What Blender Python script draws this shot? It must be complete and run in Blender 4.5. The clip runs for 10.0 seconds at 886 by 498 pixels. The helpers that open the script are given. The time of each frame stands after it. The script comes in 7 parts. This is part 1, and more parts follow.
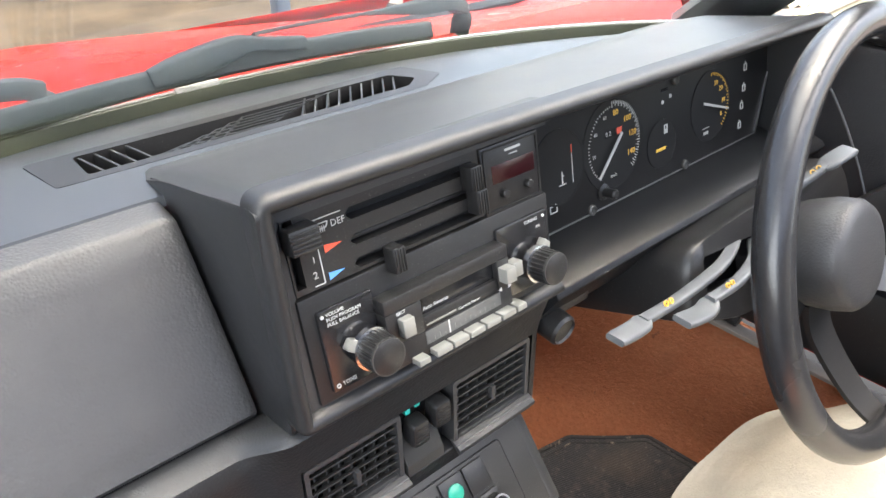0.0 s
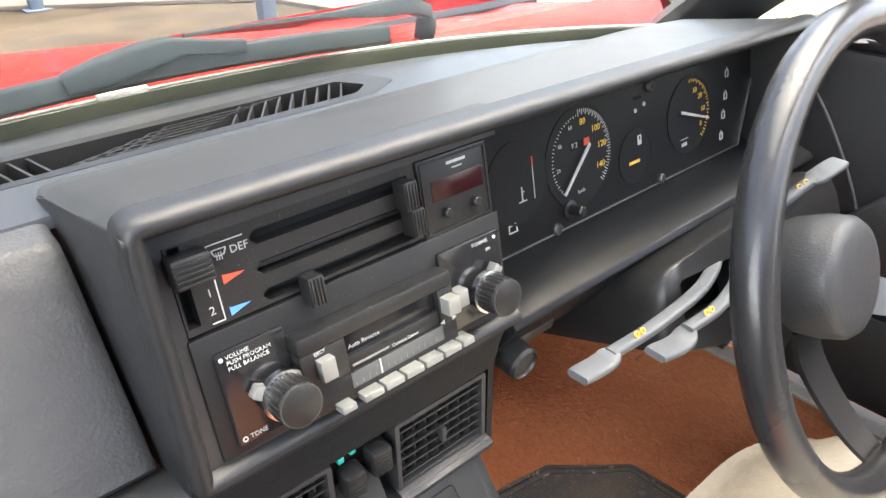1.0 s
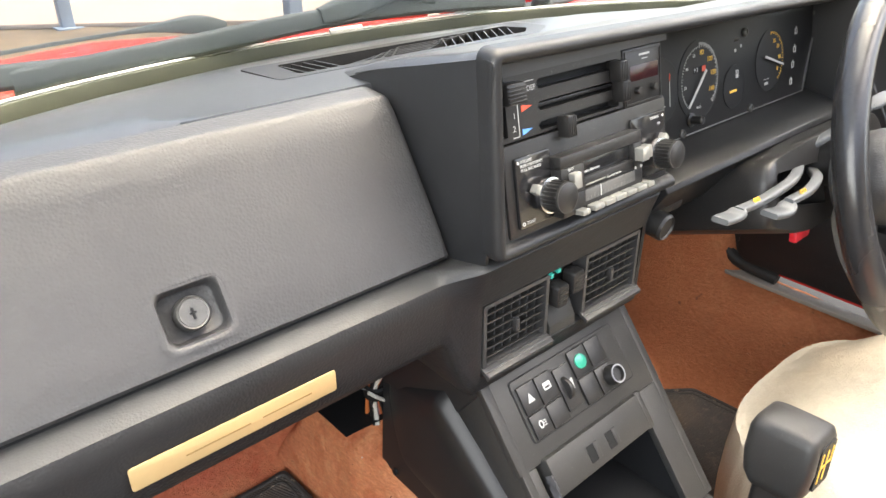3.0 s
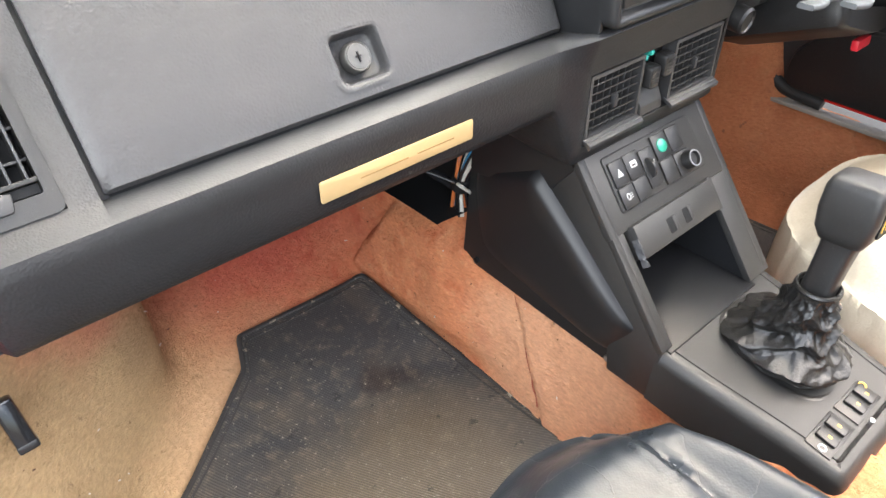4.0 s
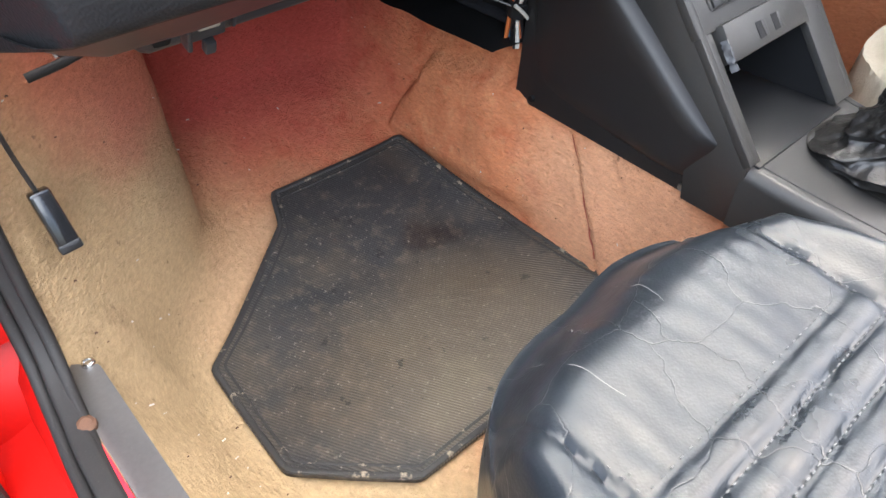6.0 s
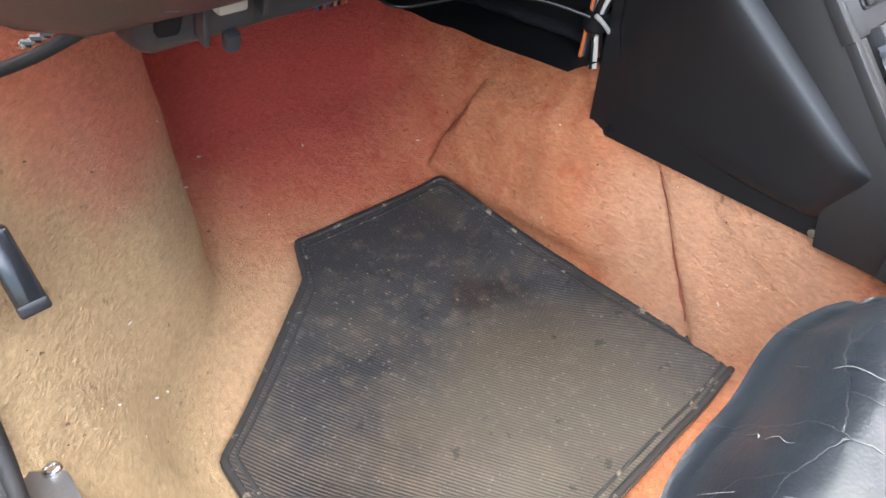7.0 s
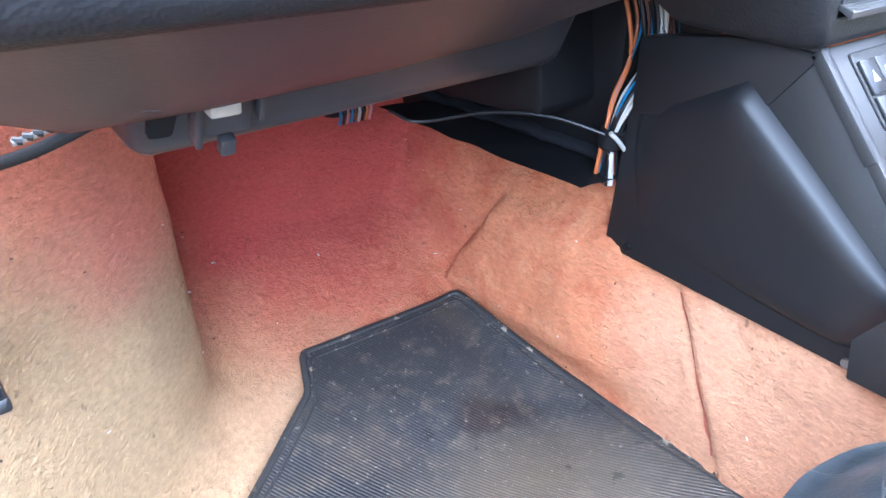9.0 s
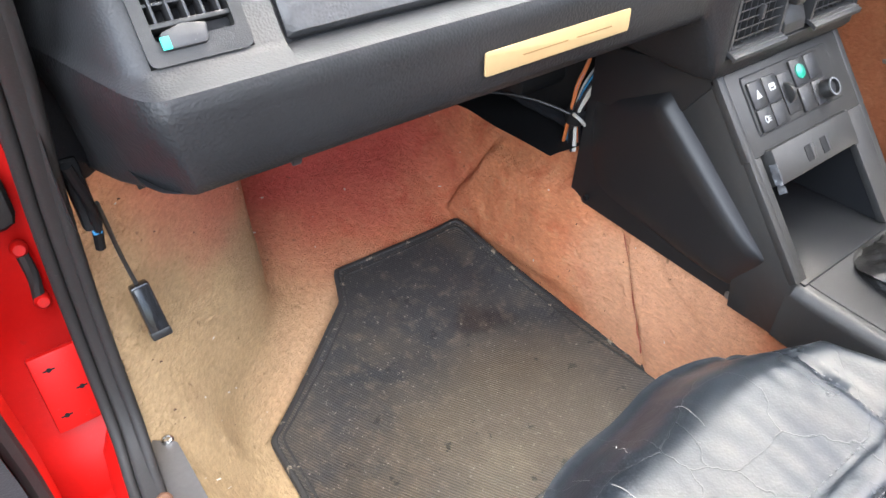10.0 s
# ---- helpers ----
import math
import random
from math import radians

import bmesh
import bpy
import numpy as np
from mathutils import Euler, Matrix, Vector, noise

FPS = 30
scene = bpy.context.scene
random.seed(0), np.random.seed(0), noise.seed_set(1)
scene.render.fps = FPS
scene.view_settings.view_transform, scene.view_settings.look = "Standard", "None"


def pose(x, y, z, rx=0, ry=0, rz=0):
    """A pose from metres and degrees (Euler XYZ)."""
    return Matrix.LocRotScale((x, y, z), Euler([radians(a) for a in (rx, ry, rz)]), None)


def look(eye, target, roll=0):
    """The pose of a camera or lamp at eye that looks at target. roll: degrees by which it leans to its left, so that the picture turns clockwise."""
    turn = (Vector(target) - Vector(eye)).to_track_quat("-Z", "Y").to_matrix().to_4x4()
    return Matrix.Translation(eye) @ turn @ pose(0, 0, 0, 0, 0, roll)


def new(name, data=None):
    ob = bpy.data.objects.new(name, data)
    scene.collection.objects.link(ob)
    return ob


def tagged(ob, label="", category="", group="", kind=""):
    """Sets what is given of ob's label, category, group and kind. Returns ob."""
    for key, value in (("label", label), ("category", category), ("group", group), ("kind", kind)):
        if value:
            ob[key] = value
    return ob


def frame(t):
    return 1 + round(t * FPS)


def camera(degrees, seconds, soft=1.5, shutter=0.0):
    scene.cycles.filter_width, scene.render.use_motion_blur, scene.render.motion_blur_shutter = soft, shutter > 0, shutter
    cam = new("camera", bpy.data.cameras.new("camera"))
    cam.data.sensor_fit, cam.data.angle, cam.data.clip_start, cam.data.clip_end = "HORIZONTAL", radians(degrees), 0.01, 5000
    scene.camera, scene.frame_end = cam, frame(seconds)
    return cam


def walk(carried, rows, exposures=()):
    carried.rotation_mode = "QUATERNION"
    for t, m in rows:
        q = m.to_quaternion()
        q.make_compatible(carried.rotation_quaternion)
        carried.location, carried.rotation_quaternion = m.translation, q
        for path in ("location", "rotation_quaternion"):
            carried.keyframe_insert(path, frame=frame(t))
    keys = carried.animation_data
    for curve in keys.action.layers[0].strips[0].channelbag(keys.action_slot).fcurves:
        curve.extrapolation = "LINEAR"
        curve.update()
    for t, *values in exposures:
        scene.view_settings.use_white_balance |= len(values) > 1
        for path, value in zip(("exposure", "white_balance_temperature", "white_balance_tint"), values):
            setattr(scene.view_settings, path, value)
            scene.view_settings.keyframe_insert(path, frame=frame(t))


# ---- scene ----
cam = camera(64.6, 10.0)
PATH = [
    (0, (0.027, 0.014, 0.813), (1.134, 1.314, -0.23), -0.7),
    (0.5, (0.06, 0.029, 0.801), (1.179, 1.33, -0.226), -0.7),
    (1, (0.087, 0.031, 0.79), (1.217, 1.336, -0.221), -0.6),
    (1.5, (0.069, 0.034, 0.788), (1.203, 1.346, -0.208), -0.6),
    (2, (0.004, 0.028, 0.774), (1.142, 1.344, -0.213), -0.2),
    (2.2, (-0.028, 0.017, 0.77), (1.11, 1.334, -0.215), -0.2),
    (3.3, (-0.212, -0.024, 0.744), (0.971, 1.295, -0.181), 0.3),
    (3.5, (-0.239, -0.028, 0.732), (0.916, 1.276, -0.251), 0.2),
    (4, (-0.296, -0.028, 0.714), (0.751, 1.154, -0.513), 0.2),
    (4.5, (-0.321, -0.043, 0.704), (0.674, 1.079, -0.618), 0.1),
    (5, (-0.352, -0.051, 0.696), (0.641, 1.06, -0.638), 0.0),
    (5.5, (-0.373, -0.047, 0.689), (0.616, 1.058, -0.653), 0.0),
    (5.7, (-0.372, -0.038, 0.649), (0.616, 1.064, -0.697), 0.0),
    (7, (-0.334, 0.097, 0.497), (0.716, 1.293, -0.715), -0.3),
    (7.5, (-0.323, 0.134, 0.464), (0.726, 1.411, -0.661), -0.5),
    (8, (-0.301, 0.155, 0.435), (0.778, 1.545, -0.516), -0.6),
    (8.5, (-0.293, 0.143, 0.438), (0.806, 1.55, -0.463), -0.3),
    (9, (-0.304, 0.095, 0.483), (0.781, 1.492, -0.449), -0.2),
    (9.5, (-0.34, 0.044, 0.569), (0.673, 1.373, -0.53), -0.3),
    (10, (-0.375, -0.01, 0.645), (0.575, 1.251, -0.582), -0.2),
]
EXPOSURES = [(0.0, 2.58, 6850, 10), (1.0, 2.70, 7000, 10), (2.2, 2.73, 7250, 10), (3.5, 2.7, 7500, 10), (4.0, 2.84, 7000, 10), (4.5, 2.78, 6900, 10), (5.0, 2.76, 7000, 10), (5.5, 2.73, 6700, 10), (7.0, 3.05, 6350, 10), (7.5, 3.38, 5150, 10), (8.0, 3.65, 5050, 10), (8.8, 3.8, 5050, 10), (9.5, 3.55, 6250, 10), (10.0, 2.95, 6500, 10)]
walk(cam, [(t, look(eye, target, roll)) for t, eye, target, roll in PATH], EXPOSURES)

# ---- world and sun ----
world = bpy.data.worlds.new("sky")
scene.world = world
world.use_nodes = True
wn = world.node_tree.nodes
sky = wn.new("ShaderNodeTexSky")
sky.sky_type = "NISHITA"
sky.sun_disc = False
SUN_EL, SUN_AZ = radians(68), radians(105)
sky.sun_elevation, sky.sun_rotation = SUN_EL, SUN_AZ
sky.dust_density = 4.0
wn["Background"].inputs["Strength"].default_value = 0.15
world.node_tree.links.new(sky.outputs[0], wn["Background"].inputs["Color"])
sun = new("sun", bpy.data.lights.new("sun", "SUN"))
sun.data.energy, sun.data.angle, sun.data.color = 1.5, radians(80), (1.0, 0.98, 0.95)
sun.matrix_world = look((0, 0, 5), Vector((0, 0, 5)) - Vector((math.sin(SUN_AZ) * math.cos(SUN_EL), math.cos(SUN_AZ) * math.cos(SUN_EL), math.sin(SUN_EL))))
# added fill lamp outside the open passenger door, standing in for skylight
door_light = new("door_fill", bpy.data.lights.new("door_fill", "AREA"))
door_light.data.shape, door_light.data.size, door_light.data.size_y = "RECTANGLE", 1.0, 0.8
door_light.data.energy, door_light.data.color = 3.8, (0.92, 0.96, 1.0)
door_light.matrix_world = look((-0.76, -0.25, 0.92), (-0.02, 0.48, 0.08))


# ---- materials ----
def material(name, colour, rough=0.5, metal=0.0, vary=0.15, scale=40.0, bump=0.0, bump_scale=400.0, spec=0.5, dust=0.0, cell=False, second=None, coat=0.0):
    """A node material: colour with two scales of variation, grain as bump, optional pale dust specks."""
    m = bpy.data.materials.new(name)
    m.use_nodes = True
    n, l = m.node_tree.nodes, m.node_tree.links
    b = n["Principled BSDF"]
    b.inputs["Metallic"].default_value = metal
    b.inputs["Specular IOR Level"].default_value = spec
    b.inputs["Coat Weight"].default_value = coat
    b.inputs["Coat Roughness"].default_value = 0.06
    geo = n.new("ShaderNodeNewGeometry")
    big, fine = n.new("ShaderNodeTexNoise"), n.new("ShaderNodeTexNoise")
    big.inputs["Scale"].default_value, fine.inputs["Scale"].default_value = scale * 0.25, scale * 6
    big.inputs["Detail"].default_value = 5
    for t in (big, fine):
        l.new(geo.outputs["Position"], t.inputs["Vector"])
    mix = n.new("ShaderNodeMix")
    mix.data_type = "RGBA"
    lo = [c * (1 - vary) for c in colour]
    hi = list(second) if second else [min(1, c * (1 + vary)) for c in colour]
    mix.inputs["A"].default_value, mix.inputs["B"].default_value = (*lo, 1), (*hi, 1)
    add = n.new("ShaderNodeMath")
    add.operation = "MULTIPLY_ADD"
    l.new(fine.outputs["Fac"], add.inputs[0])
    add.inputs[1].default_value = 0.5
    ramp = n.new("ShaderNodeMapRange")
    ramp.inputs["From Min"].default_value, ramp.inputs["From Max"].default_value = 0.35, 0.65
    l.new(big.outputs["Fac"], ramp.inputs["Value"])
    half = n.new("ShaderNodeMath")
    half.operation = "MULTIPLY"
    half.inputs[1].default_value = 0.5
    l.new(ramp.outputs["Result"], half.inputs[0])
    l.new(half.outputs[0], add.inputs[2])
    l.new(add.outputs[0], mix.inputs["Factor"])
    out = mix.outputs["Result"]
    if dust > 0:
        sp = n.new("ShaderNodeTexNoise")
        sp.inputs["Scale"].default_value, sp.inputs["Detail"].default_value = 900.0, 3
        l.new(geo.outputs["Position"], sp.inputs["Vector"])
        cut = n.new("ShaderNodeMapRange")
        cut.inputs["From Min"].default_value, cut.inputs["From Max"].default_value = 0.68, 0.8
        cut.inputs["To Max"].default_value = dust
        l.new(sp.outputs["Fac"], cut.inputs["Value"])
        dm = n.new("ShaderNodeMix")
        dm.data_type = "RGBA"
        dm.inputs["B"].default_value = (0.45, 0.42, 0.38, 1)
        l.new(out, dm.inputs["A"])
        l.new(cut.outputs["Result"], dm.inputs["Factor"])
        out = dm.outputs["Result"]
    l.new(out, b.inputs["Base Color"])
    rr = n.new("ShaderNodeMapRange")
    rr.inputs["To Min"].default_value, rr.inputs["To Max"].default_value = max(0.02, rough - 0.07), min(1, rough + 0.07)
    l.new(big.outputs["Fac"], rr.inputs["Value"])
    l.new(rr.outputs["Result"], b.inputs["Roughness"])
    if bump > 0:
        if cell:
            g = n.new("ShaderNodeTexVoronoi")
            g.feature = "SMOOTH_F1"
            g.inputs["Scale"].default_value = bump_scale
            h = g.outputs["Distance"]
        else:
            g = n.new("ShaderNodeTexNoise")
            g.inputs["Scale"].default_value, g.inputs["Detail"].default_value = bump_scale, 4
            h = g.outputs["Fac"]
        l.new(geo.outputs["Position"], g.inputs["Vector"])
        bp = n.new("ShaderNodeBump")
        bp.inputs["Strength"].default_value, bp.inputs["Distance"].default_value = bump, 0.0015
        l.new(h, bp.inputs["Height"])
        l.new(bp.outputs["Normal"], b.inputs["Normal"])
    return m


def faded(m, stops):
    """Tints by place over a material's colour: sun-fading, stains, painted fold shade and brightening; each stop is
    (centre, radii, colour, amount).
    """
    n, l = m.node_tree.nodes, m.node_tree.links
    b = n["Principled BSDF"]
    geo = n.new("ShaderNodeNewGeometry")
    warp = n.new("ShaderNodeTexNoise")
    warp.inputs["Scale"].default_value, warp.inputs["Detail"].default_value = 14.0, 4
    l.new(geo.outputs["Position"], warp.inputs["Vector"])
    shift = n.new("ShaderNodeVectorMath")
    shift.operation = "MULTIPLY_ADD"
    shift.inputs[1].default_value = (0.09, 0.09, 0.09)
    l.new(warp.outputs["Color"], shift.inputs[0])
    l.new(geo.outputs["Position"], shift.inputs[2])
    out = b.inputs["Base Color"].links[0].from_socket
    for centre, radii, colour, amount in stops:
        sub = n.new("ShaderNodeVectorMath")
        sub.operation = "SUBTRACT"
        sub.inputs[1].default_value = Vector(centre) + Vector((0.045, 0.045, 0.045))
        l.new(shift.outputs[0], sub.inputs[0])
        div = n.new("ShaderNodeVectorMath")
        div.operation = "DIVIDE"
        div.inputs[1].default_value = radii
        l.new(sub.outputs[0], div.inputs[0])
        ln = n.new("ShaderNodeVectorMath")
        ln.operation = "LENGTH"
        l.new(div.outputs[0], ln.inputs[0])
        mr = n.new("ShaderNodeMapRange")
        mr.interpolation_type = "SMOOTHSTEP"
        mr.inputs["From Min"].default_value, mr.inputs["From Max"].default_value = 1.15, 0.5
        mr.inputs["To Max"].default_value = amount
        l.new(ln.outputs["Value"], mr.inputs["Value"])
        mx = n.new("ShaderNodeMix")
        mx.data_type = "RGBA"
        mx.inputs["B"].default_value = (*colour, 1)
        l.new(mr.outputs["Result"], mx.inputs["Factor"])
        l.new(out, mx.inputs["A"])
        out = mx.outputs["Result"]
    l.new(out, b.inputs["Base Color"])
    return m


def spotted(m, colour, scale, lo, hi, amount):
    """Stains, specks or lint of one colour scattered over a material."""
    n, l = m.node_tree.nodes, m.node_tree.links
    b = n["Principled BSDF"]
    geo = n.new("ShaderNodeNewGeometry")
    sp = n.new("ShaderNodeTexNoise")
    sp.inputs["Scale"].default_value, sp.inputs["Detail"].default_value, sp.inputs["Roughness"].default_value = scale, 4, 0.6
    l.new(geo.outputs["Position"], sp.inputs["Vector"])
    cut = n.new("ShaderNodeMapRange")
    cut.inputs["From Min"].default_value, cut.inputs["From Max"].default_value = lo, hi
    cut.inputs["To Max"].default_value = amount
    l.new(sp.outputs["Fac"], cut.inputs["Value"])
    mx = n.new("ShaderNodeMix")
    mx.data_type = "RGBA"
    mx.inputs["B"].default_value = (*colour, 1)
    l.new(b.inputs["Base Color"].links[0].from_socket, mx.inputs["A"])
    l.new(cut.outputs["Result"], mx.inputs["Factor"])
    l.new(mx.outputs["Result"], b.inputs["Base Color"])


def tufted(m):
    """Wool pile: short brushed tufts in tone and relief."""
    n, l = m.node_tree.nodes, m.node_tree.links
    b = n["Principled BSDF"]
    geo = n.new("ShaderNodeNewGeometry")
    stretch = n.new("ShaderNodeVectorMath")
    stretch.operation = "MULTIPLY"
    stretch.inputs[1].default_value = (1.0, 0.7, 1.7)
    l.new(geo.outputs["Position"], stretch.inputs[0])
    tuft = n.new("ShaderNodeTexNoise")
    tuft.inputs["Scale"].default_value, tuft.inputs["Detail"].default_value, tuft.inputs["Roughness"].default_value = 170.0, 6, 0.7
    l.new(stretch.outputs[0], tuft.inputs["Vector"])
    tone = n.new("ShaderNodeMapRange")
    tone.inputs["From Min"].default_value, tone.inputs["From Max"].default_value = 0.3, 0.7
    tone.inputs["To Min"].default_value, tone.inputs["To Max"].default_value = 0.80, 1.16
    l.new(tuft.outputs["Fac"], tone.inputs["Value"])
    mul = n.new("ShaderNodeVectorMath")
    mul.operation = "SCALE"
    l.new(b.inputs["Base Color"].links[0].from_socket, mul.inputs[0])
    l.new(tone.outputs["Result"], mul.inputs["Scale"])
    l.new(mul.outputs[0], b.inputs["Base Color"])
    bp = n.new("ShaderNodeBump")
    bp.inputs["Strength"].default_value, bp.inputs["Distance"].default_value = 0.9, 0.004
    l.new(tuft.outputs["Fac"], bp.inputs["Height"])
    l.new(b.inputs["Normal"].links[0].from_socket, bp.inputs["Normal"])
    l.new(bp.outputs["Normal"], b.inputs["Normal"])


def creased(m, colour):
    """Fine pale wrinkles that run across worn leather."""
    n, l = m.node_tree.nodes, m.node_tree.links
    b = n["Principled BSDF"]
    geo = n.new("ShaderNodeNewGeometry")
    warp = n.new("ShaderNodeTexNoise")
    warp.inputs["Scale"].default_value, warp.inputs["Detail"].default_value = 26.0, 5
    l.new(geo.outputs["Position"], warp.inputs["Vector"])
    shift = n.new("ShaderNodeVectorMath")
    shift.operation = "MULTIPLY_ADD"
    shift.inputs[1].default_value = (0.035, 0.035, 0.0)
    l.new(warp.outputs["Color"], shift.inputs[0])
    l.new(geo.outputs["Position"], shift.inputs[2])
    cells = n.new("ShaderNodeTexVoronoi")
    cells.feature = "DISTANCE_TO_EDGE"
    cells.inputs["Scale"].default_value = 12.0
    l.new(shift.outputs[0], cells.inputs["Vector"])
    line = n.new("ShaderNodeMapRange")
    line.inputs["From Min"].default_value, line.inputs["From Max"].default_value = 0.007, 0.0
    l.new(cells.outputs["Distance"], line.inputs["Value"])
    worn = n.new("ShaderNodeMapRange")
    worn.inputs["From Min"].default_value, worn.inputs["From Max"].default_value = 0.42, 0.62
    l.new(warp.outputs["Fac"], worn.inputs["Value"])
    both = n.new("ShaderNodeMath")
    both.operation = "MULTIPLY"
    l.new(line.outputs["Result"], both.inputs[0])
    l.new(worn.outputs["Result"], both.inputs[1])
    mx = n.new("ShaderNodeMix")
    mx.data_type = "RGBA"
    mx.inputs["B"].default_value = (*colour, 1)
    l.new(b.inputs["Base Color"].links[0].from_socket, mx.inputs["A"])
    l.new(both.outputs[0], mx.inputs["Factor"])
    l.new(mx.outputs["Result"], b.inputs["Base Color"])
    bp = n.new("ShaderNodeBump")
    bp.invert = True
    bp.inputs["Strength"].default_value, bp.inputs["Distance"].default_value = 0.25, 0.001
    l.new(line.outputs["Result"], bp.inputs["Height"])
    l.new(b.inputs["Normal"].links[0].from_socket, bp.inputs["Normal"])
    l.new(bp.outputs["Normal"], b.inputs["Normal"])


def wrinkled(m, scale, strength):
    """Soft shallow dents and waves, as old padded vinyl has."""
    n, l = m.node_tree.nodes, m.node_tree.links
    b = n["Principled BSDF"]
    geo = n.new("ShaderNodeNewGeometry")
    stretch = n.new("ShaderNodeVectorMath")
    stretch.operation = "MULTIPLY"
    stretch.inputs[1].default_value = (0.6, 1.0, 1.6)
    l.new(geo.outputs["Position"], stretch.inputs[0])
    wave = n.new("ShaderNodeTexNoise")
    wave.inputs["Scale"].default_value, wave.inputs["Detail"].default_value, wave.inputs["Distortion"].default_value = scale, 3, 0.8
    l.new(stretch.outputs[0], wave.inputs["Vector"])
    bp = n.new("ShaderNodeBump")
    bp.inputs["Strength"].default_value, bp.inputs["Distance"].default_value = strength, 0.006
    l.new(wave.outputs["Fac"], bp.inputs["Height"])
    l.new(b.inputs["Normal"].links[0].from_socket, bp.inputs["Normal"])
    l.new(bp.outputs["Normal"], b.inputs["Normal"])


LIPGREY = material("satin grey trim", (0.13, 0.13, 0.132), 0.35, metal=0.5, vary=0.1, dust=0.2)
VENT = material("dusty black vent plastic", (0.026, 0.026, 0.027), 0.45, bump=0.08, bump_scale=1400, dust=0.3)
VINYL = material("grained black vinyl", (0.030, 0.030, 0.031), 0.48, bump=0.20, bump_scale=560, cell=True, vary=0.12, spec=0.5)
# upper dash skin: finer grain, and paler than BOLSTER for light from above
LEDGE = material("fine-grained dash skin, lit tone", (0.021, 0.0215, 0.0225), 0.46, bump=0.14, bump_scale=800, cell=True, vary=0.15, spec=0.42)
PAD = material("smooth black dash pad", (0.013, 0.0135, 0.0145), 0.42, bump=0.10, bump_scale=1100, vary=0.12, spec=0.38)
# pad of the top faces: paler and bluer base than PAD
TOPPAD = material("paler black dash pad", (0.030, 0.033, 0.037), 0.34, bump=0.10, bump_scale=1100, vary=0.12, spec=0.5)
# lower dash skin: coarser grain, its colour darkened for the shaded upright face
BOLSTER = material("glossy bolster vinyl, shaded tone", (0.0115, 0.0119, 0.0128), 0.48, bump=0.22, bump_scale=620, cell=True, vary=0.15, spec=0.30)
CUSHION = material("satin black panel vinyl", (0.010, 0.0102, 0.011), 0.45, bump=0.06, bump_scale=1200, vary=0.15, spec=0.4)
SHELFPAD = material("dark shelf pad", (0.008, 0.0085, 0.0095), 0.38, bump=0.08, bump_scale=1100, vary=0.12, spec=0.22)
SCALE_FACE = material("smoked tuning scale", (0.075, 0.075, 0.074), 0.3, vary=0.2)
PLASTIC = material("matt black plastic", (0.012, 0.0118, 0.012), 0.40, spec=0.42, bump=0.06, bump_scale=1500, dust=0.25)
CONSOLE = material("grey moulded console plastic", (0.022, 0.0218, 0.0212), 0.46, bump=0.14, bump_scale=1300, dust=0.2, spec=0.36)
GLOSS = material("glossy black plastic", (0.012, 0.012, 0.013), 0.16, vary=0.1, dust=0.1)
DARK = material("unlit black plastic", (0.007, 0.0072, 0.0078), 0.6, vary=0.2, bump=0.1, spec=0.2)
FACE = material("instrument face", (0.006, 0.006, 0.0065), 0.5, spec=0.3, vary=0.1, bump=0.05)
LENS = material("smoked instrument lens", (0.02, 0.02, 0.021), 0.12, vary=0.08, dust=0.08)
SILVER = material("satin silver button", (0.21, 0.21, 0.195), 0.38, metal=0.3, vary=0.08, dust=0.3)
BEAD = material("bright trim bead", (0.6, 0.6, 0.57), 0.35, metal=0.6, vary=0.05)
SILL = material("worn sill strip", (0.22, 0.195, 0.165), 0.7, vary=0.2, dust=0.3)
CHROME = material("worn chrome", (0.55, 0.55, 0.55), 0.22, metal=1.0, vary=0.12, bump=0.05)
LOCK_STEEL = material("tarnished lock steel", (0.09, 0.09, 0.088), 0.5, metal=0.8, vary=0.25, bump=0.1)
STEEL = material("dull steel", (0.35, 0.35, 0.35), 0.38, metal=1.0, vary=0.2, bump=0.08)
ALU = material("scratched aluminium", (0.2, 0.195, 0.19), 0.5, metal=0.8, vary=0.2, bump=0.1, dust=0.3)
WHITE = material("white print", (0.40, 0.40, 0.39), 0.6, vary=0.04)
RED_INK = material("red print", (0.55, 0.07, 0.035), 0.6, vary=0.05)
LINT = material("pale lint", (0.6, 0.55, 0.48), 0.9, vary=0.2)
RUST = material("rusty bolt", (0.09, 0.04, 0.02), 0.8, vary=0.4, bump=0.4, bump_scale=300)
BLUE_INK = material("blue print", (0.08, 0.25, 0.6), 0.6, vary=0.05)
AMBER = material("amber print", (0.72, 0.42, 0.06), 0.6, vary=0.05)
GREEN = material("green lens", (0.015, 0.25, 0.17), 0.3, vary=0.15)
TEAL = material("teal mark", (0.02, 0.38, 0.31), 0.45, vary=0.05)
LCD = material("dark red display", (0.020, 0.0025, 0.004), 0.25, vary=0.3)
GOLD = material("brushed gold plate", (0.46, 0.33, 0.165), 0.45, metal=0.35, vary=0.08, bump=0.04)
GOLD_CUT = material("engraved gold", (0.26, 0.17, 0.07), 0.5, metal=0.3, vary=0.1)
LEATHER = material("black seat leather", (0.012, 0.0148, 0.0180), 0.29, bump=0.08, bump_scale=620, cell=True, vary=0.25, spec=0.33)
CRACK = material("worn leather crack", (0.13, 0.125, 0.12), 0.7, vary=0.2)
THREAD = material("grey thread", (0.10, 0.10, 0.10), 0.8, vary=0.2)
GAITER = material("soft black gaiter leather", (0.011, 0.0107, 0.0103), 0.34, bump=0.35, bump_scale=420, vary=0.3, spec=0.46)
FLEECE = material("cream sheepskin", (0.44, 0.395, 0.31), 0.95, bump=0.7, bump_scale=420, vary=0.16, spec=0.1)
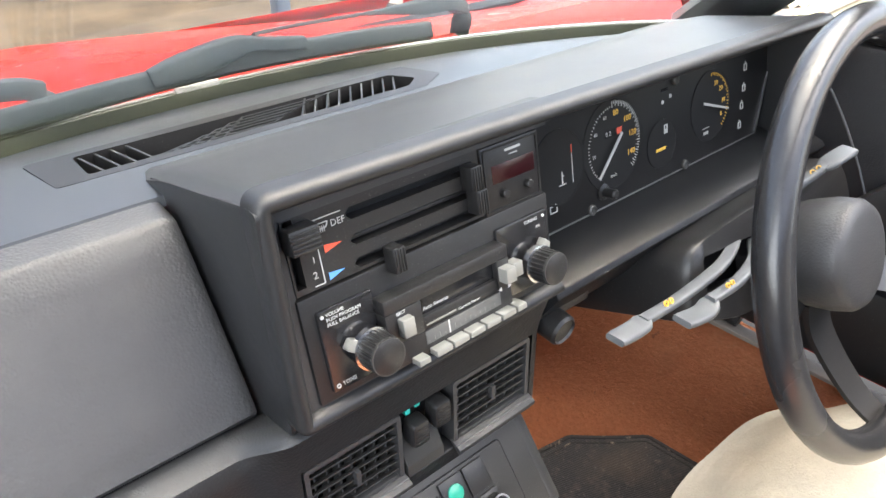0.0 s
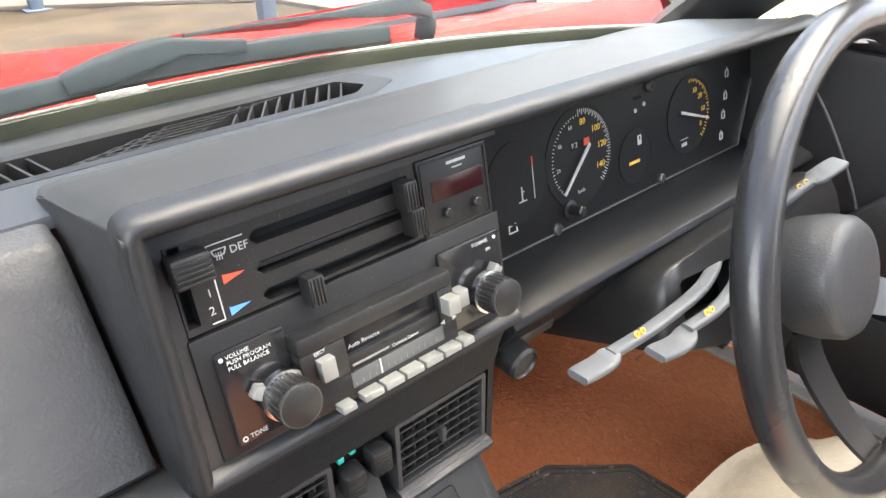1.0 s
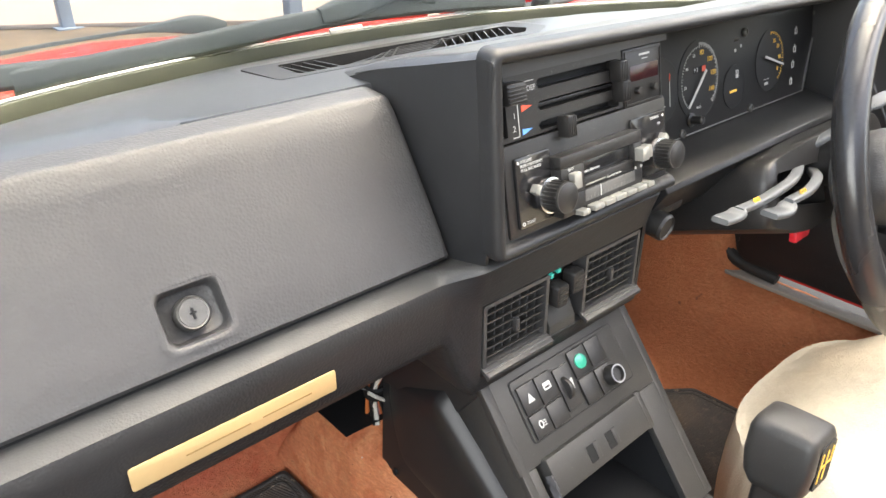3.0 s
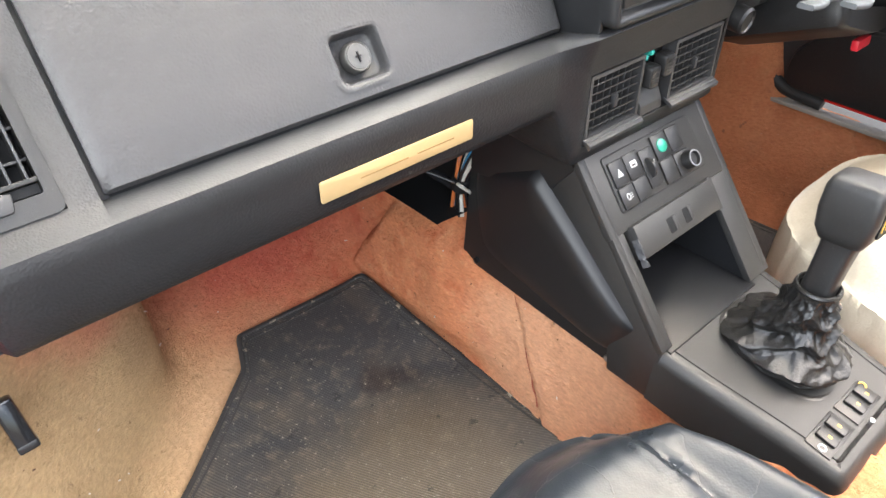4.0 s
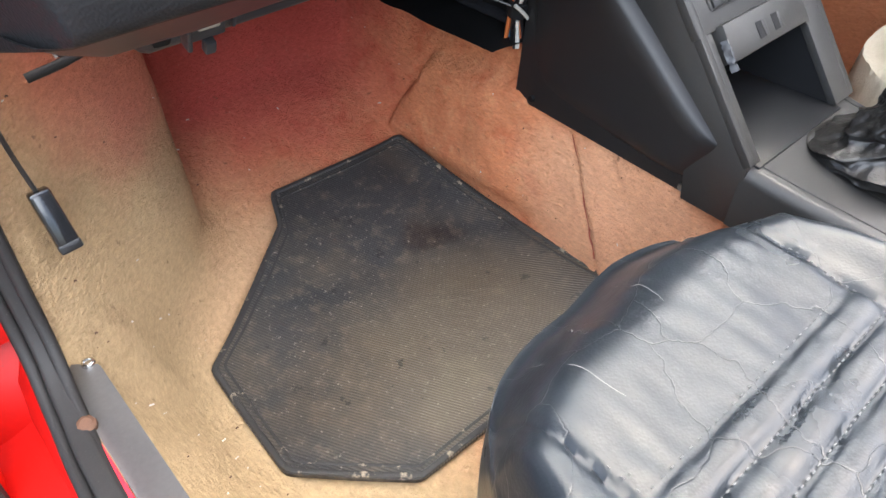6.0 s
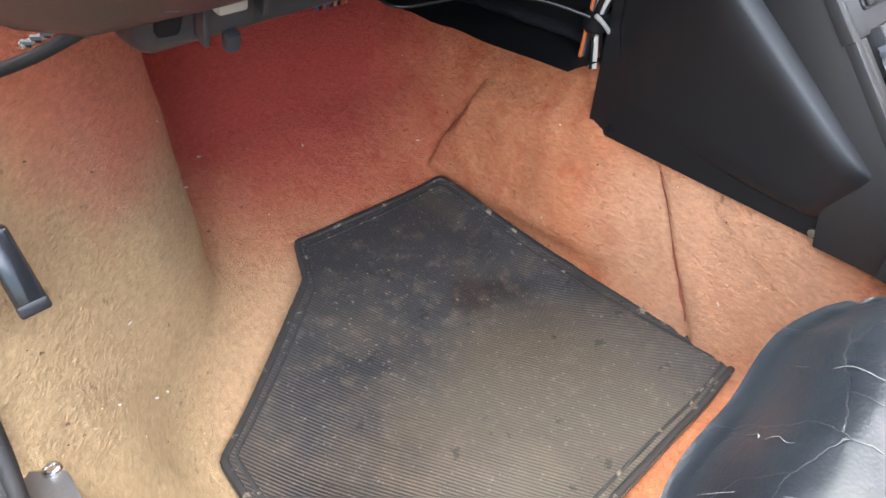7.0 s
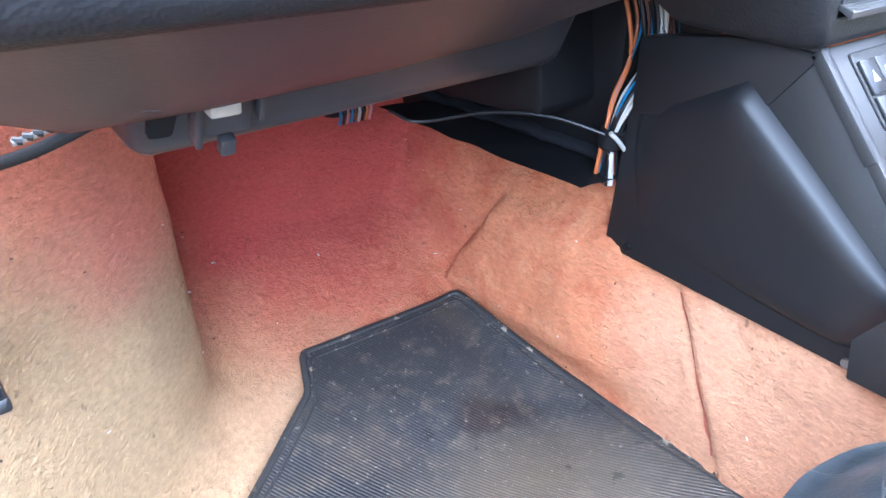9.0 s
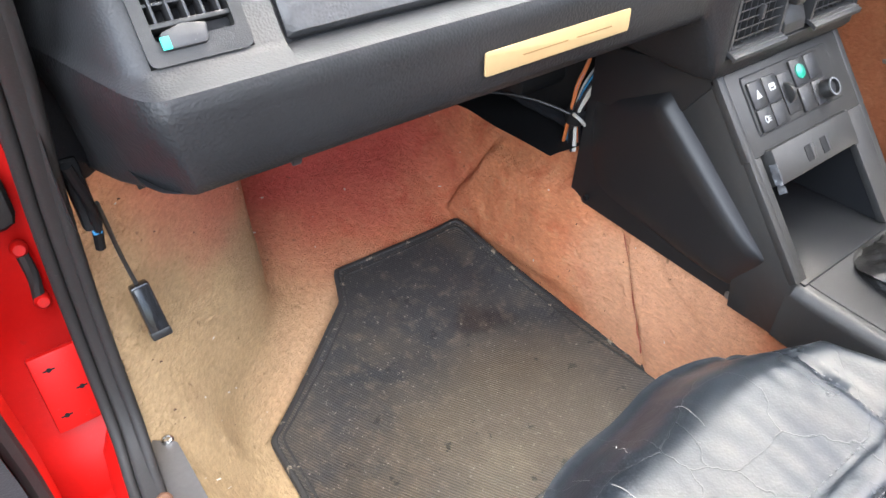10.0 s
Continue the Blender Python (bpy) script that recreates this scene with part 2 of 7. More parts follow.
RUBBER = material("black rubber seal", (0.022, 0.0205, 0.0195), 0.6, bump=0.15, bump_scale=500, dust=0.12, spec=0.25)
SIDETRIM = material("dusty black side trim", (0.010, 0.0102, 0.0115), 0.40, bump=0.15, bump_scale=500, vary=0.3, spec=0.4, dust=0.5)
RIM = material("polished leather rim", (0.02, 0.02, 0.021), 0.26, vary=0.35, bump=0.08, bump_scale=700)
PAINT = material("red car paint", (0.58, 0.014, 0.009), 0.25, vary=0.06, coat=0.0, spec=0.22)
JAMB_RED = material("red jamb paint", (0.50, 0.007, 0.005), 0.45, spec=0.25, vary=0.15, dust=0.15, bump=0.05, bump_scale=60)
WIPER = material("weathered wiper metal", (0.028, 0.036, 0.037), 0.6, vary=0.2, bump=0.12, spec=0.22)
GREEN_RUBBER = material("aged windscreen seal", (0.032, 0.035, 0.019), 0.45, vary=0.2, bump=0.1)
RED_PLASTIC = material("red plastic", (0.75, 0.03, 0.05), 0.35, vary=0.05)
BEIGE_PLASTIC = material("pale connector plastic", (0.32, 0.3, 0.25), 0.5, vary=0.1)
GREYSTALK = material("grey stalk plastic", (0.085, 0.09, 0.094), 0.42, vary=0.12, bump=0.04, dust=0.15)
FELT = material("black felt", (0.014, 0.0145, 0.017), 0.95, bump=1.0, bump_scale=500, vary=0.4, spec=0.1)
BINPLASTIC = material("grey under-dash plastic", (0.032, 0.033, 0.037), 0.33, vary=0.15, bump=0.08)
WIRES = {k: material(k + " wire", tuple(q * 0.60 for q in c), 0.4, vary=0.2) for k, c in dict(orange=(0.7, 0.2, 0.06), blue=(0.04, 0.3, 0.6), white=(0.7, 0.68, 0.62), pink=(0.7, 0.3, 0.3), black=(0.012, 0.012, 0.014), brown=(0.2, 0.07, 0.04)).items()}
CARPET = material("rust wool carpet", (0.575, 0.225, 0.11), 0.95, bump=1.0, bump_scale=620, vary=0.15, scale=55, spec=0.08)
spotted(CARPET, (0.42, 0.085, 0.04), 26.0, 0.48, 0.70, 0.55)
spotted(CARPET, (0.66, 0.36, 0.19), 60.0, 0.54, 0.75, 0.45)
faded(CARPET, [
    ((0.0, 0.95, 0.25), (0.38, 0.37, 0.42), (0.46, 0.078, 0.068), 0.92),
    ((-0.34, 0.44, 0.1), (0.35, 0.42, 0.34), (0.485, 0.342, 0.188), 0.95),
    ((-0.3, 0.2, 0.05), (0.3, 0.45, 0.25), (0.46, 0.333, 0.19), 0.9),
    ((-0.05, 0.52, 0.02), (0.22, 0.16, 0.09), (0.50, 0.31, 0.18), 0.7),
    ((0.16, 0.3, 0.1), (0.12, 0.14, 0.12), (0.66, 0.37, 0.22), 0.8),
    ((-0.2, 0.6, 0.24), (0.05, 0.07, 0.12), (0.2, 0.13, 0.09), 0.3),
    # reddish upper arch, its colour raised to make up for dim under-dash light
    ((-0.22, 0.62, 0.36), (0.16, 0.2, 0.16), (0.55, 0.15, 0.11), 0.7),
    # driver's side: browner overall, then two dark patches painted as shade in folds
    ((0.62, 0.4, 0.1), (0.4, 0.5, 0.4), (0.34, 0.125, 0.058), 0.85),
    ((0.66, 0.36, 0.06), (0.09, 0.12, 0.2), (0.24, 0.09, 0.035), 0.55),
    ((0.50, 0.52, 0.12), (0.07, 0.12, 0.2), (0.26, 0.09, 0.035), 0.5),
])
CARPET_SEAM = material("dark red carpet edging", (0.30, 0.075, 0.045), 0.9, vary=0.3, bump=0.5, bump_scale=900)
MATTING = material("ribbed black mat", (0.026, 0.0255, 0.026), 0.45, spec=0.45, bump=0.2, bump_scale=900, vary=0.3, scale=20, dust=0.35)
faded(MATTING, [
    ((0.0, 0.33, 0.01), (0.2, 0.15, 0.05), (0.13, 0.102, 0.070), 0.6),
    ((0.055, 0.485, 0.01), (0.045, 0.03, 0.05), (0.012, 0.005, 0.004), 0.95),
    ((-0.07, 0.3, 0.01), (0.05, 0.04, 0.05), (0.12, 0.1, 0.07), 0.5),
])
spotted(CARPET, (0.10, 0.06, 0.04), 75.0, 0.66, 0.74, 0.55)
spotted(CARPET, (0.62, 0.52, 0.42), 260.0, 0.68, 0.80, 0.5)
spotted(CARPET, (0.20, 0.10, 0.06), 16.0, 0.58, 0.80, 0.22)
tufted(CARPET)
wrinkled(CARPET, 75.0, 0.4)
spotted(MATTING, (0.16, 0.125, 0.085), 60.0, 0.52, 0.76, 0.5)
spotted(MATTING, (0.09, 0.068, 0.045), 7.0, 0.48, 0.66, 0.6)
spotted(MATTING, (0.006, 0.006, 0.006), 36.0, 0.66, 0.69, 0.7)
spotted(MATTING, (0.32, 0.29, 0.24), 240.0, 0.62, 0.74, 0.55)
spotted(PLASTIC, (0.10, 0.098, 0.092), 900.0, 0.62, 0.76, 0.5)
spotted(VINYL, (0.06, 0.058, 0.054), 9.0, 0.55, 0.85, 0.35)
spotted(JAMB_RED, (0.10, 0.03, 0.02), 60.0, 0.66, 0.78, 0.5)
spotted(LEATHER, (0.04, 0.041, 0.043), 22.0, 0.55, 0.8, 0.4)
creased(LEATHER, (0.04, 0.04, 0.04))
wrinkled(VINYL, 40.0, 0.08)
wrinkled(BOLSTER, 30.0, 0.10)
wrinkled(LEATHER, 30.0, 0.10)
wrinkled(PAD, 30.0, 0.06)
EDGE = material("mat edge binding", (0.025, 0.024, 0.023), 0.6, vary=0.3, bump=0.3, bump_scale=500, dust=0.4)
spotted(EDGE, (0.42, 0.35, 0.25), 75.0, 0.60, 0.70, 0.7)
GRAVEL = material("brown gravel ground", (0.075, 0.050, 0.028), 0.95, vary=0.5, scale=12, bump=1.0, bump_scale=70, second=(0.13, 0.092, 0.052))
CONCRETE = material("pale pink concrete", (0.24, 0.19, 0.155), 0.9, vary=0.1, scale=6, bump=0.2, bump_scale=60)
ASPHALT = material("dark asphalt", (0.05, 0.05, 0.055), 0.9, vary=0.4, scale=60, bump=1.0, bump_scale=200)
CREAM = material("cream corrugated metal", (0.72, 0.66, 0.42), 0.5, vary=0.1)
BOARDS = material("plain dark brown wall", (0.05, 0.04, 0.03), 0.9, vary=0.06, scale=5, bump=0.2, bump_scale=50)
POST = material("grey-blue painted steel", (0.16, 0.2, 0.25), 0.5, vary=0.12, scale=20)
GLASS = bpy.data.materials.new("windscreen glass")
GLASS.use_nodes = True
gb = GLASS.node_tree.nodes["Principled BSDF"]
gb.inputs["Base Color"].default_value = (0.97, 1.0, 0.98, 1)
gb.inputs["Transmission Weight"].default_value, gb.inputs["Roughness"].default_value, gb.inputs["IOR"].default_value = 1.0, 0.0, 1.4

# ---- building helpers ----
WORLD = {}


def thing(name, loc, label, category, group="", kind=""):
    ob = new(name)
    ob.location = loc
    ob.empty_display_size = 0.02
    WORLD[ob] = Matrix.Translation(loc)
    return tagged(ob, label, category, group, kind)


def finish(bm, smooth):
    bmesh.ops.recalc_face_normals(bm, faces=bm.faces)
    me = bpy.data.meshes.new("mesh")
    bm.to_mesh(me)
    bm.free()
    if smooth:
        me.polygons.foreach_set("use_smooth", [True] * len(me.polygons))
        me.set_sharp_from_angle(angle=radians(smooth))
    return me


def part(name, bm, mat, parent=None, label="", smooth=38):
    """Links a bmesh, given in world places, as one mesh object under a thing or a part."""
    pts = [v.co for v in bm.verts]
    c = Vector([(min(p[i] for p in pts) + max(p[i] for p in pts)) / 2 for i in range(3)])
    if parent is None:
        c.z = min(p[2] for p in pts)
    bmesh.ops.translate(bm, verts=bm.verts, vec=-c)
    me = finish(bm, smooth)
    me.name = name
    me.materials.append(mat)
    ob = new(name, me)
    ob.location = c
    WORLD[ob] = Matrix.Translation(c)
    if parent is not None:
        ob.parent = parent
        ob.matrix_parent_inverse = WORLD[parent].inverted()
    if label:
        ob["label"] = label
    return ob


def solid(name, bm, mat, label, category, group="", kind="", smooth=38):
    return tagged(part(name, bm, mat, None, "", smooth), label, category, group, kind)


def frame_on(p, up, right=(1, 0, 0)):
    """A frame at p: u to the right, v up along the face, w out of it."""
    u, v = Vector(right).normalized(), Vector(up).normalized()
    w = u.cross(v).normalized()
    v = w.cross(u)
    m = Matrix((u, v, w)).transposed().to_4x4()
    return Matrix.Translation(p) @ m


def rounded(pts, r, n=4):
    """The corners of a closed outline rounded off by r (one number, or one for each corner)."""
    out, k = [], len(pts)
    rs = r if isinstance(r, (list, tuple)) else [r] * k
    for i in range(k):
        p, a, b = Vector(pts[i]), Vector(pts[i - 1]), Vector(pts[(i + 1) % k])
        q = min(rs[i], (a - p).length * 0.48, (b - p).length * 0.48)
        if q <= 1e-6:
            out.append(p)
            continue
        s, e = p + (a - p).normalized() * q, p + (b - p).normalized() * q
        for j in range(n + 1):
            t = j / n
            out.append(s * (1 - t) ** 2 + p * 2 * t * (1 - t) + e * t * t)
    return [tuple(v) for v in out]


def bevel_all(bm, w, seg=2, angle=30):
    if w > 0:
        es = [e for e in bm.edges if len(e.link_faces) == 2 and e.calc_face_angle(0) > radians(angle)]
        bmesh.ops.bevel(bm, geom=es, offset=w, segments=seg, affect="EDGES", profile=0.5, clamp_overlap=True)
    return bm


def slab(m, pts, w0, w1, bev=0.0, seg=2):
    """An outline in u, v pushed out from w0 to w1 in the frame m."""
    bm = bmesh.new()
    a = [bm.verts.new((p[0], p[1], w0)) for p in pts]
    b = [bm.verts.new((p[0], p[1], w1)) for p in pts]
    k = len(pts)
    bm.faces.new(a[::-1])
    bm.faces.new(b)
    for i in range(k):
        bm.faces.new((a[i], a[(i + 1) % k], b[(i + 1) % k], b[i]))
    bmesh.ops.recalc_face_normals(bm, faces=bm.faces)
    bevel_all(bm, bev, seg)
    bm.transform(m)
    return bm


def rect(u0, u1, v0, v1, r=0.0, n=4):
    p = [(u0, v0), (u1, v0), (u1, v1), (u0, v1)]
    return rounded(p, r, n) if r else p


def box(m, u0, u1, v0, v1, w0, w1, bev=0.001, r=0.0):
    return slab(m, rect(u0, u1, v0, v1, r), w0, w1, bev)


def ring(m, outer, inner, w0, w1):
    """A flat frame between two outlines of as many points."""
    bm = bmesh.new()
    k = len(outer)
    rows = [[bm.verts.new((p[0], p[1], w)) for p in o] for o, w in ((outer, w0), (outer, w1), (inner, w1), (inner, w0))]
    for a, b in ((0, 1), (1, 2), (2, 3), (3, 0)):
        for i in range(k):
            bm.faces.new((rows[a][i], rows[a][(i + 1) % k], rows[b][(i + 1) % k], rows[b][i]))
    bm.transform(m)
    return bm


def prism(pts, x0, x1, bev=0.0, seg=2):
    """An outline in y, z drawn out along x."""
    m = Matrix(((0, 0, 1, 0), (1, 0, 0, 0), (0, 1, 0, 0), (0, 0, 0, 1)))
    return slab(m, pts, x0, x1, bev, seg)


def turned(m, prof, n=32):
    """A shape turned about w; the profile is (radius, w)."""
    bm = bmesh.new()
    rows = []
    for r, w in prof:
        if r < 1e-6:
            rows.append([bm.verts.new((0, 0, w))])
        else:
            rows.append([bm.verts.new((r * math.cos(2 * math.pi * i / n), r * math.sin(2 * math.pi * i / n), w)) for i in range(n)])
    for a, b in zip(rows, rows[1:]):
        for i in range(n):
            j = (i + 1) % n
            q = [a[i % len(a)], a[j % len(a)], b[j % len(b)], b[i % len(b)]]
            q = list(dict.fromkeys(q))
            if len(q) > 2:
                bm.faces.new(q)
    bm.transform(m)
    return bm


def disc(m, r, w0, w1, bev=0.0006, n=32):
    return turned(m, [(0, w0), (r, w0), (r, w1 - bev), (r - bev, w1), (0, w1)], n)


def spline(pts, step=6):
    p = [Vector(q) for q in pts]
    p = [p[0] * 2 - p[1]] + p + [p[-1] * 2 - p[-2]]
    out = []
    for i in range(1, len(p) - 2):
        for j in range(step):
            t = j / step
            out.append(0.5 * (2 * p[i] + (p[i + 1] - p[i - 1]) * t + (2 * p[i - 1] - 5 * p[i] + 4 * p[i + 1] - p[i + 2]) * t * t + (3 * p[i] - p[i - 1] - 3 * p[i + 1] + p[i + 2]) * t ** 3))
    return out + [p[-2]]


def sweep(path, section, closed=False, up=(0, 0, 1), scales=None):
    """A section (side, height) drawn along a path."""
    bm = bmesh.new()
    rows, k = [], len(path)
    for i in range(k):
        if closed:
            d = path[(i + 1) % k] - path[i - 1]
        else:
            d = path[min(i + 1, k - 1)] - path[max(i - 1, 0)]
        d = d.normalized()
        s = d.cross(Vector(up))
        s = s.normalized() if s.length > 1e-4 else Vector((1, 0, 0))
        h = s.cross(d)
        f = scales[i] if scales else 1.0
        rows.append([bm.verts.new(path[i] + s * a * f + h * b * f) for a, b in section])
    n = len(section)
    last = k if closed else k - 1
    for i in range(last):
        a, b = rows[i], rows[(i + 1) % k]
        for j in range(n):
            bm.faces.new((a[j], a[(j + 1) % n], b[(j + 1) % n], b[j]))
    if not closed:
        bm.faces.new(rows[0])
        bm.faces.new(rows[-1][::-1])
    return bm


def circle(r, n=10, flat=1.0):
    return [(r * math.cos(2 * math.pi * i / n), r * flat * math.sin(2 * math.pi * i / n)) for i in range(n)]


def tube(pts, r, n=8, step=6, flat=1.0):
    return sweep(spline(pts, step), circle(r, n, flat))


def sheet(rows, closed=False):
    """A skin over a grid of points."""
    bm = bmesh.new()
    v = [[bm.verts.new(p) for p in row] for row in rows]
    for a, b in zip(v, v[1:]):
        k = len(a)
        for j in range(k if closed else k - 1):
            bm.faces.new((a[j], a[(j + 1) % k], b[(j + 1) % k], b[j]))
    return bm


def merge(*bms):
    out = bmesh.new()
    for b in bms:
        me = bpy.data.meshes.new("tmp")
        b.to_mesh(me)
        b.free()
        out.from_mesh(me)
        bpy.data.meshes.remove(me)
    return out


def lettering(name, m, words, size, mat, parent, w=0.0004, align="LEFT"):
    """Words in the built-in font, lying on a face."""
    cu = bpy.data.curves.new("words", "FONT")
    cu.body, cu.size, cu.align_x, cu.align_y, cu.resolution_u = words, size, align, "CENTER", 2
    cu.extrude = 0.0001
    ob = bpy.data.objects.new("words", cu)
    scene.collection.objects.link(ob)
    dg = bpy.context.evaluated_depsgraph_get()
    me = bpy.data.meshes.new_from_object(ob.evaluated_get(dg))
    bpy.data.objects.remove(ob)
    bpy.data.curves.remove(cu)
    bm = bmesh.new()
    bm.from_mesh(me)
    bpy.data.meshes.remove(me)
    bm.transform(m @ Matrix.Translation((0, 0, w)))
    return part(name, bm, mat, parent, smooth=0)


def at(m, u, v, w=0.0):
    return m @ Matrix.Translation((u, v, w))


def smoothstep(a, b, x):
    t = max(0.0, min(1.0, (x - a) / (b - a)))
    return t * t * (3 - 2 * t)


def grained(x, y, z, f):
    return noise.noise(Vector((x * f, y * f, z * f)))

# ---- the floor pan, tunnel and surroundings ----
MID = 0.26          # the car's centre line


def carpet_rows(mirror):
    """The moulded carpet of one footwell: sill, wheel arch, floor, toe board, tunnel side."""
    line = rounded([(-0.75, 0.0), (0.47, 0.0), (0.67, 0.062), (0.80, 0.128), (0.845, 0.44)], [0, 0.12, 0.05, 0.018, 0], 6)
    path = []
    for a, b in zip(line, line[1:]):
        k = max(1, int((Vector(b) - Vector(a)).length / (0.004 if not mirror and 0.25 < b[0] < 0.70 else 0.011)))
        path += [Vector(a).lerp(Vector(b), i / k) for i in range(k)]
    path.append(Vector(line[-1]))
    rows = []
    for p in path:
        y, zf = p.x, p.y
        arch = smoothstep(0.455, 0.64, y)
        deep = smoothstep(0.63, 0.70, y)
        xa = -0.345 + 0.178 * arch + 0.004 * deep
        xb = -0.262 + 0.102 * arch + 0.0 * deep
        za = max(zf, 0.178 + 0.232 * smoothstep(0.40, 0.50, y))
        xt = 0.172 + 0.02 * smoothstep(0.25, 0.45, y)
        zt = max(zf, 0.262 - 0.02 * smoothstep(0.5, 0.7, y) - 0.076 * smoothstep(0.46, 0.24, y))
        prof = [(xa - 0.02, za + 0.004), (xa, za), (xb, zf), (0.155, zf), (xt, zt), (xt + 0.06, zt + 0.012)]
        prof = rounded(prof, [0, 0.02, 0.06, 0.03, 0.02, 0], 5)
        fine = []
        for a, b in zip(prof, prof[1:]):
            fine.append((Vector(a), Vector(b)))
        total = sum((b - a).length for a, b in fine)
        row, n, done, i = [], 74 if mirror else 130, 0.0, 0
        for j in range(n + 1):
            want = total * j / n
            while i < len(fine) - 1 and done + (fine[i][1] - fine[i][0]).length < want - 1e-9:
                done += (fine[i][1] - fine[i][0]).length
                i += 1
            a, b = fine[i]
            q = a.lerp(b, min(1, (want - done) / max(1e-6, (b - a).length)))
            x, z = q.x, q.y
            side = smoothstep(0.13, 0.165, x)
            seam = y - (0.312 + 0.536 * (z - 0.042))
            fold = y - (0.667 - 0.58 * (z - 0.07)) + 0.007 * grained(0, y, z, 38)
            brow = z - (0.178 + 0.13 * (0.60 - y)) + 0.004 * grained(0, y, z, 40)
            x -= 0.021 * side * smoothstep(0.007, -0.010, fold) * smoothstep(0.007, -0.008, brow) * smoothstep(0.36, 0.50, y) * smoothstep(0.03, 0.07, z)
            x += 0.0055 * (1 + 0.9 * grained(3, y, z, 55)) * side * math.exp(-((fold - 0.004) / 0.0065) ** 2) * smoothstep(0.012, -0.012, brow) * smoothstep(0.045, 0.06, z)
            x += smoothstep(0.055, 0.09, z) * side * (0.0022 * grained(5, y, z, 28) + 0.0016 * grained(7, y, z, 70)) * (0 if mirror else 1)
            if not mirror:
                x += side * (0.0035 * math.exp(-(seam / 0.004) ** 2) - 0.0035 * smoothstep(0.002, -0.004, seam) * smoothstep(-0.06, -0.01, seam))
            nz = 0.004 * grained(x, y, z, 9) + 0.0012 * grained(x, y, z, 45)
            yy = y - (0.012 * smoothstep(0.07, 0.2, zf) * (1 + grained(x, 3, z, 7)) if zf > 0.07 else 0)
            row.append(Vector((2 * MID - x if mirror else x, yy, z + nz)) + Vector((nz * (1 if mirror else -1), 0, 0)))
        rows.append(row)
    return rows


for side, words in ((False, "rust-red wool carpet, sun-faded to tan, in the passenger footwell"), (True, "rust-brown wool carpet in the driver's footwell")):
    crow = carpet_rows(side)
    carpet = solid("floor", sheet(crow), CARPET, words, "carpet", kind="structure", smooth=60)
    if not side:
        random.seed(21)
        bits = []
        nest = [p for r in crow for p in r if 0.28 < p.y < 0.80 and -0.33 < p.x < 0.19]
        for k in range(70):
            p = random.choice(nest) + Vector((0, -0.0015, 0.0025))
            d = Vector((random.uniform(-1, 1), random.uniform(-1, 1), random.uniform(0, 0.4))).normalized() * random.choice((0.0006, 0.0010, 0.0022))
            bits.append(sweep([p - d, p + Vector((0, 0, 0.0003)), p + d], circle(random.choice((0.0003, 0.0005, 0.0008)), 5)))
        solid("lint", merge(*bits), LINT, "pale lint and crumbs caught in the carpet pile", "lint", kind="stuff")
        crumbs = []
        for k in range(90):
            p = random.choice([q for q in random.sample(nest, 12)]) + Vector((0, 0, 0.001))
            r = random.choice((0.0006, 0.0009, 0.0013))
            crumbs.append(sweep([p - Vector((r, 0.3 * r, 0)), p + Vector((0, 0, 0.6 * r)), p + Vector((r, 0.2 * r, 0))], circle(r * 0.6, 5)))
        solid("crumbs", merge(*crumbs), RUST, "dark crumbs and grit scattered on the carpet", "grit", kind="stuff")
        seam_pts = []
        for k in range(12):
            z = 0.04 + 0.0115 * k
            q = min((p for r in crow for p in r if p.x > 0.14), key=lambda p: (p.y - (0.312 + 0.536 * (z - 0.042))) ** 2 + (p.z - z) ** 2)
            seam_pts.append((q.x - 0.0008, 0.312 + 0.536 * (z - 0.042), z))
        part("seam", tube(seam_pts, 0.0010, 6), CARPET_SEAM, carpet, "dark red carpet seam")

# tunnel carpet behind the console and under the seats
solid("floor", sheet([[(x, y, 0.190 - 0.02 * abs(x - MID) / 0.06 + 0.002 * grained(x, y, 0, 30)) for x in np.linspace(0.215, 0.305, 10)] for y in np.linspace(-0.75, 0.2, 60)]), CARPET, "rust wool carpet over the centre tunnel", "carpet", kind="structure", smooth=60)

# firewall and heater space
solid("wall_front", box(Matrix.Identity(4), -0.5, 1.02, 0.862, 0.9, -0.15, 0.56, 0.002), DARK, "black painted bulkhead ahead of the footwells", "bulkhead", kind="structure")
# rear bulkhead, out of view; its height keeps light from behind off the dash
solid("wall_back", box(Matrix.Identity(4), -0.42, 0.94, -0.8, -0.76, -0.05, 1.03, 0.01), VINYL, "black trimmed bulkhead behind the seats, raised to block light", "bulkhead", kind="structure")
solid("floor", box(Matrix.Identity(4), -0.36, 0.88, -0.78, 0.86, -0.06, -0.03, 0.002), DARK, "steel floor pan under the carpet", "floor", kind="structure")

# ---- floor mats ----


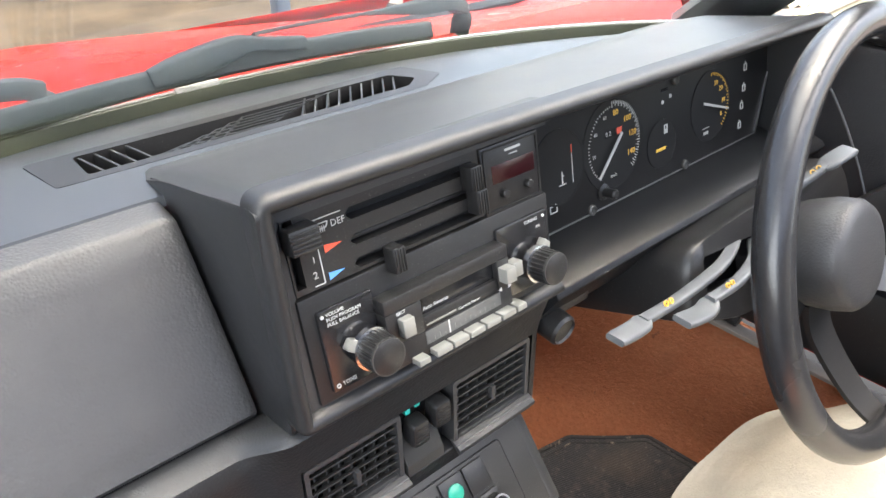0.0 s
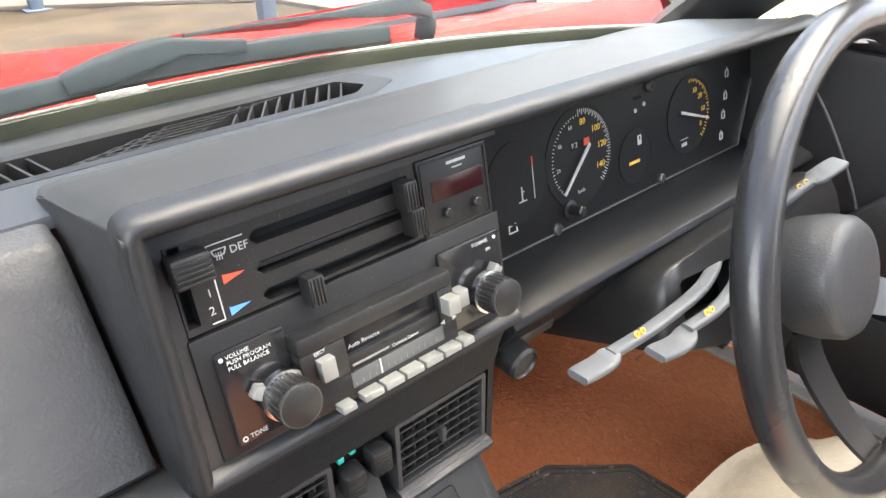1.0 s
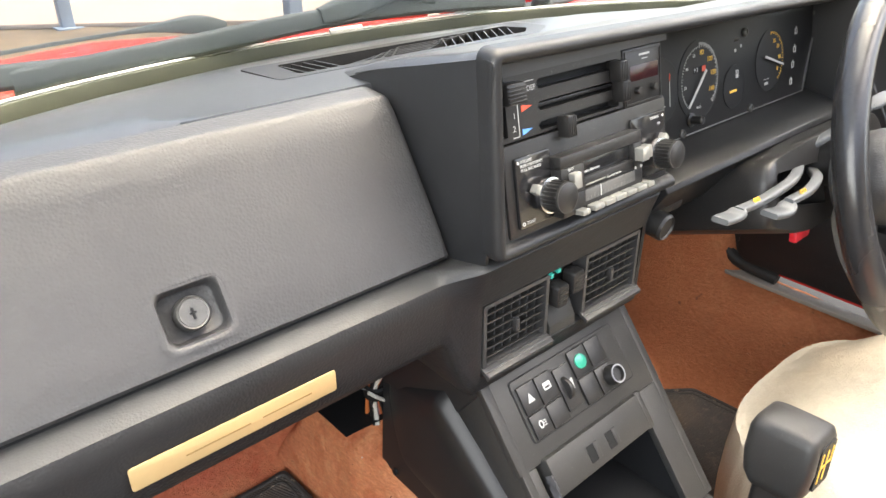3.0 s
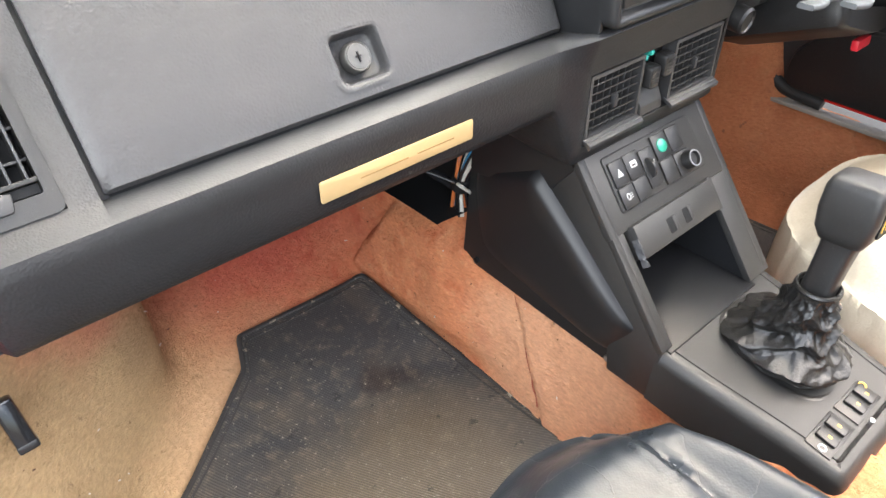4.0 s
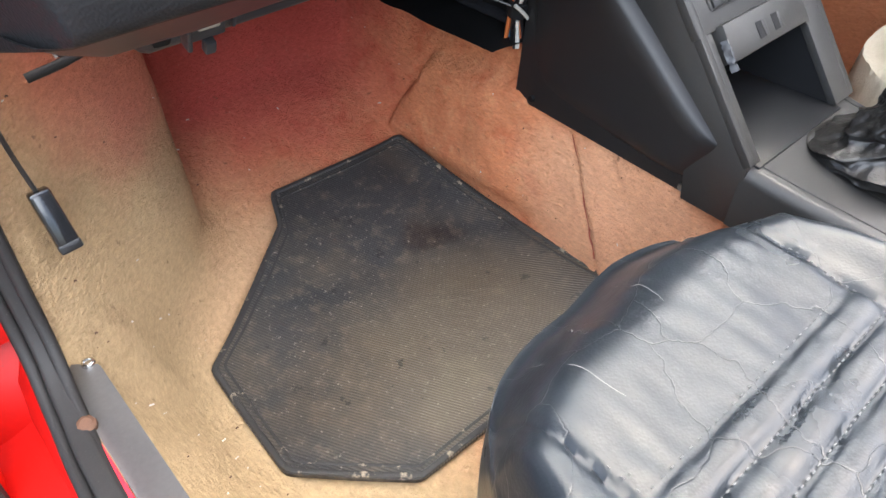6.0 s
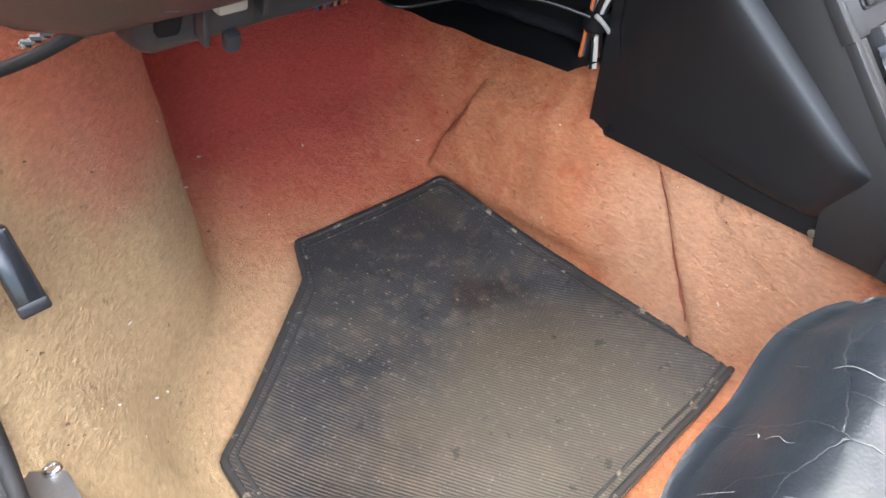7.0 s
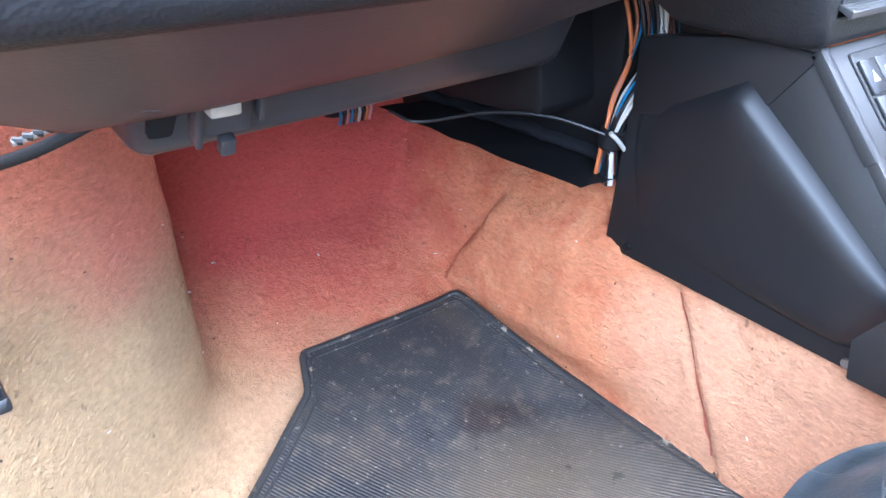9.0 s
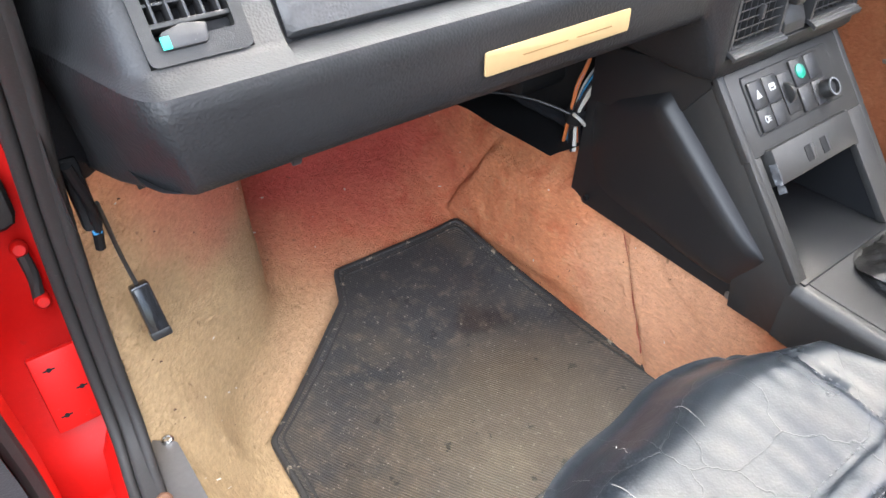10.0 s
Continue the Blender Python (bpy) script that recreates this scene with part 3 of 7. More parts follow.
def mat_mesh(outline, zmap, mirror=False):
    """A ribbed mat cut to an outline: ribs run across at a slant, edges are bound."""
    xs, ys = [p[0] for p in outline], [p[1] for p in outline]
    bm = bmesh.new()
    vs = [bm.verts.new((x, y, 0)) for x, y in outline]
    bm.faces.new(vs)
    bmesh.ops.triangulate(bm, faces=bm.faces)
    for k in range(1, 46):
        y = min(ys) + (max(ys) - min(ys)) * k / 46
        bmesh.ops.bisect_plane(bm, geom=bm.verts[:] + bm.edges[:] + bm.faces[:], plane_co=(0, y, 0), plane_no=(0, 1, 0))
    for k in range(1, 30):
        x = min(xs) + (max(xs) - min(xs)) * k / 30
        bmesh.ops.bisect_plane(bm, geom=bm.verts[:] + bm.edges[:] + bm.faces[:], plane_co=(x, 0, 0), plane_no=(1, 0, 0))
    top = bm.faces[:]
    ex = bmesh.ops.extrude_face_region(bm, geom=top)
    for v in [g for g in ex["geom"] if isinstance(g, bmesh.types.BMVert)]:
        v.co.z = 0.005
    for v in bm.verts:
        v.co.z += zmap(v.co.x, v.co.y) + 0.0015 * grained(v.co.x, v.co.y, 0, 14)
    return bm


def ribs(m, angle, pitch):
    n, l = m.node_tree.nodes, m.node_tree.links
    b = n["Principled BSDF"]
    geo = n.new("ShaderNodeNewGeometry")
    rot = n.new("ShaderNodeVectorRotate")
    rot.rotation_type = "Z_AXIS"
    rot.inputs["Angle"].default_value = radians(angle)
    l.new(geo.outputs["Position"], rot.inputs["Vector"])
    wv = n.new("ShaderNodeTexWave")
    wv.inputs["Scale"].default_value = 0.314 / pitch
    wv.inputs["Distortion"].default_value = 0.15
    l.new(rot.outputs[0], wv.inputs["Vector"])
    bp = n.new("ShaderNodeBump")
    bp.inputs["Strength"].default_value, bp.inputs["Distance"].default_value = 0.5, 0.0012
    l.new(wv.outputs["Fac"], bp.inputs["Height"])
    tone = n.new("ShaderNodeMapRange")
    tone.inputs["To Min"].default_value, tone.inputs["To Max"].default_value = 0.62, 1.2
    l.new(wv.outputs["Fac"], tone.inputs["Value"])
    mul = n.new("ShaderNodeVectorMath")
    mul.operation = "SCALE"
    l.new(b.inputs["Base Color"].links[0].from_socket, mul.inputs[0])
    l.new(tone.outputs["Result"], mul.inputs["Scale"])
    l.new(mul.outputs[0], b.inputs["Base Color"])
    old = b.inputs["Normal"].links[0].from_socket
    l.new(old, bp.inputs["Normal"])
    l.new(bp.outputs["Normal"], b.inputs["Normal"])


ribs(MATTING, -29, 0.0031)


def floor_z(x, y):
    return 0.006 + 0.070 * smoothstep(0.40, 0.74, y) + 0.013 * smoothstep(0.10, 0.163, x) * smoothstep(0.3, 0.2, x) + 0.004 * smoothstep(-0.19, -0.255, x)


def floor_mat(outline, words, mirror):
    th = thing("floor_mat", (sum(p[0] for p in outline) / len(outline), sum(p[1] for p in outline) / len(outline), 0.004), words, "floor mat", "floor mats")
    part("mat", mat_mesh(outline, floor_z), MATTING, th)
    edge = []
    k = len(outline)
    for i in range(k):
        a, b = Vector((*outline[i], 0)), Vector((*outline[(i + 1) % k], 0))
        m = max(2, int((b - a).length / 0.02))
        edge += [a.lerp(b, j / m) for j in range(m)]
    cx = sum((p for p in edge), Vector()) / len(edge)
    for inset, w, nm in ((0.004, 0.0034, "binding"), (0.014, 0.0017, "welt")):
        loop = [p + (cx - p).normalized() * inset for p in edge]
        loop = [Vector((p.x, p.y, floor_z(p.x, p.y) + 0.005 + 0.0015 * grained(p.x, p.y, 0, 14))) for p in loop]
        part(nm, sweep(loop, circle(w, 8, 0.7), closed=True), EDGE, th, "frayed black edge binding" if nm == "binding" else "")
    return th


MAT = rounded([(-0.2440, 0.473), (-0.249, 0.33), (-0.16, 0.245), (-0.05, 0.243), (0.165, 0.253), (0.159, 0.45), (0.131, 0.627), (0.122, 0.632), (-0.066, 0.637), (-0.085, 0.592)], 0.006, 2)
floor_mat(MAT, "worn black ribbed rubber mat with stains, on the passenger floor", False)
floor_mat(rounded([(0.40, 0.16), (0.77, 0.16), (0.767, 0.289), (0.757, 0.394), (0.66, 0.47), (0.52, 0.49), (0.40, 0.47)], 0.006, 2), "black rubber mat on the driver's floor", True)

# ---- dashboard ----
dash = thing("dashboard", (0.26, 0.4, 0.44), "black vinyl dashboard with a raised instrument pod", "dashboard")
LIDF = frame_on((0, 0.321, 0.507), (0, 0.067, 0.105))   # plane of the glovebox lid, v runs to 0.1245
PANF = frame_on((0, 0.285, 0.536), (0, 0.2, 1))         # plane of heater, clock and radio
CLUF = frame_on((0, 0.33, 0.532), (0, 0.2, 1))          # plane of the instruments
CONF = frame_on((0, 0.300, 0.385), (0, 0.126, 0.153))   # sloping console face, v runs down to -0.198
VENF = frame_on((0, 0.295, 0.41), (0, 0.02, 1))         # centre vents


def pv(z):
    return (z - 0.536) * math.hypot(1, 0.2)


def cv(z):
    return (z - 0.532) * math.hypot(1, 0.2)


def kv(z):
    return (z - 0.385) * math.hypot(0.153, 0.126) / 0.153


def screen_y(x):
    """How far ahead the windscreen's foot lies."""
    return 0.600 - 0.42 * (x - MID) ** 2 - 0.9 * (abs(x - MID)) ** 4


# the bolster: one padded skin from the end by the door, under the lid, to the housing of the centre vents
LOW = [(0.44, 0.430), (0.330, 0.4405), (0.312, 0.4435), (0.3050, 0.4475), (0.3020, 0.4540), (0.3013, 0.4700), (0.3013, 0.4880), (0.3022, 0.4955), (0.3050, 0.5005), (0.3100, 0.5030), (0.3180, 0.5042), (0.3265, 0.5040), (0.3330, 0.4900)]
HOUSE = [(0.395, 0.392), (0.340, 0.3890), (0.312, 0.3885), (0.2990, 0.3905), (0.2945, 0.3960), (0.2938, 0.4085), (0.2938, 0.4755), (0.2900, 0.4940), (0.2850, 0.5100), (0.2880, 0.5130), (0.3040, 0.5090), (0.3265, 0.5040), (0.3330, 0.4900)]
rows, cells = [], []
xs_b = list(np.linspace(-0.2275, 0.10, 40)) + list(np.linspace(0.104, 0.1495, 16)) + list(np.linspace(0.16, 0.3545, 20)) + [0.3580, 0.3610, 0.3635, 0.3650, 0.3655]
for x in xs_b:
    q = smoothstep(0.116, 0.146, x)
    edge = 0.010 * smoothstep(0.3570, 0.3657, x) ** 3
    rows.append([(x, a[0] + (b[0] - a[0]) * q + edge, a[1] + (b[1] - a[1]) * q) for a, b in zip(LOW, HOUSE)])
def padded(grid, skip, lo, hi):
    """The skin between two lines of a grid of points, less its openings."""
    bm = bmesh.new()
    vs = [[bm.verts.new(p) for p in r[lo:hi + 1]] for r in grid]
    for i in range(len(vs) - 1):
        for k in range(hi - lo):
            if not skip(i, k + lo):
                bm.faces.new((vs[i][k], vs[i + 1][k], vs[i + 1][k + 1], vs[i][k + 1]))
    return bm


def at_vents(i, k):
    return k == 5 and 0.1490 < xs_b[i] and xs_b[i + 1] < 0.3550


bm = padded(rows, at_vents, 0, 8)
bm.verts.ensure_lookup_table()
bm.faces.new(bm.verts[-9:])
part("bolster", bm, BOLSTER, dash, "coarse-grained black bolster", smooth=60)
part("ledge", padded(rows, at_vents, 8, len(LOW) - 1), LEDGE, dash, "black ledge under the lid, toned paler as lit", smooth=60)
# the bolster's end: turns away to the door, and rises round the side vent
END = LOW[:10] + [(0.3165, 0.5050), (0.3222, 0.5089), (0.3813, 0.6014), (0.3866, 0.6098), (0.3920, 0.6150), (0.42, 0.6178), (0.46, 0.6178)]
stations = [(-0.2275, 0.0), (-0.2435, 0.0), (-0.2600, 0.0), (-0.2800, 0.0), (-0.2965, 0.0), (-0.3000, 0.0006), (-0.3040, 0.0030), (-0.3075, 0.0075), (-0.3105, 0.0140), (-0.3130, 0.0230), (-0.3180, 0.045), (-0.3255, 0.08), (-0.3345, 0.12)]
rows = []
for x, off in stations:
    rows.append([(x + 0.011 * smoothstep(0.49, 0.45, z) * smoothstep(-0.29, -0.31, x), y + off * (1 if y < 0.40 else 0.3), z - 0.030 * min(1.0, off / 0.10) * smoothstep(0.475, 0.445, z)) for y, z in END])


def at_side_vent(i, k):
    return k == 11 and 0 < i < 4


part("end_cap", padded(rows, at_side_vent, 0, 8), BOLSTER, dash, "coarse-grained black end of the bolster", smooth=70)
part("surround", padded(rows, at_side_vent, 8, len(END) - 1), LEDGE, dash, "black surround of the side vent, toned paler as lit", smooth=70)
rows = []
for x, zl in ((-0.3120, 0.4300), (-0.307, 0.422), (-0.300, 0.412), (-0.28, 0.399), (-0.255, 0.390), (-0.20, 0.389), (-0.10, 0.392), (0.0, 0.398), (0.06, 0.408), (0.10, 0.422), (0.118, 0.434)):
    back = float(np.interp(-x, [-q[0] for q in stations], [q[1] for q in stations]))
    rows.append([(x, 0.316 + back, 0.4440), (x, 0.345 + 0.6 * back, 0.4440 - 0.30 * (0.444 - zl)), (x, 0.385 + 0.2 * back, 0.4440 - 0.74 * (0.444 - zl)), (x, 0.404 + 0.1 * back, zl + 0.0035), (x, 0.412 + 0.1 * back, zl), (x, 0.420 + 0.1 * back, zl + 0.004), (x, 0.44, 0.436)])
part("under_pad", sheet(rows), BINPLASTIC, dash, "moulded black underside sloping back under the bolster", smooth=60)
# top pad from the crease to the windscreen
bm = bmesh.new()
xs = sorted(set(list(np.round(np.linspace(-0.35, 0.87, 75), 4)) + [0.118, 0.412]))
ys = [0.0, 0.008, 0.03, 0.065, 0.105] + list(np.linspace(0.12, 0.19, 5)[1:])
grid = []
for x in xs:
    y1 = screen_y(x) + 0.024
    y0 = min(0.416, y1 - 0.06)
    ts = [0.416, 0.419, 0.43, 0.455, 0.481, 0.523, 0.545, 0.575, y1] if y1 > 0.59 else list(np.linspace(y0, y1, 9))
    grid.append([bm.verts.new((x, y, 0.6185 - 0.004 * max(0, y - 0.42) / 0.2 - (0.006 if k == 0 else 0) - 0.014 * smoothstep(y1 - 0.08, y1, y))) for k, y in enumerate(ts)])
for i in range(len(xs) - 1):
    for k in range(8):
        if 0.1175 < xs[i] and xs[i + 1] < 0.4125 and k == 4:
            continue
        bm.faces.new((grid[i][k], grid[i + 1][k], grid[i + 1][k + 1], grid[i][k + 1]))
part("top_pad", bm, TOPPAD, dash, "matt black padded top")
# pod top: falls away from its lip to the pad
rows = []
lip = [(0.2975, 0.6590), (0.2955, 0.6612), (0.2965, 0.6622), (0.2985, 0.6623), (0.305, 0.6609), (0.33, 0.6545), (0.375, 0.6445), (0.42, 0.6335), (0.438, 0.6275), (0.452, 0.6222), (0.466, 0.6178)]
for x in np.concatenate(([0.1467, 0.148, 0.151, 0.156], np.linspace(0.165, 0.745, 50), [0.75, 0.753])):
    edge = 0.0055 * smoothstep(0.156, 0.1465, x) ** 2
    drop = 0.018 * (x - 0.153)
    rows.append([(x, y, z - drop * smoothstep(0.5, 0.3, y) - edge) for y, z in lip])
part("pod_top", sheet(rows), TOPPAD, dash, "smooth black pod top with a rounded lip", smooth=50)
# pod side wall, with its rounded bezel edge
side = rounded([(0.2895, 0.512), (0.2895, 0.6565), (0.2985, 0.6575), (0.42, 0.6280), (0.462, 0.6135), (0.462, 0.60), (0.43, 0.495), (0.33, 0.494), (0.30, 0.503)], [0.004, 0.004, 0.004, 0.012, 0, 0, 0, 0, 0])
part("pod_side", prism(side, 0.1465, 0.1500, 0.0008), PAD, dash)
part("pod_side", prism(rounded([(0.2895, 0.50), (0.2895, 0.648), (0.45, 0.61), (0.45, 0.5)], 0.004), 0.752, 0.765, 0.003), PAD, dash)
part("seam", tube([(0.1476, 0.300, 0.6552), (0.1476, 0.35, 0.6440), (0.1476, 0.41, 0.6300), (0.1480, 0.44, 0.6215)], 0.0009, 6), DARK, dash, "dark seam along the edge of the pod")
# rounded frame round the heater panel and radio, running on over the instruments
ROUTE = rounded([(0.3665, 0.5165), (0.1462, 0.5165), (0.1462, 0.6635), (0.7530, 0.6635)], [0, 0.010, 0.011, 0], 8)
fine = []
for a, b in zip(ROUTE, ROUTE[1:]):
    k = max(1, int((Vector(b) - Vector(a)).length / 0.02))
    fine += [Vector(a).lerp(Vector(b), j / k) for j in range(k)]
fine.append(Vector(ROUTE[-1]))
rows = []
for i, p in enumerate(fine):
    d = (fine[min(i + 1, len(fine) - 1)] - fine[max(i - 1, 0)]).normalized()
    ins = Vector((d.y, -d.x))
    up = smoothstep(0.53, 0.65, p.y)
    row = []
    for w, back in ((0.0, 0.016), (0.0, 0.0070), (0.0004, 0.0040), (0.0016, 0.0018), (0.0034, 0.0004), (0.0056, 0.0), (0.0080, 0.0008), (0.0098, 0.0030), (0.0112, 0.0065), (0.0118, 0.0105), (0.0122, 0.03)):
        q = p + ins * w
        z = q.y - 0.018 * (q.x - 0.153) * up
        y = 0.2768 + 0.092 * (z - 0.527) + back
        y = min(y, 0.2845 + 0.2 * (z - 0.536) + 0.004) if w > 0.004 else y
        row.append((q.x, y, z))
    rows.append(row)
part("pod_frame", sheet(rows), PAD, dash, "smooth black rounded frame of the pod", smooth=70)
part("panel_fill", box(PANF, 0.1555, 0.1652, pv(0.525), pv(0.655), -0.014, -0.0008, 0.0), VENT, dash)
part("panel_fill", box(PANF, 0.1652, 0.3660, pv(0.519), pv(0.5292), -0.014, -0.0004, 0.0), VENT, dash)
part("panel_fill", box(PANF, 0.1575, 0.366, pv(0.6395), pv(0.657), -0.012, 0.0005, 0.0), VENT, dash)
shelf = rounded([(0.312, 0.460), (0.2835, 0.5035), (0.2805, 0.5085), (0.284, 0.5135), (0.333, 0.5275), (0.40, 0.5275), (0.40, 0.455), (0.33, 0.452)], [0.008, 0.004, 0.0012, 0.0015, 0, 0, 0, 0.01])
part("shelf", prism(shelf, 0.366, 0.80, 0.0015), SHELFPAD, dash)
part("under_panel", prism(rounded([(0.44, 0.425), (0.44, 0.6), (0.47, 0.6), (0.47, 0.425)], 0.002), -0.30, 0.83), DARK, dash)
# back and foot of the centre vents
part("vent_housing", prism(rounded([(0.2965, 0.3990), (0.2942, 0.4085), (0.34, 0.4085), (0.34, 0.3990)], 0.002), 0.1495, 0.3545), VENT, dash)
part("vent_housing", prism(rounded([(0.3305, 0.40), (0.3305, 0.4755), (0.34, 0.4755), (0.34, 0.40)], 0.002), 0.1495, 0.3545), DARK, dash)
part("vent_housing", prism(rounded([(0.2945, 0.4752), (0.2965, 0.50), (0.33, 0.50), (0.33, 0.4752)], 0.002), 0.1495, 0.3545), DARK, dash)

# glovebox lid with its recessed lock


def lid_mesh():
    """The lid: a padded face that rolls over at the top to the crease, with a square opening for the lock."""
    bm = bmesh.new()
    us = sorted(set([round(u, 5) for u in np.linspace(-0.224, 0.1425, 60)] + [-0.0655, -0.0265, -0.2225, 0.141]))
    prof = [(0.0020, -0.016), (0.0020, -0.003), (0.0040, 0.0), (0.0145, 0.0006)] + [(v, 0.0012) for v in np.linspace(0.022, 0.0475, 4)] + [(v, 0.0012 - 0.0006 * smoothstep(0.08, 0.118, v)) for v in np.linspace(0.055, 0.1165, 9)]
    rows = []
    for u in us:
        e = 0.0025 * (smoothstep(-0.221, -0.224, u) + smoothstep(0.1395, 0.1425, u))
        row = [LIDF @ Vector((u, v, w - e)) for v, w in prof]
        for y, z in ((0.3905, 0.6125), (0.3928, 0.6152), (0.3965, 0.6165), (0.4155, 0.6182), (0.4175, 0.612)):
            row.append(Vector((u, y, z - e)))
        rows.append([bm.verts.new(p) for p in row])
    for i, (a, b) in enumerate(zip(rows, rows[1:])):
        for j in range(len(a) - 1):
            u = (us[i] + us[i + 1]) / 2
            v = (prof[j][0] + prof[min(j + 1, len(prof) - 1)][0]) / 2 if j < len(prof) - 1 else 1
            if -0.0655 < u < -0.0265 and 0.0145 < v < 0.0475:
                continue
            bm.faces.new((a[j], a[j + 1], b[j + 1], b[j]))
    bm.faces.new(rows[0])
    bm.faces.new(rows[-1][::-1])
    return bm


lid = part("glovebox_lid", lid_mesh(), VINYL, dash, "grey-black grained vinyl glovebox lid, shut", smooth=50)
LC = (-0.0455, 0.0305)
loops = []
for hx, hy, r, w in ((0.0245, 0.0212, 0.0105, 0.00125), (0.0226, 0.0194, 0.0100, 0.0015), (0.0208, 0.0176, 0.0095, 0.0010), (0.0194, 0.0163, 0.0090, -0.0006), (0.0184, 0.0153, 0.0085, -0.0035), (0.0176, 0.0146, 0.0080, -0.0080), (0.0166, 0.0137, 0.0075, -0.0098)):
    loops.append([LIDF @ Vector((p[0], p[1], w)) for p in rect(LC[0] - hx, LC[0] + hx, LC[1] - hy, LC[1] + hy, r, 6)])
bm = sheet(loops, closed=True)
bm.verts.ensure_lookup_table()
bm.faces.new(bm.verts[-len(loops[0]):])
part("lock_recess", bm, VINYL, lid, "soft rounded recess for the lock", smooth=70)
LOCK = at(LIDF, -0.0455, 0.0305)
part("lock_cylinder", turned(LOCK, [(0, -0.0095), (0.0105, -0.0095), (0.0105, -0.0035), (0.0095, -0.0022), (0.0085, -0.0026), (0.0082, -0.0022), (0, -0.0022)]), LOCK_STEEL, lid, "steel key lock")
part("lock_body", merge(box(LOCK, -0.0006, 0.0006, -0.004, 0.003, -0.0021, -0.0012, 0), box(LOCK, -0.002, 0.002, -0.0006, 0.0006, -0.0021, -0.0013, 0)), DARK, lid)
part("lid_gap", box(LIDF, -0.2277, -0.2222, 0.0, 0.121, -0.03, -0.0045, 0.0), DARK, dash)
# dark joint round the lid
part("lid_gap", box(LIDF, -0.2275, 0.1425, -0.0070, 0.0030, -0.03, -0.009, 0.0), DARK, dash)

# gold plate on the bolster
PLF = frame_on((0, 0.3013, 0.4625), (0, 0.0, 1))
plate = solid("nameplate", slab(PLF, rect(-0.109, 0.0225, 0.0, 0.0158, 0.002), 0.0008, 0.0022, 0.0003), GOLD, "gold metal plate with faint engraving on the dashboard", "plate")
for u, wd in ((-0.078, 0.040), (-0.030, 0.034)):
    part("engraving", box(PLF, u, u + wd, 0.0068, 0.0078, 0.0021, 0.0024, 0), GOLD_CUT, plate)

# side vent: frame, upright and level slats, lever
sv = thing("side_air_vent", LIDF @ Vector((-0.27, 0.0, 0)), "black plastic side air vent with a grey lever", "air vent")
part("frame", ring(LIDF, rect(-0.2965, -0.2435, 0.002, 0.1125, 0.005), rect(-0.2900, -0.2500, 0.0135, 0.1060, 0.002), -0.018, 0.0018), CONSOLE, sv)
part("backing", box(LIDF, -0.2965, -0.2435, 0.002, 0.1125, -0.0185, -0.017, 0), DARK, sv)
for k in range(5):
    u = -0.2900 + 0.040 * (k + 0.5) / 5
    part("slat", box(LIDF, u - 0.0007, u + 0.0007, 0.0215, 0.106, -0.012, 0.0, 0.0003), VENT, sv)
for k in range(5):
    v = 0.0325 + 0.0165 * k
    part("cross_slat", box(LIDF, -0.29, -0.25, v - 0.0008, v + 0.0008, -0.016, -0.004, 0.0003), VENT, sv)
part("sill", box(LIDF, -0.29, -0.25, 0.0200, 0.0225, -0.014, 0.001, 0.0004), CONSOLE, sv)
part("slot", box(LIDF, -0.27, -0.2505, 0.0145, 0.0195, -0.016, -0.004, 0), DARK, sv)
lev = part("lever", slab(LIDF, rounded([(-0.2875, 0.0085), (-0.2660, 0.0085), (-0.2640, 0.0180), (-0.2760, 0.0200), (-0.2875, 0.0170)], 0.002), -0.004, 0.0045, 0.001), VENT, sv)
part("mark", box(LIDF, -0.2885, -0.2840, 0.0088, 0.0150, 0.0035, 0.0049, 0.0003), TEAL, lev, "teal end mark")
part("thumb_tab", box(LIDF, -0.275, -0.265, 0.05, 0.064, -0.004, 0.003, 0.001), CONSOLE, sv)

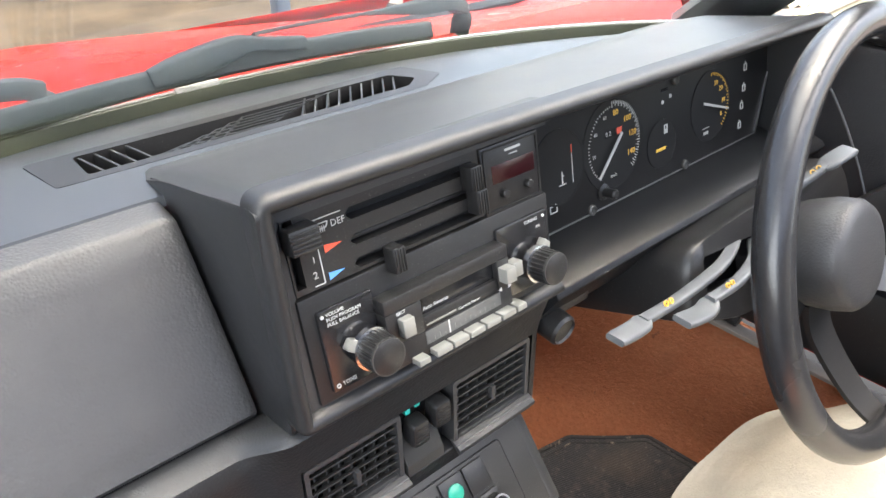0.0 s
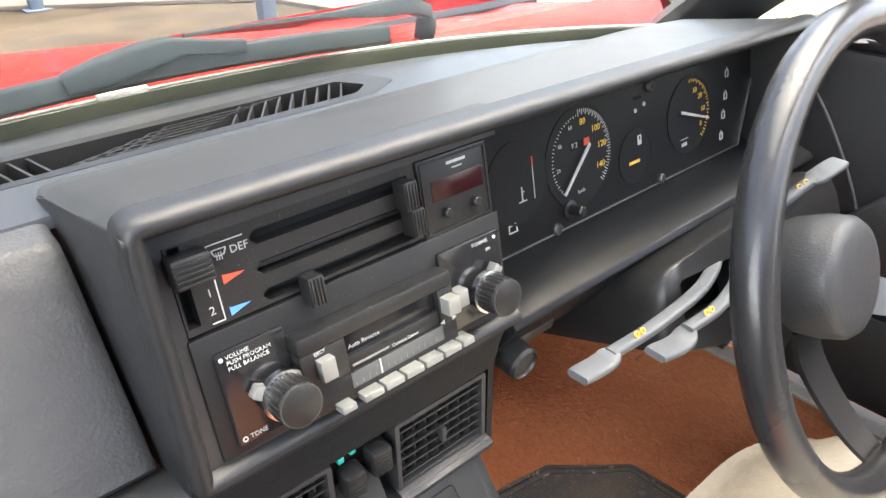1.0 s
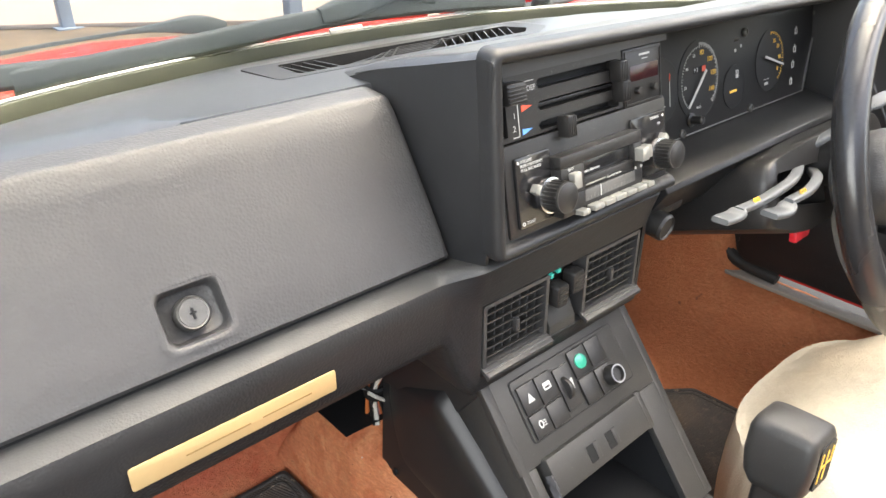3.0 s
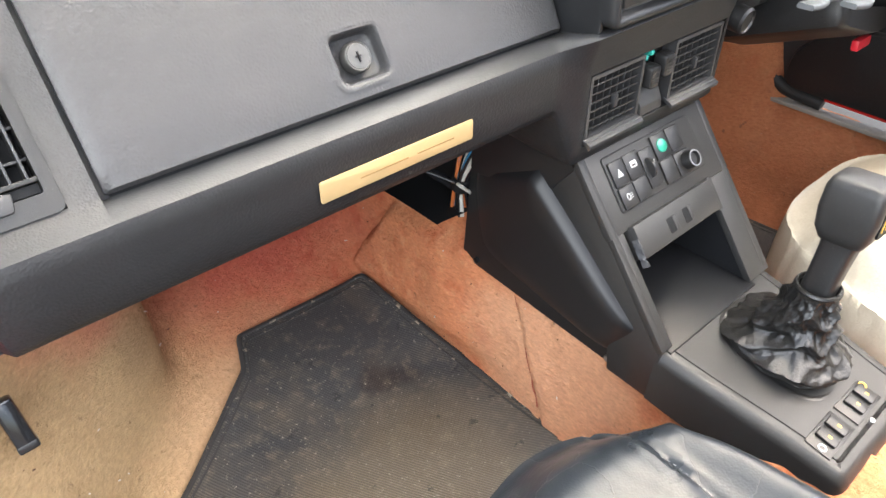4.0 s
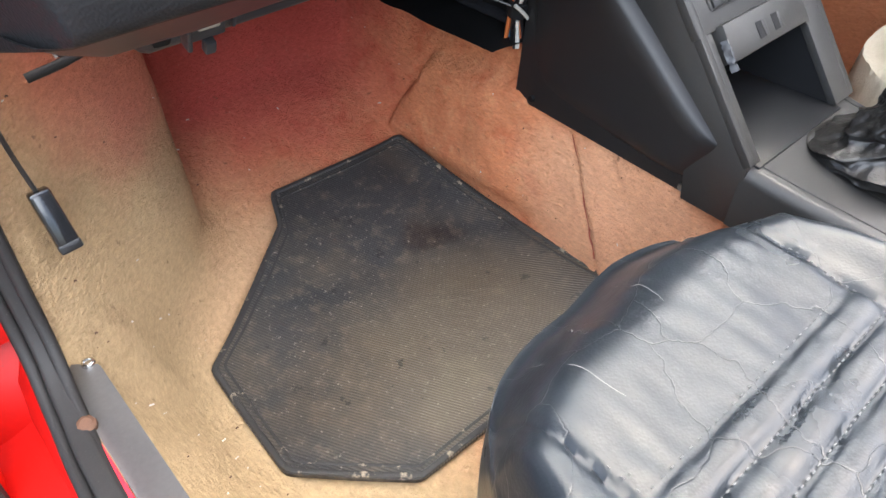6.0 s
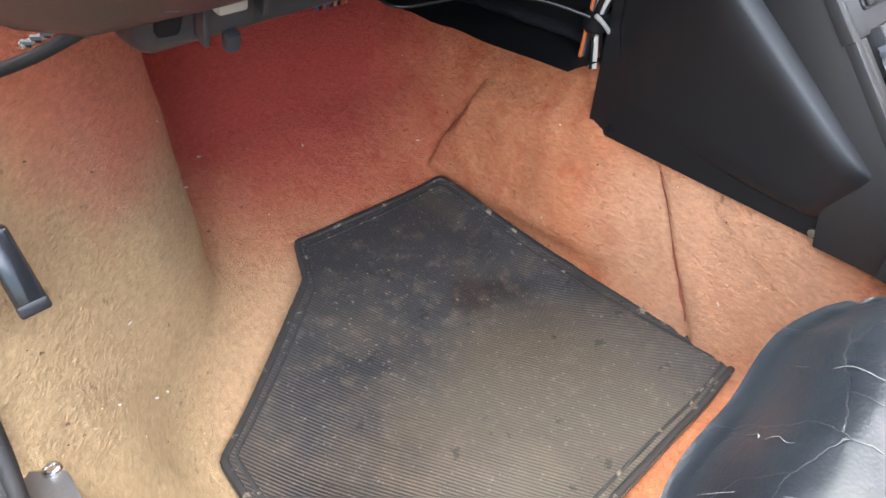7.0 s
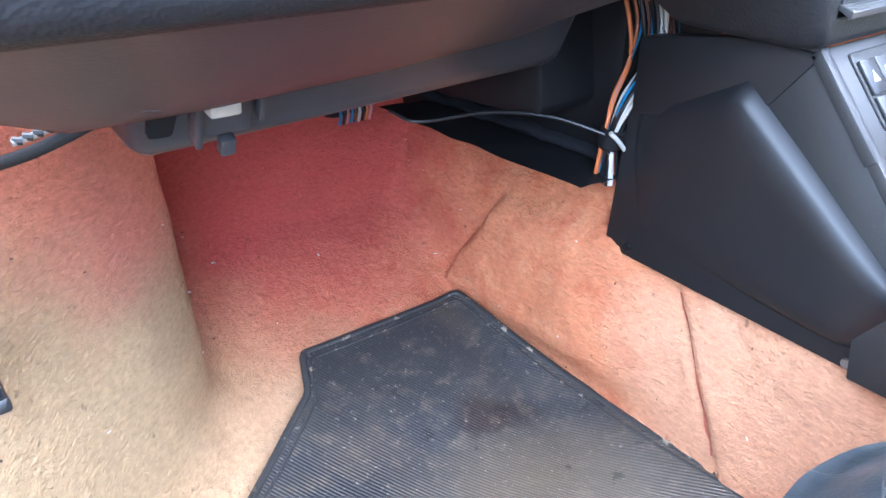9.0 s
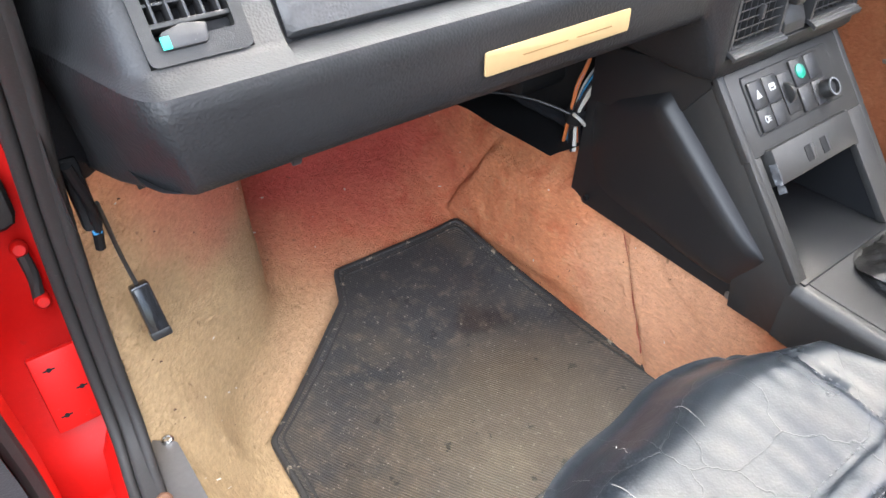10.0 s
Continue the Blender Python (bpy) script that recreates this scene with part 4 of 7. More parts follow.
# centre vents
for u0, u1, nm in ((0.1515, 0.2265, 0), (0.2735, 0.3525, 1)):
    vt = thing("centre_air_vent", VENF @ Vector(((u0 + u1) / 2, 0.0, 0)), "black plastic grille vent with a bright lower lip", "air vent", "centre vents")
    part("frame", ring(VENF, rect(u0, u1, 0.002, 0.0635, 0.003), rect(u0 + 0.0035, u1 - 0.0035, 0.007, 0.0600, 0.001), -0.02, 0.002), VENT, vt)
    for k in range(6):
        v = 0.012 + 0.0079 * k
        part("slat", slab(VENF @ Matrix.Rotation(radians(90), 4, "Y"), [(0.0000, v + 0.0010), (0.0000, v + 0.0022), (0.0042, v - 0.0003), (0.0042, v - 0.0015)], u0 + 0.003, u1 - 0.003), VENT, vt)
    for k in range(7):
        u = u0 + (u1 - u0) * (k + 1) / 8
        part("upright_slat", box(VENF, u - 0.0006, u + 0.0006, 0.007, 0.060, -0.014, -0.0045, 0.0), VENT, vt)
    part("backing", box(VENF, u0 + 0.003, u1 - 0.003, 0.006, 0.061, -0.030, -0.0285, 0.0), DARK, vt)
    part("thumb_tab", box(VENF, (u0 + u1) / 2 - 0.002, (u0 + u1) / 2 + 0.002, 0.026, 0.038, -0.002, 0.0035, 0.0008), VENT, vt)
    part("lip", slab(VENF @ Matrix.Rotation(radians(90), 4, "Y"), rounded([(-0.009, -0.0015), (-0.010, 0.003), (0.001, 0.0075), (0.001, 0.0045)], 0.0008), u0 - 0.001, u1 + 0.001, 0.0004), VENT, vt, "dark lower lip with two thin bright edges")
    part("lip_edge", box(VENF, u0 - 0.001, u1 + 0.001, -0.0012, 0.0002, 0.0072, 0.0080, 0.0003), LIPGREY, vt)
    part("lip_edge", box(VENF, u0 - 0.001, u1 + 0.001, 0.0042, 0.0054, 0.0050, 0.0062, 0.0003), LIPGREY, vt)
lv = thing("vent_lever_unit", VENF @ Vector((0.25, 0.0, 0)), "pair of black sliding vent levers with teal marks", "lever")
part("channel", box(VENF, 0.2268, 0.2732, 0.002, 0.0635, -0.016, -0.012, 0.001), DARK, lv)
part("ramp", slab(VENF @ Matrix.Rotation(radians(90), 4, "Y"), rounded([(0.01, 0.002), (-0.004, 0.003), (-0.003, 0.012), (0.009, 0.034)], 0.001), 0.229, 0.262, 0.0006), CONSOLE, lv)
for u, v in ((0.2335, 0.030), (0.2535, 0.036)):
    k = part("lever", slab(VENF, rect(u, u + 0.0150, v - 0.002, v + 0.0195, 0.004), -0.008, 0.0065, 0.0030), PLASTIC, lv)
    for j in range(5):
        part("rib", box(VENF, u + 0.002, u + 0.0130, v + 0.003 + j * 0.0030, v + 0.0038 + j * 0.0030, 0.0062, 0.0069, 0.0002), PLASTIC, k)
for u, v in ((0.2345, 0.0535), (0.2432, 0.0558)):
    part("mark", box(VENF, u, u + 0.0042, v, v + 0.0045, -0.012, -0.0035, 0.0004), TEAL, lv, "teal position mark")

# defrost grille in the top pad
dv = thing("defrost_grille", (0.26, 0.5, 0.604), "long black slotted defroster grille below the windscreen", "air vent")
TOPF = frame_on((0, 0.479, 0.6135), (0, 1, 0.0))
part("frame", ring(TOPF, rounded([(0.100, -0.004), (0.400, -0.007), (0.434, 0.014), (0.418, 0.052), (0.092, 0.048)], 0.004), rounded([(0.122, 0.004), (0.390, 0.004), (0.408, 0.018), (0.394, 0.040), (0.122, 0.040)], 0.004), -0.010, 0.0042), PLASTIC, dv)
part("duct", box(TOPF, 0.118, 0.41, 0.002, 0.044, -0.012, -0.0105, 0), DARK, dv)
for k in range(6):
    u, v = 0.152 + 0.013 * k, 0.0085 + 0.0052 * k
    run = [(u, 0.0045, 0.0), (u + 0.030, v, 0.0), (0.262 + 0.010 * k, v, 0.0), (0.288 + 0.011 * k, min(0.040, v + 0.014), 0.0)]
    part("slat", sweep([TOPF @ Vector(p) for p in run], [(0.0008, -0.007), (0.0008, 0.0032), (-0.0008, 0.0032), (-0.0008, -0.007)]), PLASTIC, dv)
for k in range(4):
    u = 0.132 + 0.011 * k
    part("slant_slat", slab(TOPF, [(u, 0.004), (u + 0.0018, 0.004), (u - 0.0052, 0.040), (u - 0.007, 0.040)], -0.007, 0.003), PLASTIC, dv)
for k in range(9):
    u = 0.300 + 0.0115 * k
    part("slant_slat", slab(TOPF, [(u - 0.018, 0.004), (u - 0.0162, 0.004), (u + 0.008, 0.040), (u + 0.0062, 0.040)], -0.007, 0.003), PLASTIC, dv)

# ---- heater controls, clock, radio ----
hp = thing("heater_control_panel", PANF @ Vector((0.235, pv(0.596), 0)), "black heater control panel with slots and sliders", "control panel")
part("backing", box(PANF, 0.1655, 0.3035, pv(0.5965), pv(0.6395), -0.012, -0.010, 0), DARK, hp)
plates = [(0.1655, 0.1668, 0.5965, 0.6395), (0.1725, 0.2035, 0.5965, 0.6395), (0.1668, 0.1725, 0.5965, 0.6000), (0.1668, 0.1725, 0.6385, 0.6395), (0.2980, 0.3035, 0.5965, 0.6395)]
plates += [(0.2035, 0.2980, a, b) for a, b in ((0.5965, 0.5985), (0.6045, 0.6120), (0.6185, 0.6270), (0.6340, 0.6395))]
for u0, u1, z0, z1 in plates:
    part("plate", box(PANF, u0, u1, pv(z0), pv(z1), -0.010, 0.0, 0.0), PLASTIC, hp)
for z0, z1 in ((0.5985, 0.6045), (0.6120, 0.6185), (0.6270, 0.6340)):
    part("slot_end", slab(PANF, rounded([(0.2035, pv(z0)), (0.2075, pv(z0)), (0.2035, (pv(z0) + pv(z1)) / 2), (0.2075, pv(z1)), (0.2035, pv(z1))], [0, 0, 0.003, 0, 0]), -0.008, -0.0002), PLASTIC, hp)
part("rail", box(PANF, 0.2035, 0.2980, pv(0.6140), pv(0.6165), -0.010, -0.004, 0.0004), PLASTIC, hp)
for u, z, nm in ((0.292, 0.626, 0), (0.2945, 0.6105, 1), (0.2275, 0.5975, 2)):
    k = part("slider", box(PANF, u - 0.0045, u + 0.0045, pv(z) - 0.008, pv(z) + 0.008, 0.0, 0.0115, 0.0012), PLASTIC, hp)
    for j in range(4):
        part("rib", box(PANF, u - 0.0035 + j * 0.002, u - 0.0025 + j * 0.002, pv(z) - 0.007, pv(z) + 0.007, 0.011, 0.0123, 0.0002), PLASTIC, k)
k = part("fan_slider", box(PANF, 0.1635, 0.1815, pv(0.6225), pv(0.6365), 0.0, 0.0125, 0.0015), PLASTIC, hp, "ribbed black fan switch")
for j in range(5):
    part("rib", box(PANF, 0.1640, 0.1810, pv(0.6238) + j * 0.0024, pv(0.6238) + j * 0.0024 + 0.0012, 0.012, 0.0134, 0.0003), PLASTIC, k)
W = 0.0004
part("line", merge(box(PANF, 0.1835, 0.1841, pv(0.5985), pv(0.6342), 0.0, W, 0), box(PANF, 0.1835, 0.2015, pv(0.6338), pv(0.6343), 0.0, W, 0), box(PANF, 0.1775, 0.1840, pv(0.5982), pv(0.5988), 0.0, W, 0)), WHITE, hp)
lettering("lettering", at(PANF, 0.1940, pv(0.6290)), "DEF", 0.0054, WHITE, hp)
lettering("lettering", at(PANF, 0.1785, pv(0.6130)), "1", 0.0055, WHITE, hp)
lettering("lettering", at(PANF, 0.1775, pv(0.6045)), "2", 0.0060, WHITE, hp)
part("defrost_symbol", merge(ring(PANF, rounded([(0.1865, pv(0.6280)), (0.1915, pv(0.6280)), (0.1930, pv(0.6315)), (0.1850, pv(0.6315))], 0.001), rounded([(0.1870, pv(0.6285)), (0.1910, pv(0.6285)), (0.1922, pv(0.6310)), (0.1858, pv(0.6310))], 0.001), 0, W), *[box(PANF, 0.1873 + j * 0.0012, 0.1877 + j * 0.0012, pv(0.6262), pv(0.6297), 0, W, 0) for j in range(3)]), WHITE, hp)
part("warm_mark", slab(PANF, [(0.1875, pv(0.6145)), (0.1985, pv(0.6175)), (0.1875, pv(0.6190))], 0, W), RED_INK, hp, "red warm-air wedge")
part("cold_mark", slab(PANF, [(0.1870, pv(0.5988)), (0.1975, pv(0.6020)), (0.1870, pv(0.6030))], 0, W), BLUE_INK, hp, "blue cold-air wedge")

ck = thing("digital_clock", PANF @ Vector((0.331, pv(0.594), 0)), "small black digital clock with a dark red display", "clock")
part("body", box(PANF, 0.3045, 0.3565, pv(0.5945), pv(0.6390), -0.005, 0.0012, 0.0008), PLASTIC, ck)
part("bezel", ring(PANF, rect(0.3060, 0.3550, pv(0.5962), pv(0.6375), 0.001), rect(0.3072, 0.3538, pv(0.5974), pv(0.6363), 0.001), 0.001, 0.0019), PLASTIC, ck)
part("display", box(PANF, 0.3125, 0.3510, pv(0.6140), pv(0.6260), 0.001, 0.0016, 0.0002), LCD, ck, "dark red unlit display")
for u in (0.3205, 0.3425):
    part("knob", turned(at(PANF, u, pv(0.6065)), [(0, 0), (0.0030, 0), (0.0030, 0.005), (0.0024, 0.0056), (0, 0.0056)], 20), PLASTIC, ck)
part("maker_mark", merge(box(PANF, 0.3255, 0.3395, pv(0.6325), pv(0.6341), 0.0012, 0.0016, 0), box(PANF, 0.3290, 0.3365, pv(0.6296), pv(0.6303), 0.0012, 0.0016, 0)), WHITE, ck)

rd = thing("car_radio", PANF @ Vector((0.26, pv(0.53), 0)), "black car cassette radio with two ribbed knobs and silver buttons", "radio")
part("surround", box(PANF, 0.1640, 0.3600, pv(0.5295), pv(0.5950), -0.006, 0.0015, 0.0012), PLASTIC, rd)
LP = rounded([(0.1720, pv(0.5350)), (0.2085, pv(0.5350)), (0.2085, pv(0.5855)), (0.1720, pv(0.5855))], 0.002)
part("left_plate", slab(PANF, LP, 0.001, 0.0042, 0.0008), GLOSS, rd)
part("right_plate", slab(PANF, rect(0.3075, 0.3560, pv(0.5350), pv(0.5855), 0.002), 0.001, 0.0042, 0.0008), GLOSS, rd)
RW = 0.0135
part("nose", merge(box(PANF, 0.2085, 0.3075, pv(0.5700), pv(0.5790), 0.001, RW, 0.0012), box(PANF, 0.2085, 0.3075, pv(0.5340), pv(0.5495), 0.001, RW, 0.0010), box(PANF, 0.2085, 0.2345, pv(0.5495), pv(0.5700), 0.001, RW, 0.0006), box(PANF, 0.2965, 0.3075, pv(0.5495), pv(0.5700), 0.001, RW, 0.0006)), PLASTIC, rd)
part("cassette_flap", box(PANF, 0.2345, 0.2965, pv(0.5580), pv(0.5700), 0.001, 0.0095, 0.0004), GLOSS, rd, "smoked cassette flap")
part("flap_ledge", box(PANF, 0.2345, 0.2965, pv(0.5495), pv(0.5580), 0.001, 0.0125, 0.0010), PLASTIC, rd)
part("tuning_scale", box(PANF, 0.2340, 0.2965, pv(0.5405), pv(0.5490), RW - 0.0005, RW + 0.0004, 0.0001), SCALE_FACE, rd, "smoked tuning scale")
part("needle", box(PANF, 0.2518, 0.2526, pv(0.5408), pv(0.5495), RW + 0.0004, RW + 0.0008, 0), WHITE, rd)
part("scale_marks", merge(*[box(PANF, 0.236 + 0.0042 * j, 0.23622 + 0.0042 * j, pv(0.5415), pv(0.5430 + 0.001 * (j % 3)), RW + 0.0003, RW + 0.0005, 0) for j in range(14)]), SILVER, rd)
part("maker_mark", box(PANF, 0.2365, 0.2600, pv(0.5518), pv(0.5529), 0.0125, 0.0129, 0), SILVER, rd)
lettering("lettering", at(PANF, 0.2620, pv(0.5520)), "Cassette Stereo", 0.0028, WHITE, rd, 0.0127)
lettering("lettering", at(PANF, 0.2375, pv(0.5615)), "Auto Reverse", 0.0036, WHITE, rd, 0.0097)
lettering("lettering", at(PANF, 0.2160, pv(0.5685)), "EJECT", 0.0026, WHITE, rd, RW + 0.0002)
for j, s in enumerate(("VOLUME", "PUSH PROGRAM", "PULL BALANCE")):
    lettering("lettering", at(PANF, 0.1770, pv(0.5822) - 0.0031 * j), s, 0.0031, WHITE, rd, 0.0044)
lettering("lettering", at(PANF, 0.1785, pv(0.5385)), "TONE", 0.0035, WHITE, rd, 0.0044)
lettering("lettering", at(PANF, 0.3330, pv(0.5815)), "TUNING", 0.0034, WHITE, rd, 0.0044)
lettering("lettering", at(PANF, 0.3440, pv(0.5755)), "FM", 0.0030, WHITE, rd, 0.0044)
for u, z, r in ((0.1748, 0.5822, 0.0011), (0.3515, 0.5815, 0.0011)):
    part("dot", disc(at(PANF, u, pv(z)), r, 0.0042, 0.0047, 0, 12), WHITE, rd)
part("dot", ring(at(PANF, 0.1758, pv(0.5385)), circle(0.0014, 14), circle(0.0009, 14), 0.0042, 0.0047), WHITE, rd)


def ribbed_knob(u, z):
    m = at(PANF, u, pv(z))
    kn = part("knob", turned(m, [(0, 0.012), (0.0112, 0.012), (0.0112, 0.0265), (0.0098, 0.0275), (0, 0.0272)], 48), PLASTIC, rd, "ribbed black knob with a chrome edge")
    pts = []
    for j in range(96):
        a, r = 2 * math.pi * j / 96, 0.0118 if (j // 2) % 2 == 0 else 0.0110
        pts.append((r * math.cos(a), r * math.sin(a)))
    part("grip", slab(m, pts, 0.0135, 0.0252), PLASTIC, kn)
    part("edge", ring(m, circle(0.0113, 48), circle(0.0106, 48), 0.0250, 0.0270), LOCK_STEEL, kn)
    part("collar", turned(m, [(0, 0.004), (0.0085, 0.004), (0.0085, 0.007), (0.0128, 0.008), (0.0132, 0.0125), (0.009, 0.0135), (0, 0.0135)], 32), CHROME, rd, "worn chrome collar")
    tab = slab(m @ Matrix.Rotation(radians(150 if u < 0.25 else 55), 4, "Z"), rounded([(0.008, -0.004), (0.0165, -0.0035), (0.0175, 0.003), (0.008, 0.004)], 0.001), 0.006, 0.0120, 0.0008)
    part("tab", tab, SILVER, rd, "silver tone tab")


ribbed_knob(0.1985, 0.5545)
ribbed_knob(0.3370, 0.5530)
part("eject_button", box(PANF, 0.2160, 0.2245, pv(0.5545), pv(0.5660), RW, RW + 0.0060, 0.0006), SILVER, rd, "silver eject button")
for u in (0.2975, 0.3065):
    part("mode_button", box(PANF, u, u + 0.0085, pv(0.5560), pv(0.5660), 0.010, 0.0215 - (u > 0.3) * 0.003, 0.0006), SILVER, rd, "silver mode button")
for u, s in ((0.2985, -1), (0.3045, 1)):
    part("arrow", slab(PANF, [(u, pv(0.5505) - 0.0014), (u, pv(0.5505) + 0.0014), (u + s * 0.0030, pv(0.5505))][::s], RW, RW + 0.0004), WHITE, rd)
for j in range(7):
    u = 0.2215 + j * 0.0138
    wd = 0.0122 if 0 < j < 6 else 0.0085
    part("preset_button", box(PANF, u, u + wd, pv(0.5335), pv(0.5375), RW - 0.004, RW + 0.0075, 0.0006), SILVER, rd, "silver preset button")

# ---- instruments ----
ic = thing("instrument_cluster", CLUF @ Vector((0.56, 0, 0)), "black instrument cluster with round dials and white needles", "instrument cluster")
FACE_OUT = [(0.3665, cv(0.5275)), (0.7300, cv(0.5275)), (0.7700, cv(0.6330)), (0.3665, cv(0.6400))]
part("face", slab(CLUF, FACE_OUT, -0.008, 0.0, 0.0004), FACE, ic)
part("trim", merge(box(CLUF, 0.3665, 0.7300, cv(0.5275), cv(0.5285), 0.0, 0.0012, 0), slab(CLUF, [(0.7290, cv(0.528)), (0.7305, cv(0.528)), (0.7705, cv(0.630)), (0.7690, cv(0.630))], 0, 0.0014)), STEEL, ic)


def oval(cu, cz, ru, rv, n=40):
    return [(cu + ru * math.cos(2 * math.pi * j / n), cv(cz) + rv * math.sin(2 * math.pi * j / n)) for j in range(n)]


def dial(name, cu, cz, r, words):
    d = part(name, ring(CLUF, oval(cu, cz, r + 0.0014, r + 0.0014), oval(cu, cz, r - 0.0004, r - 0.0004), -0.002, 0.0007), FACE, ic, words)
    part("dial_face", slab(CLUF, oval(cu, cz, r, r), -0.001, 0.0005), FACE, d)
    return d


def ticks(d, cu, cz, r, a0, a1, n, mat, ln=0.0035, wd=0.0005):
    out = []
    for j in range(n):
        a = radians(a0 + (a1 - a0) * j / (n - 1))
        m = at(CLUF, cu, cv(cz)) @ Matrix.Rotation(a, 4, "Z")
        out.append(box(m, r - ln * (1 if j % 2 == 0 else 0.6), r, -wd, wd, 0.0005, 0.0009, 0))
    part("scale_marks", merge(*out), mat, d)


sp = dial("speedometer", 0.4940, 0.5785, 0.0385, "round speedometer with amber figures and a white needle")
ticks(sp, 0.4940, 0.5785, 0.0365, 90, -45, 37, WHITE, 0.0045, 0.0003)
ticks(sp, 0.4940, 0.5785, 0.0330, 232, 90, 29, WHITE, 0.002, 0.0003)
for ang, s in ((80, "80"), (42, "100"), (8, "120"), (-28, "140"), (112, "60"), (150, "40"), (190, "20")):
    a = radians(ang)
    lettering("lettering", at(CLUF, 0.4940 + 0.0265 * math.cos(a), cv(0.5785) + 0.0265 * math.sin(a)), s, 0.0072 if ang < 100 else 0.0045, AMBER if ang < 100 else WHITE, sp, 0.0007, "CENTER")
part("odometer", box(CLUF, 0.4830, 0.5060, cv(0.5855), cv(0.5915), 0.0005, 0.0009, 0), DARK, sp)
lettering("lettering", at(CLUF, 0.4835, cv(0.5885)), "9 2", 0.0058, WHITE, sp, 0.0010)
part("tenths_drum", box(CLUF, 0.4985, 0.5050, cv(0.5858), cv(0.5912), 0.0008, 0.0012, 0), RED_INK, sp, "red tenths drum")
lettering("lettering", at(CLUF, 0.4925, cv(0.5520)), "km/h", 0.0042, WHITE, sp, 0.0007, "CENTER")
m = at(CLUF, 0.4940, cv(0.5785)) @ Matrix.Rotation(radians(225), 4, "Z")
part("needle", slab(m, [(-0.012, -0.0012), (0.0335, -0.0010), (0.0340, 0.0010), (-0.012, 0.0012)], 0.003, 0.0042), WHITE, sp, "white needle at rest")
tc = dial("tachometer", 0.6450, 0.5760, 0.0330, "round rev counter with amber figures")
ticks(tc, 0.6450, 0.5760, 0.0310, -50, 90, 25, AMBER, 0.003, 0.00035)
for ang, s in ((68, "30"), (38, "20"), (2, "10"), (-34, "0")):
    a = radians(ang)
    lettering("lettering", at(CLUF, 0.6450 + 0.0215 * math.cos(a), cv(0.5760) + 0.0215 * math.sin(a)), s, 0.0068, AMBER, tc, 0.0007, "CENTER")
m = at(CLUF, 0.6450, cv(0.5760)) @ Matrix.Rotation(radians(-18), 4, "Z")
part("needle", slab(m, [(-0.018, -0.0012), (0.0275, -0.0009), (0.0275, 0.0009), (-0.018, 0.0012)], 0.003, 0.0042), WHITE, tc, "white needle at rest")
part("caption", merge(box(CLUF, 0.6300, 0.6420, cv(0.5560), cv(0.5566), 0.0005, 0.0009, 0), box(CLUF, 0.6320, 0.6400, cv(0.5500), cv(0.5530), 0.0005, 0.0009, 0)), WHITE, tc)
fg = dial("fuel_gauge", 0.5640, 0.5600, 0.0215, "small fuel gauge")
part("arc", merge(box(CLUF, 0.5545, 0.5690, cv(0.5545), cv(0.5570), 0.0005, 0.0010, 0)), AMBER, fg)
part("pump_symbol", ring(CLUF, rect(0.5670, 0.5720, cv(0.5685), cv(0.5765), 0.0008), rect(0.5682, 0.5708, cv(0.5725), cv(0.5755), 0.0004), 0.0005, 0.0010), WHITE, fg)
tg = dial("temperature_gauge", 0.4250, 0.5780, 0.0300, "small temperature gauge")
part("arc", merge(box(CLUF, 0.4400, 0.4406, cv(0.5620), cv(0.5860), 0.0005, 0.0009, 0)), WHITE, tg)
part("hot_mark", box(CLUF, 0.4400, 0.4408, cv(0.5865), cv(0.5930), 0.0005, 0.0010, 0), RED_INK, tg)
part("symbol", merge(box(CLUF, 0.4270, 0.4280, cv(0.5640), cv(0.5740), 0.0005, 0.0010, 0), box(CLUF, 0.4235, 0.4320, cv(0.5630), cv(0.5638), 0.0005, 0.0010, 0), box(CLUF, 0.4280, 0.4300, cv(0.5700), cv(0.5706), 0.0005, 0.0010, 0)), WHITE, tg)
part("battery_symbol", merge(ring(CLUF, rect(0.4110, 0.4195, cv(0.5435), cv(0.5495)), rect(0.4118, 0.4187, cv(0.5443), cv(0.5487)), 0, 0.0006), box(CLUF, 0.4120, 0.4136, cv(0.5495), cv(0.5506), 0, 0.0006, 0), box(CLUF, 0.4170, 0.4186, cv(0.5495), cv(0.5506), 0, 0.0006, 0)), WHITE, ic)
part("fuel_lamp_symbol", ring(CLUF, rect(0.3935, 0.3985, cv(0.5435), cv(0.5505)), rect(0.3945, 0.3975, cv(0.5460), cv(0.5495)), 0, 0.0006), WHITE, ic)
for u, z in ((0.708, 0.600), (0.706, 0.580), (0.7025, 0.563), (0.699, 0.544)):
    part("warning_symbol", merge(ring(CLUF, rect(u - 0.0028, u + 0.0028, cv(z) - 0.004, cv(z) + 0.003, 0.001), rect(u - 0.0018, u + 0.0018, cv(z) - 0.003, cv(z) + 0.002, 0.0008), 0, 0.0006), box(CLUF, u - 0.0004, u + 0.0004, cv(z) + 0.003, cv(z) + 0.005, 0, 0.0006, 0)), WHITE, ic)
for u, z in ((0.578, 0.600), (0.566, 0.597)):
    part("indicator", disc(at(CLUF, u, cv(z)), 0.0018, 0, 0.0006, 0, 12), WHITE, ic)
part("turn_lamp", box(CLUF, 0.5640, 0.5740, cv(0.6060), cv(0.6085), 0, 0.0006, 0), LENS, ic, "dark indicator lamp")
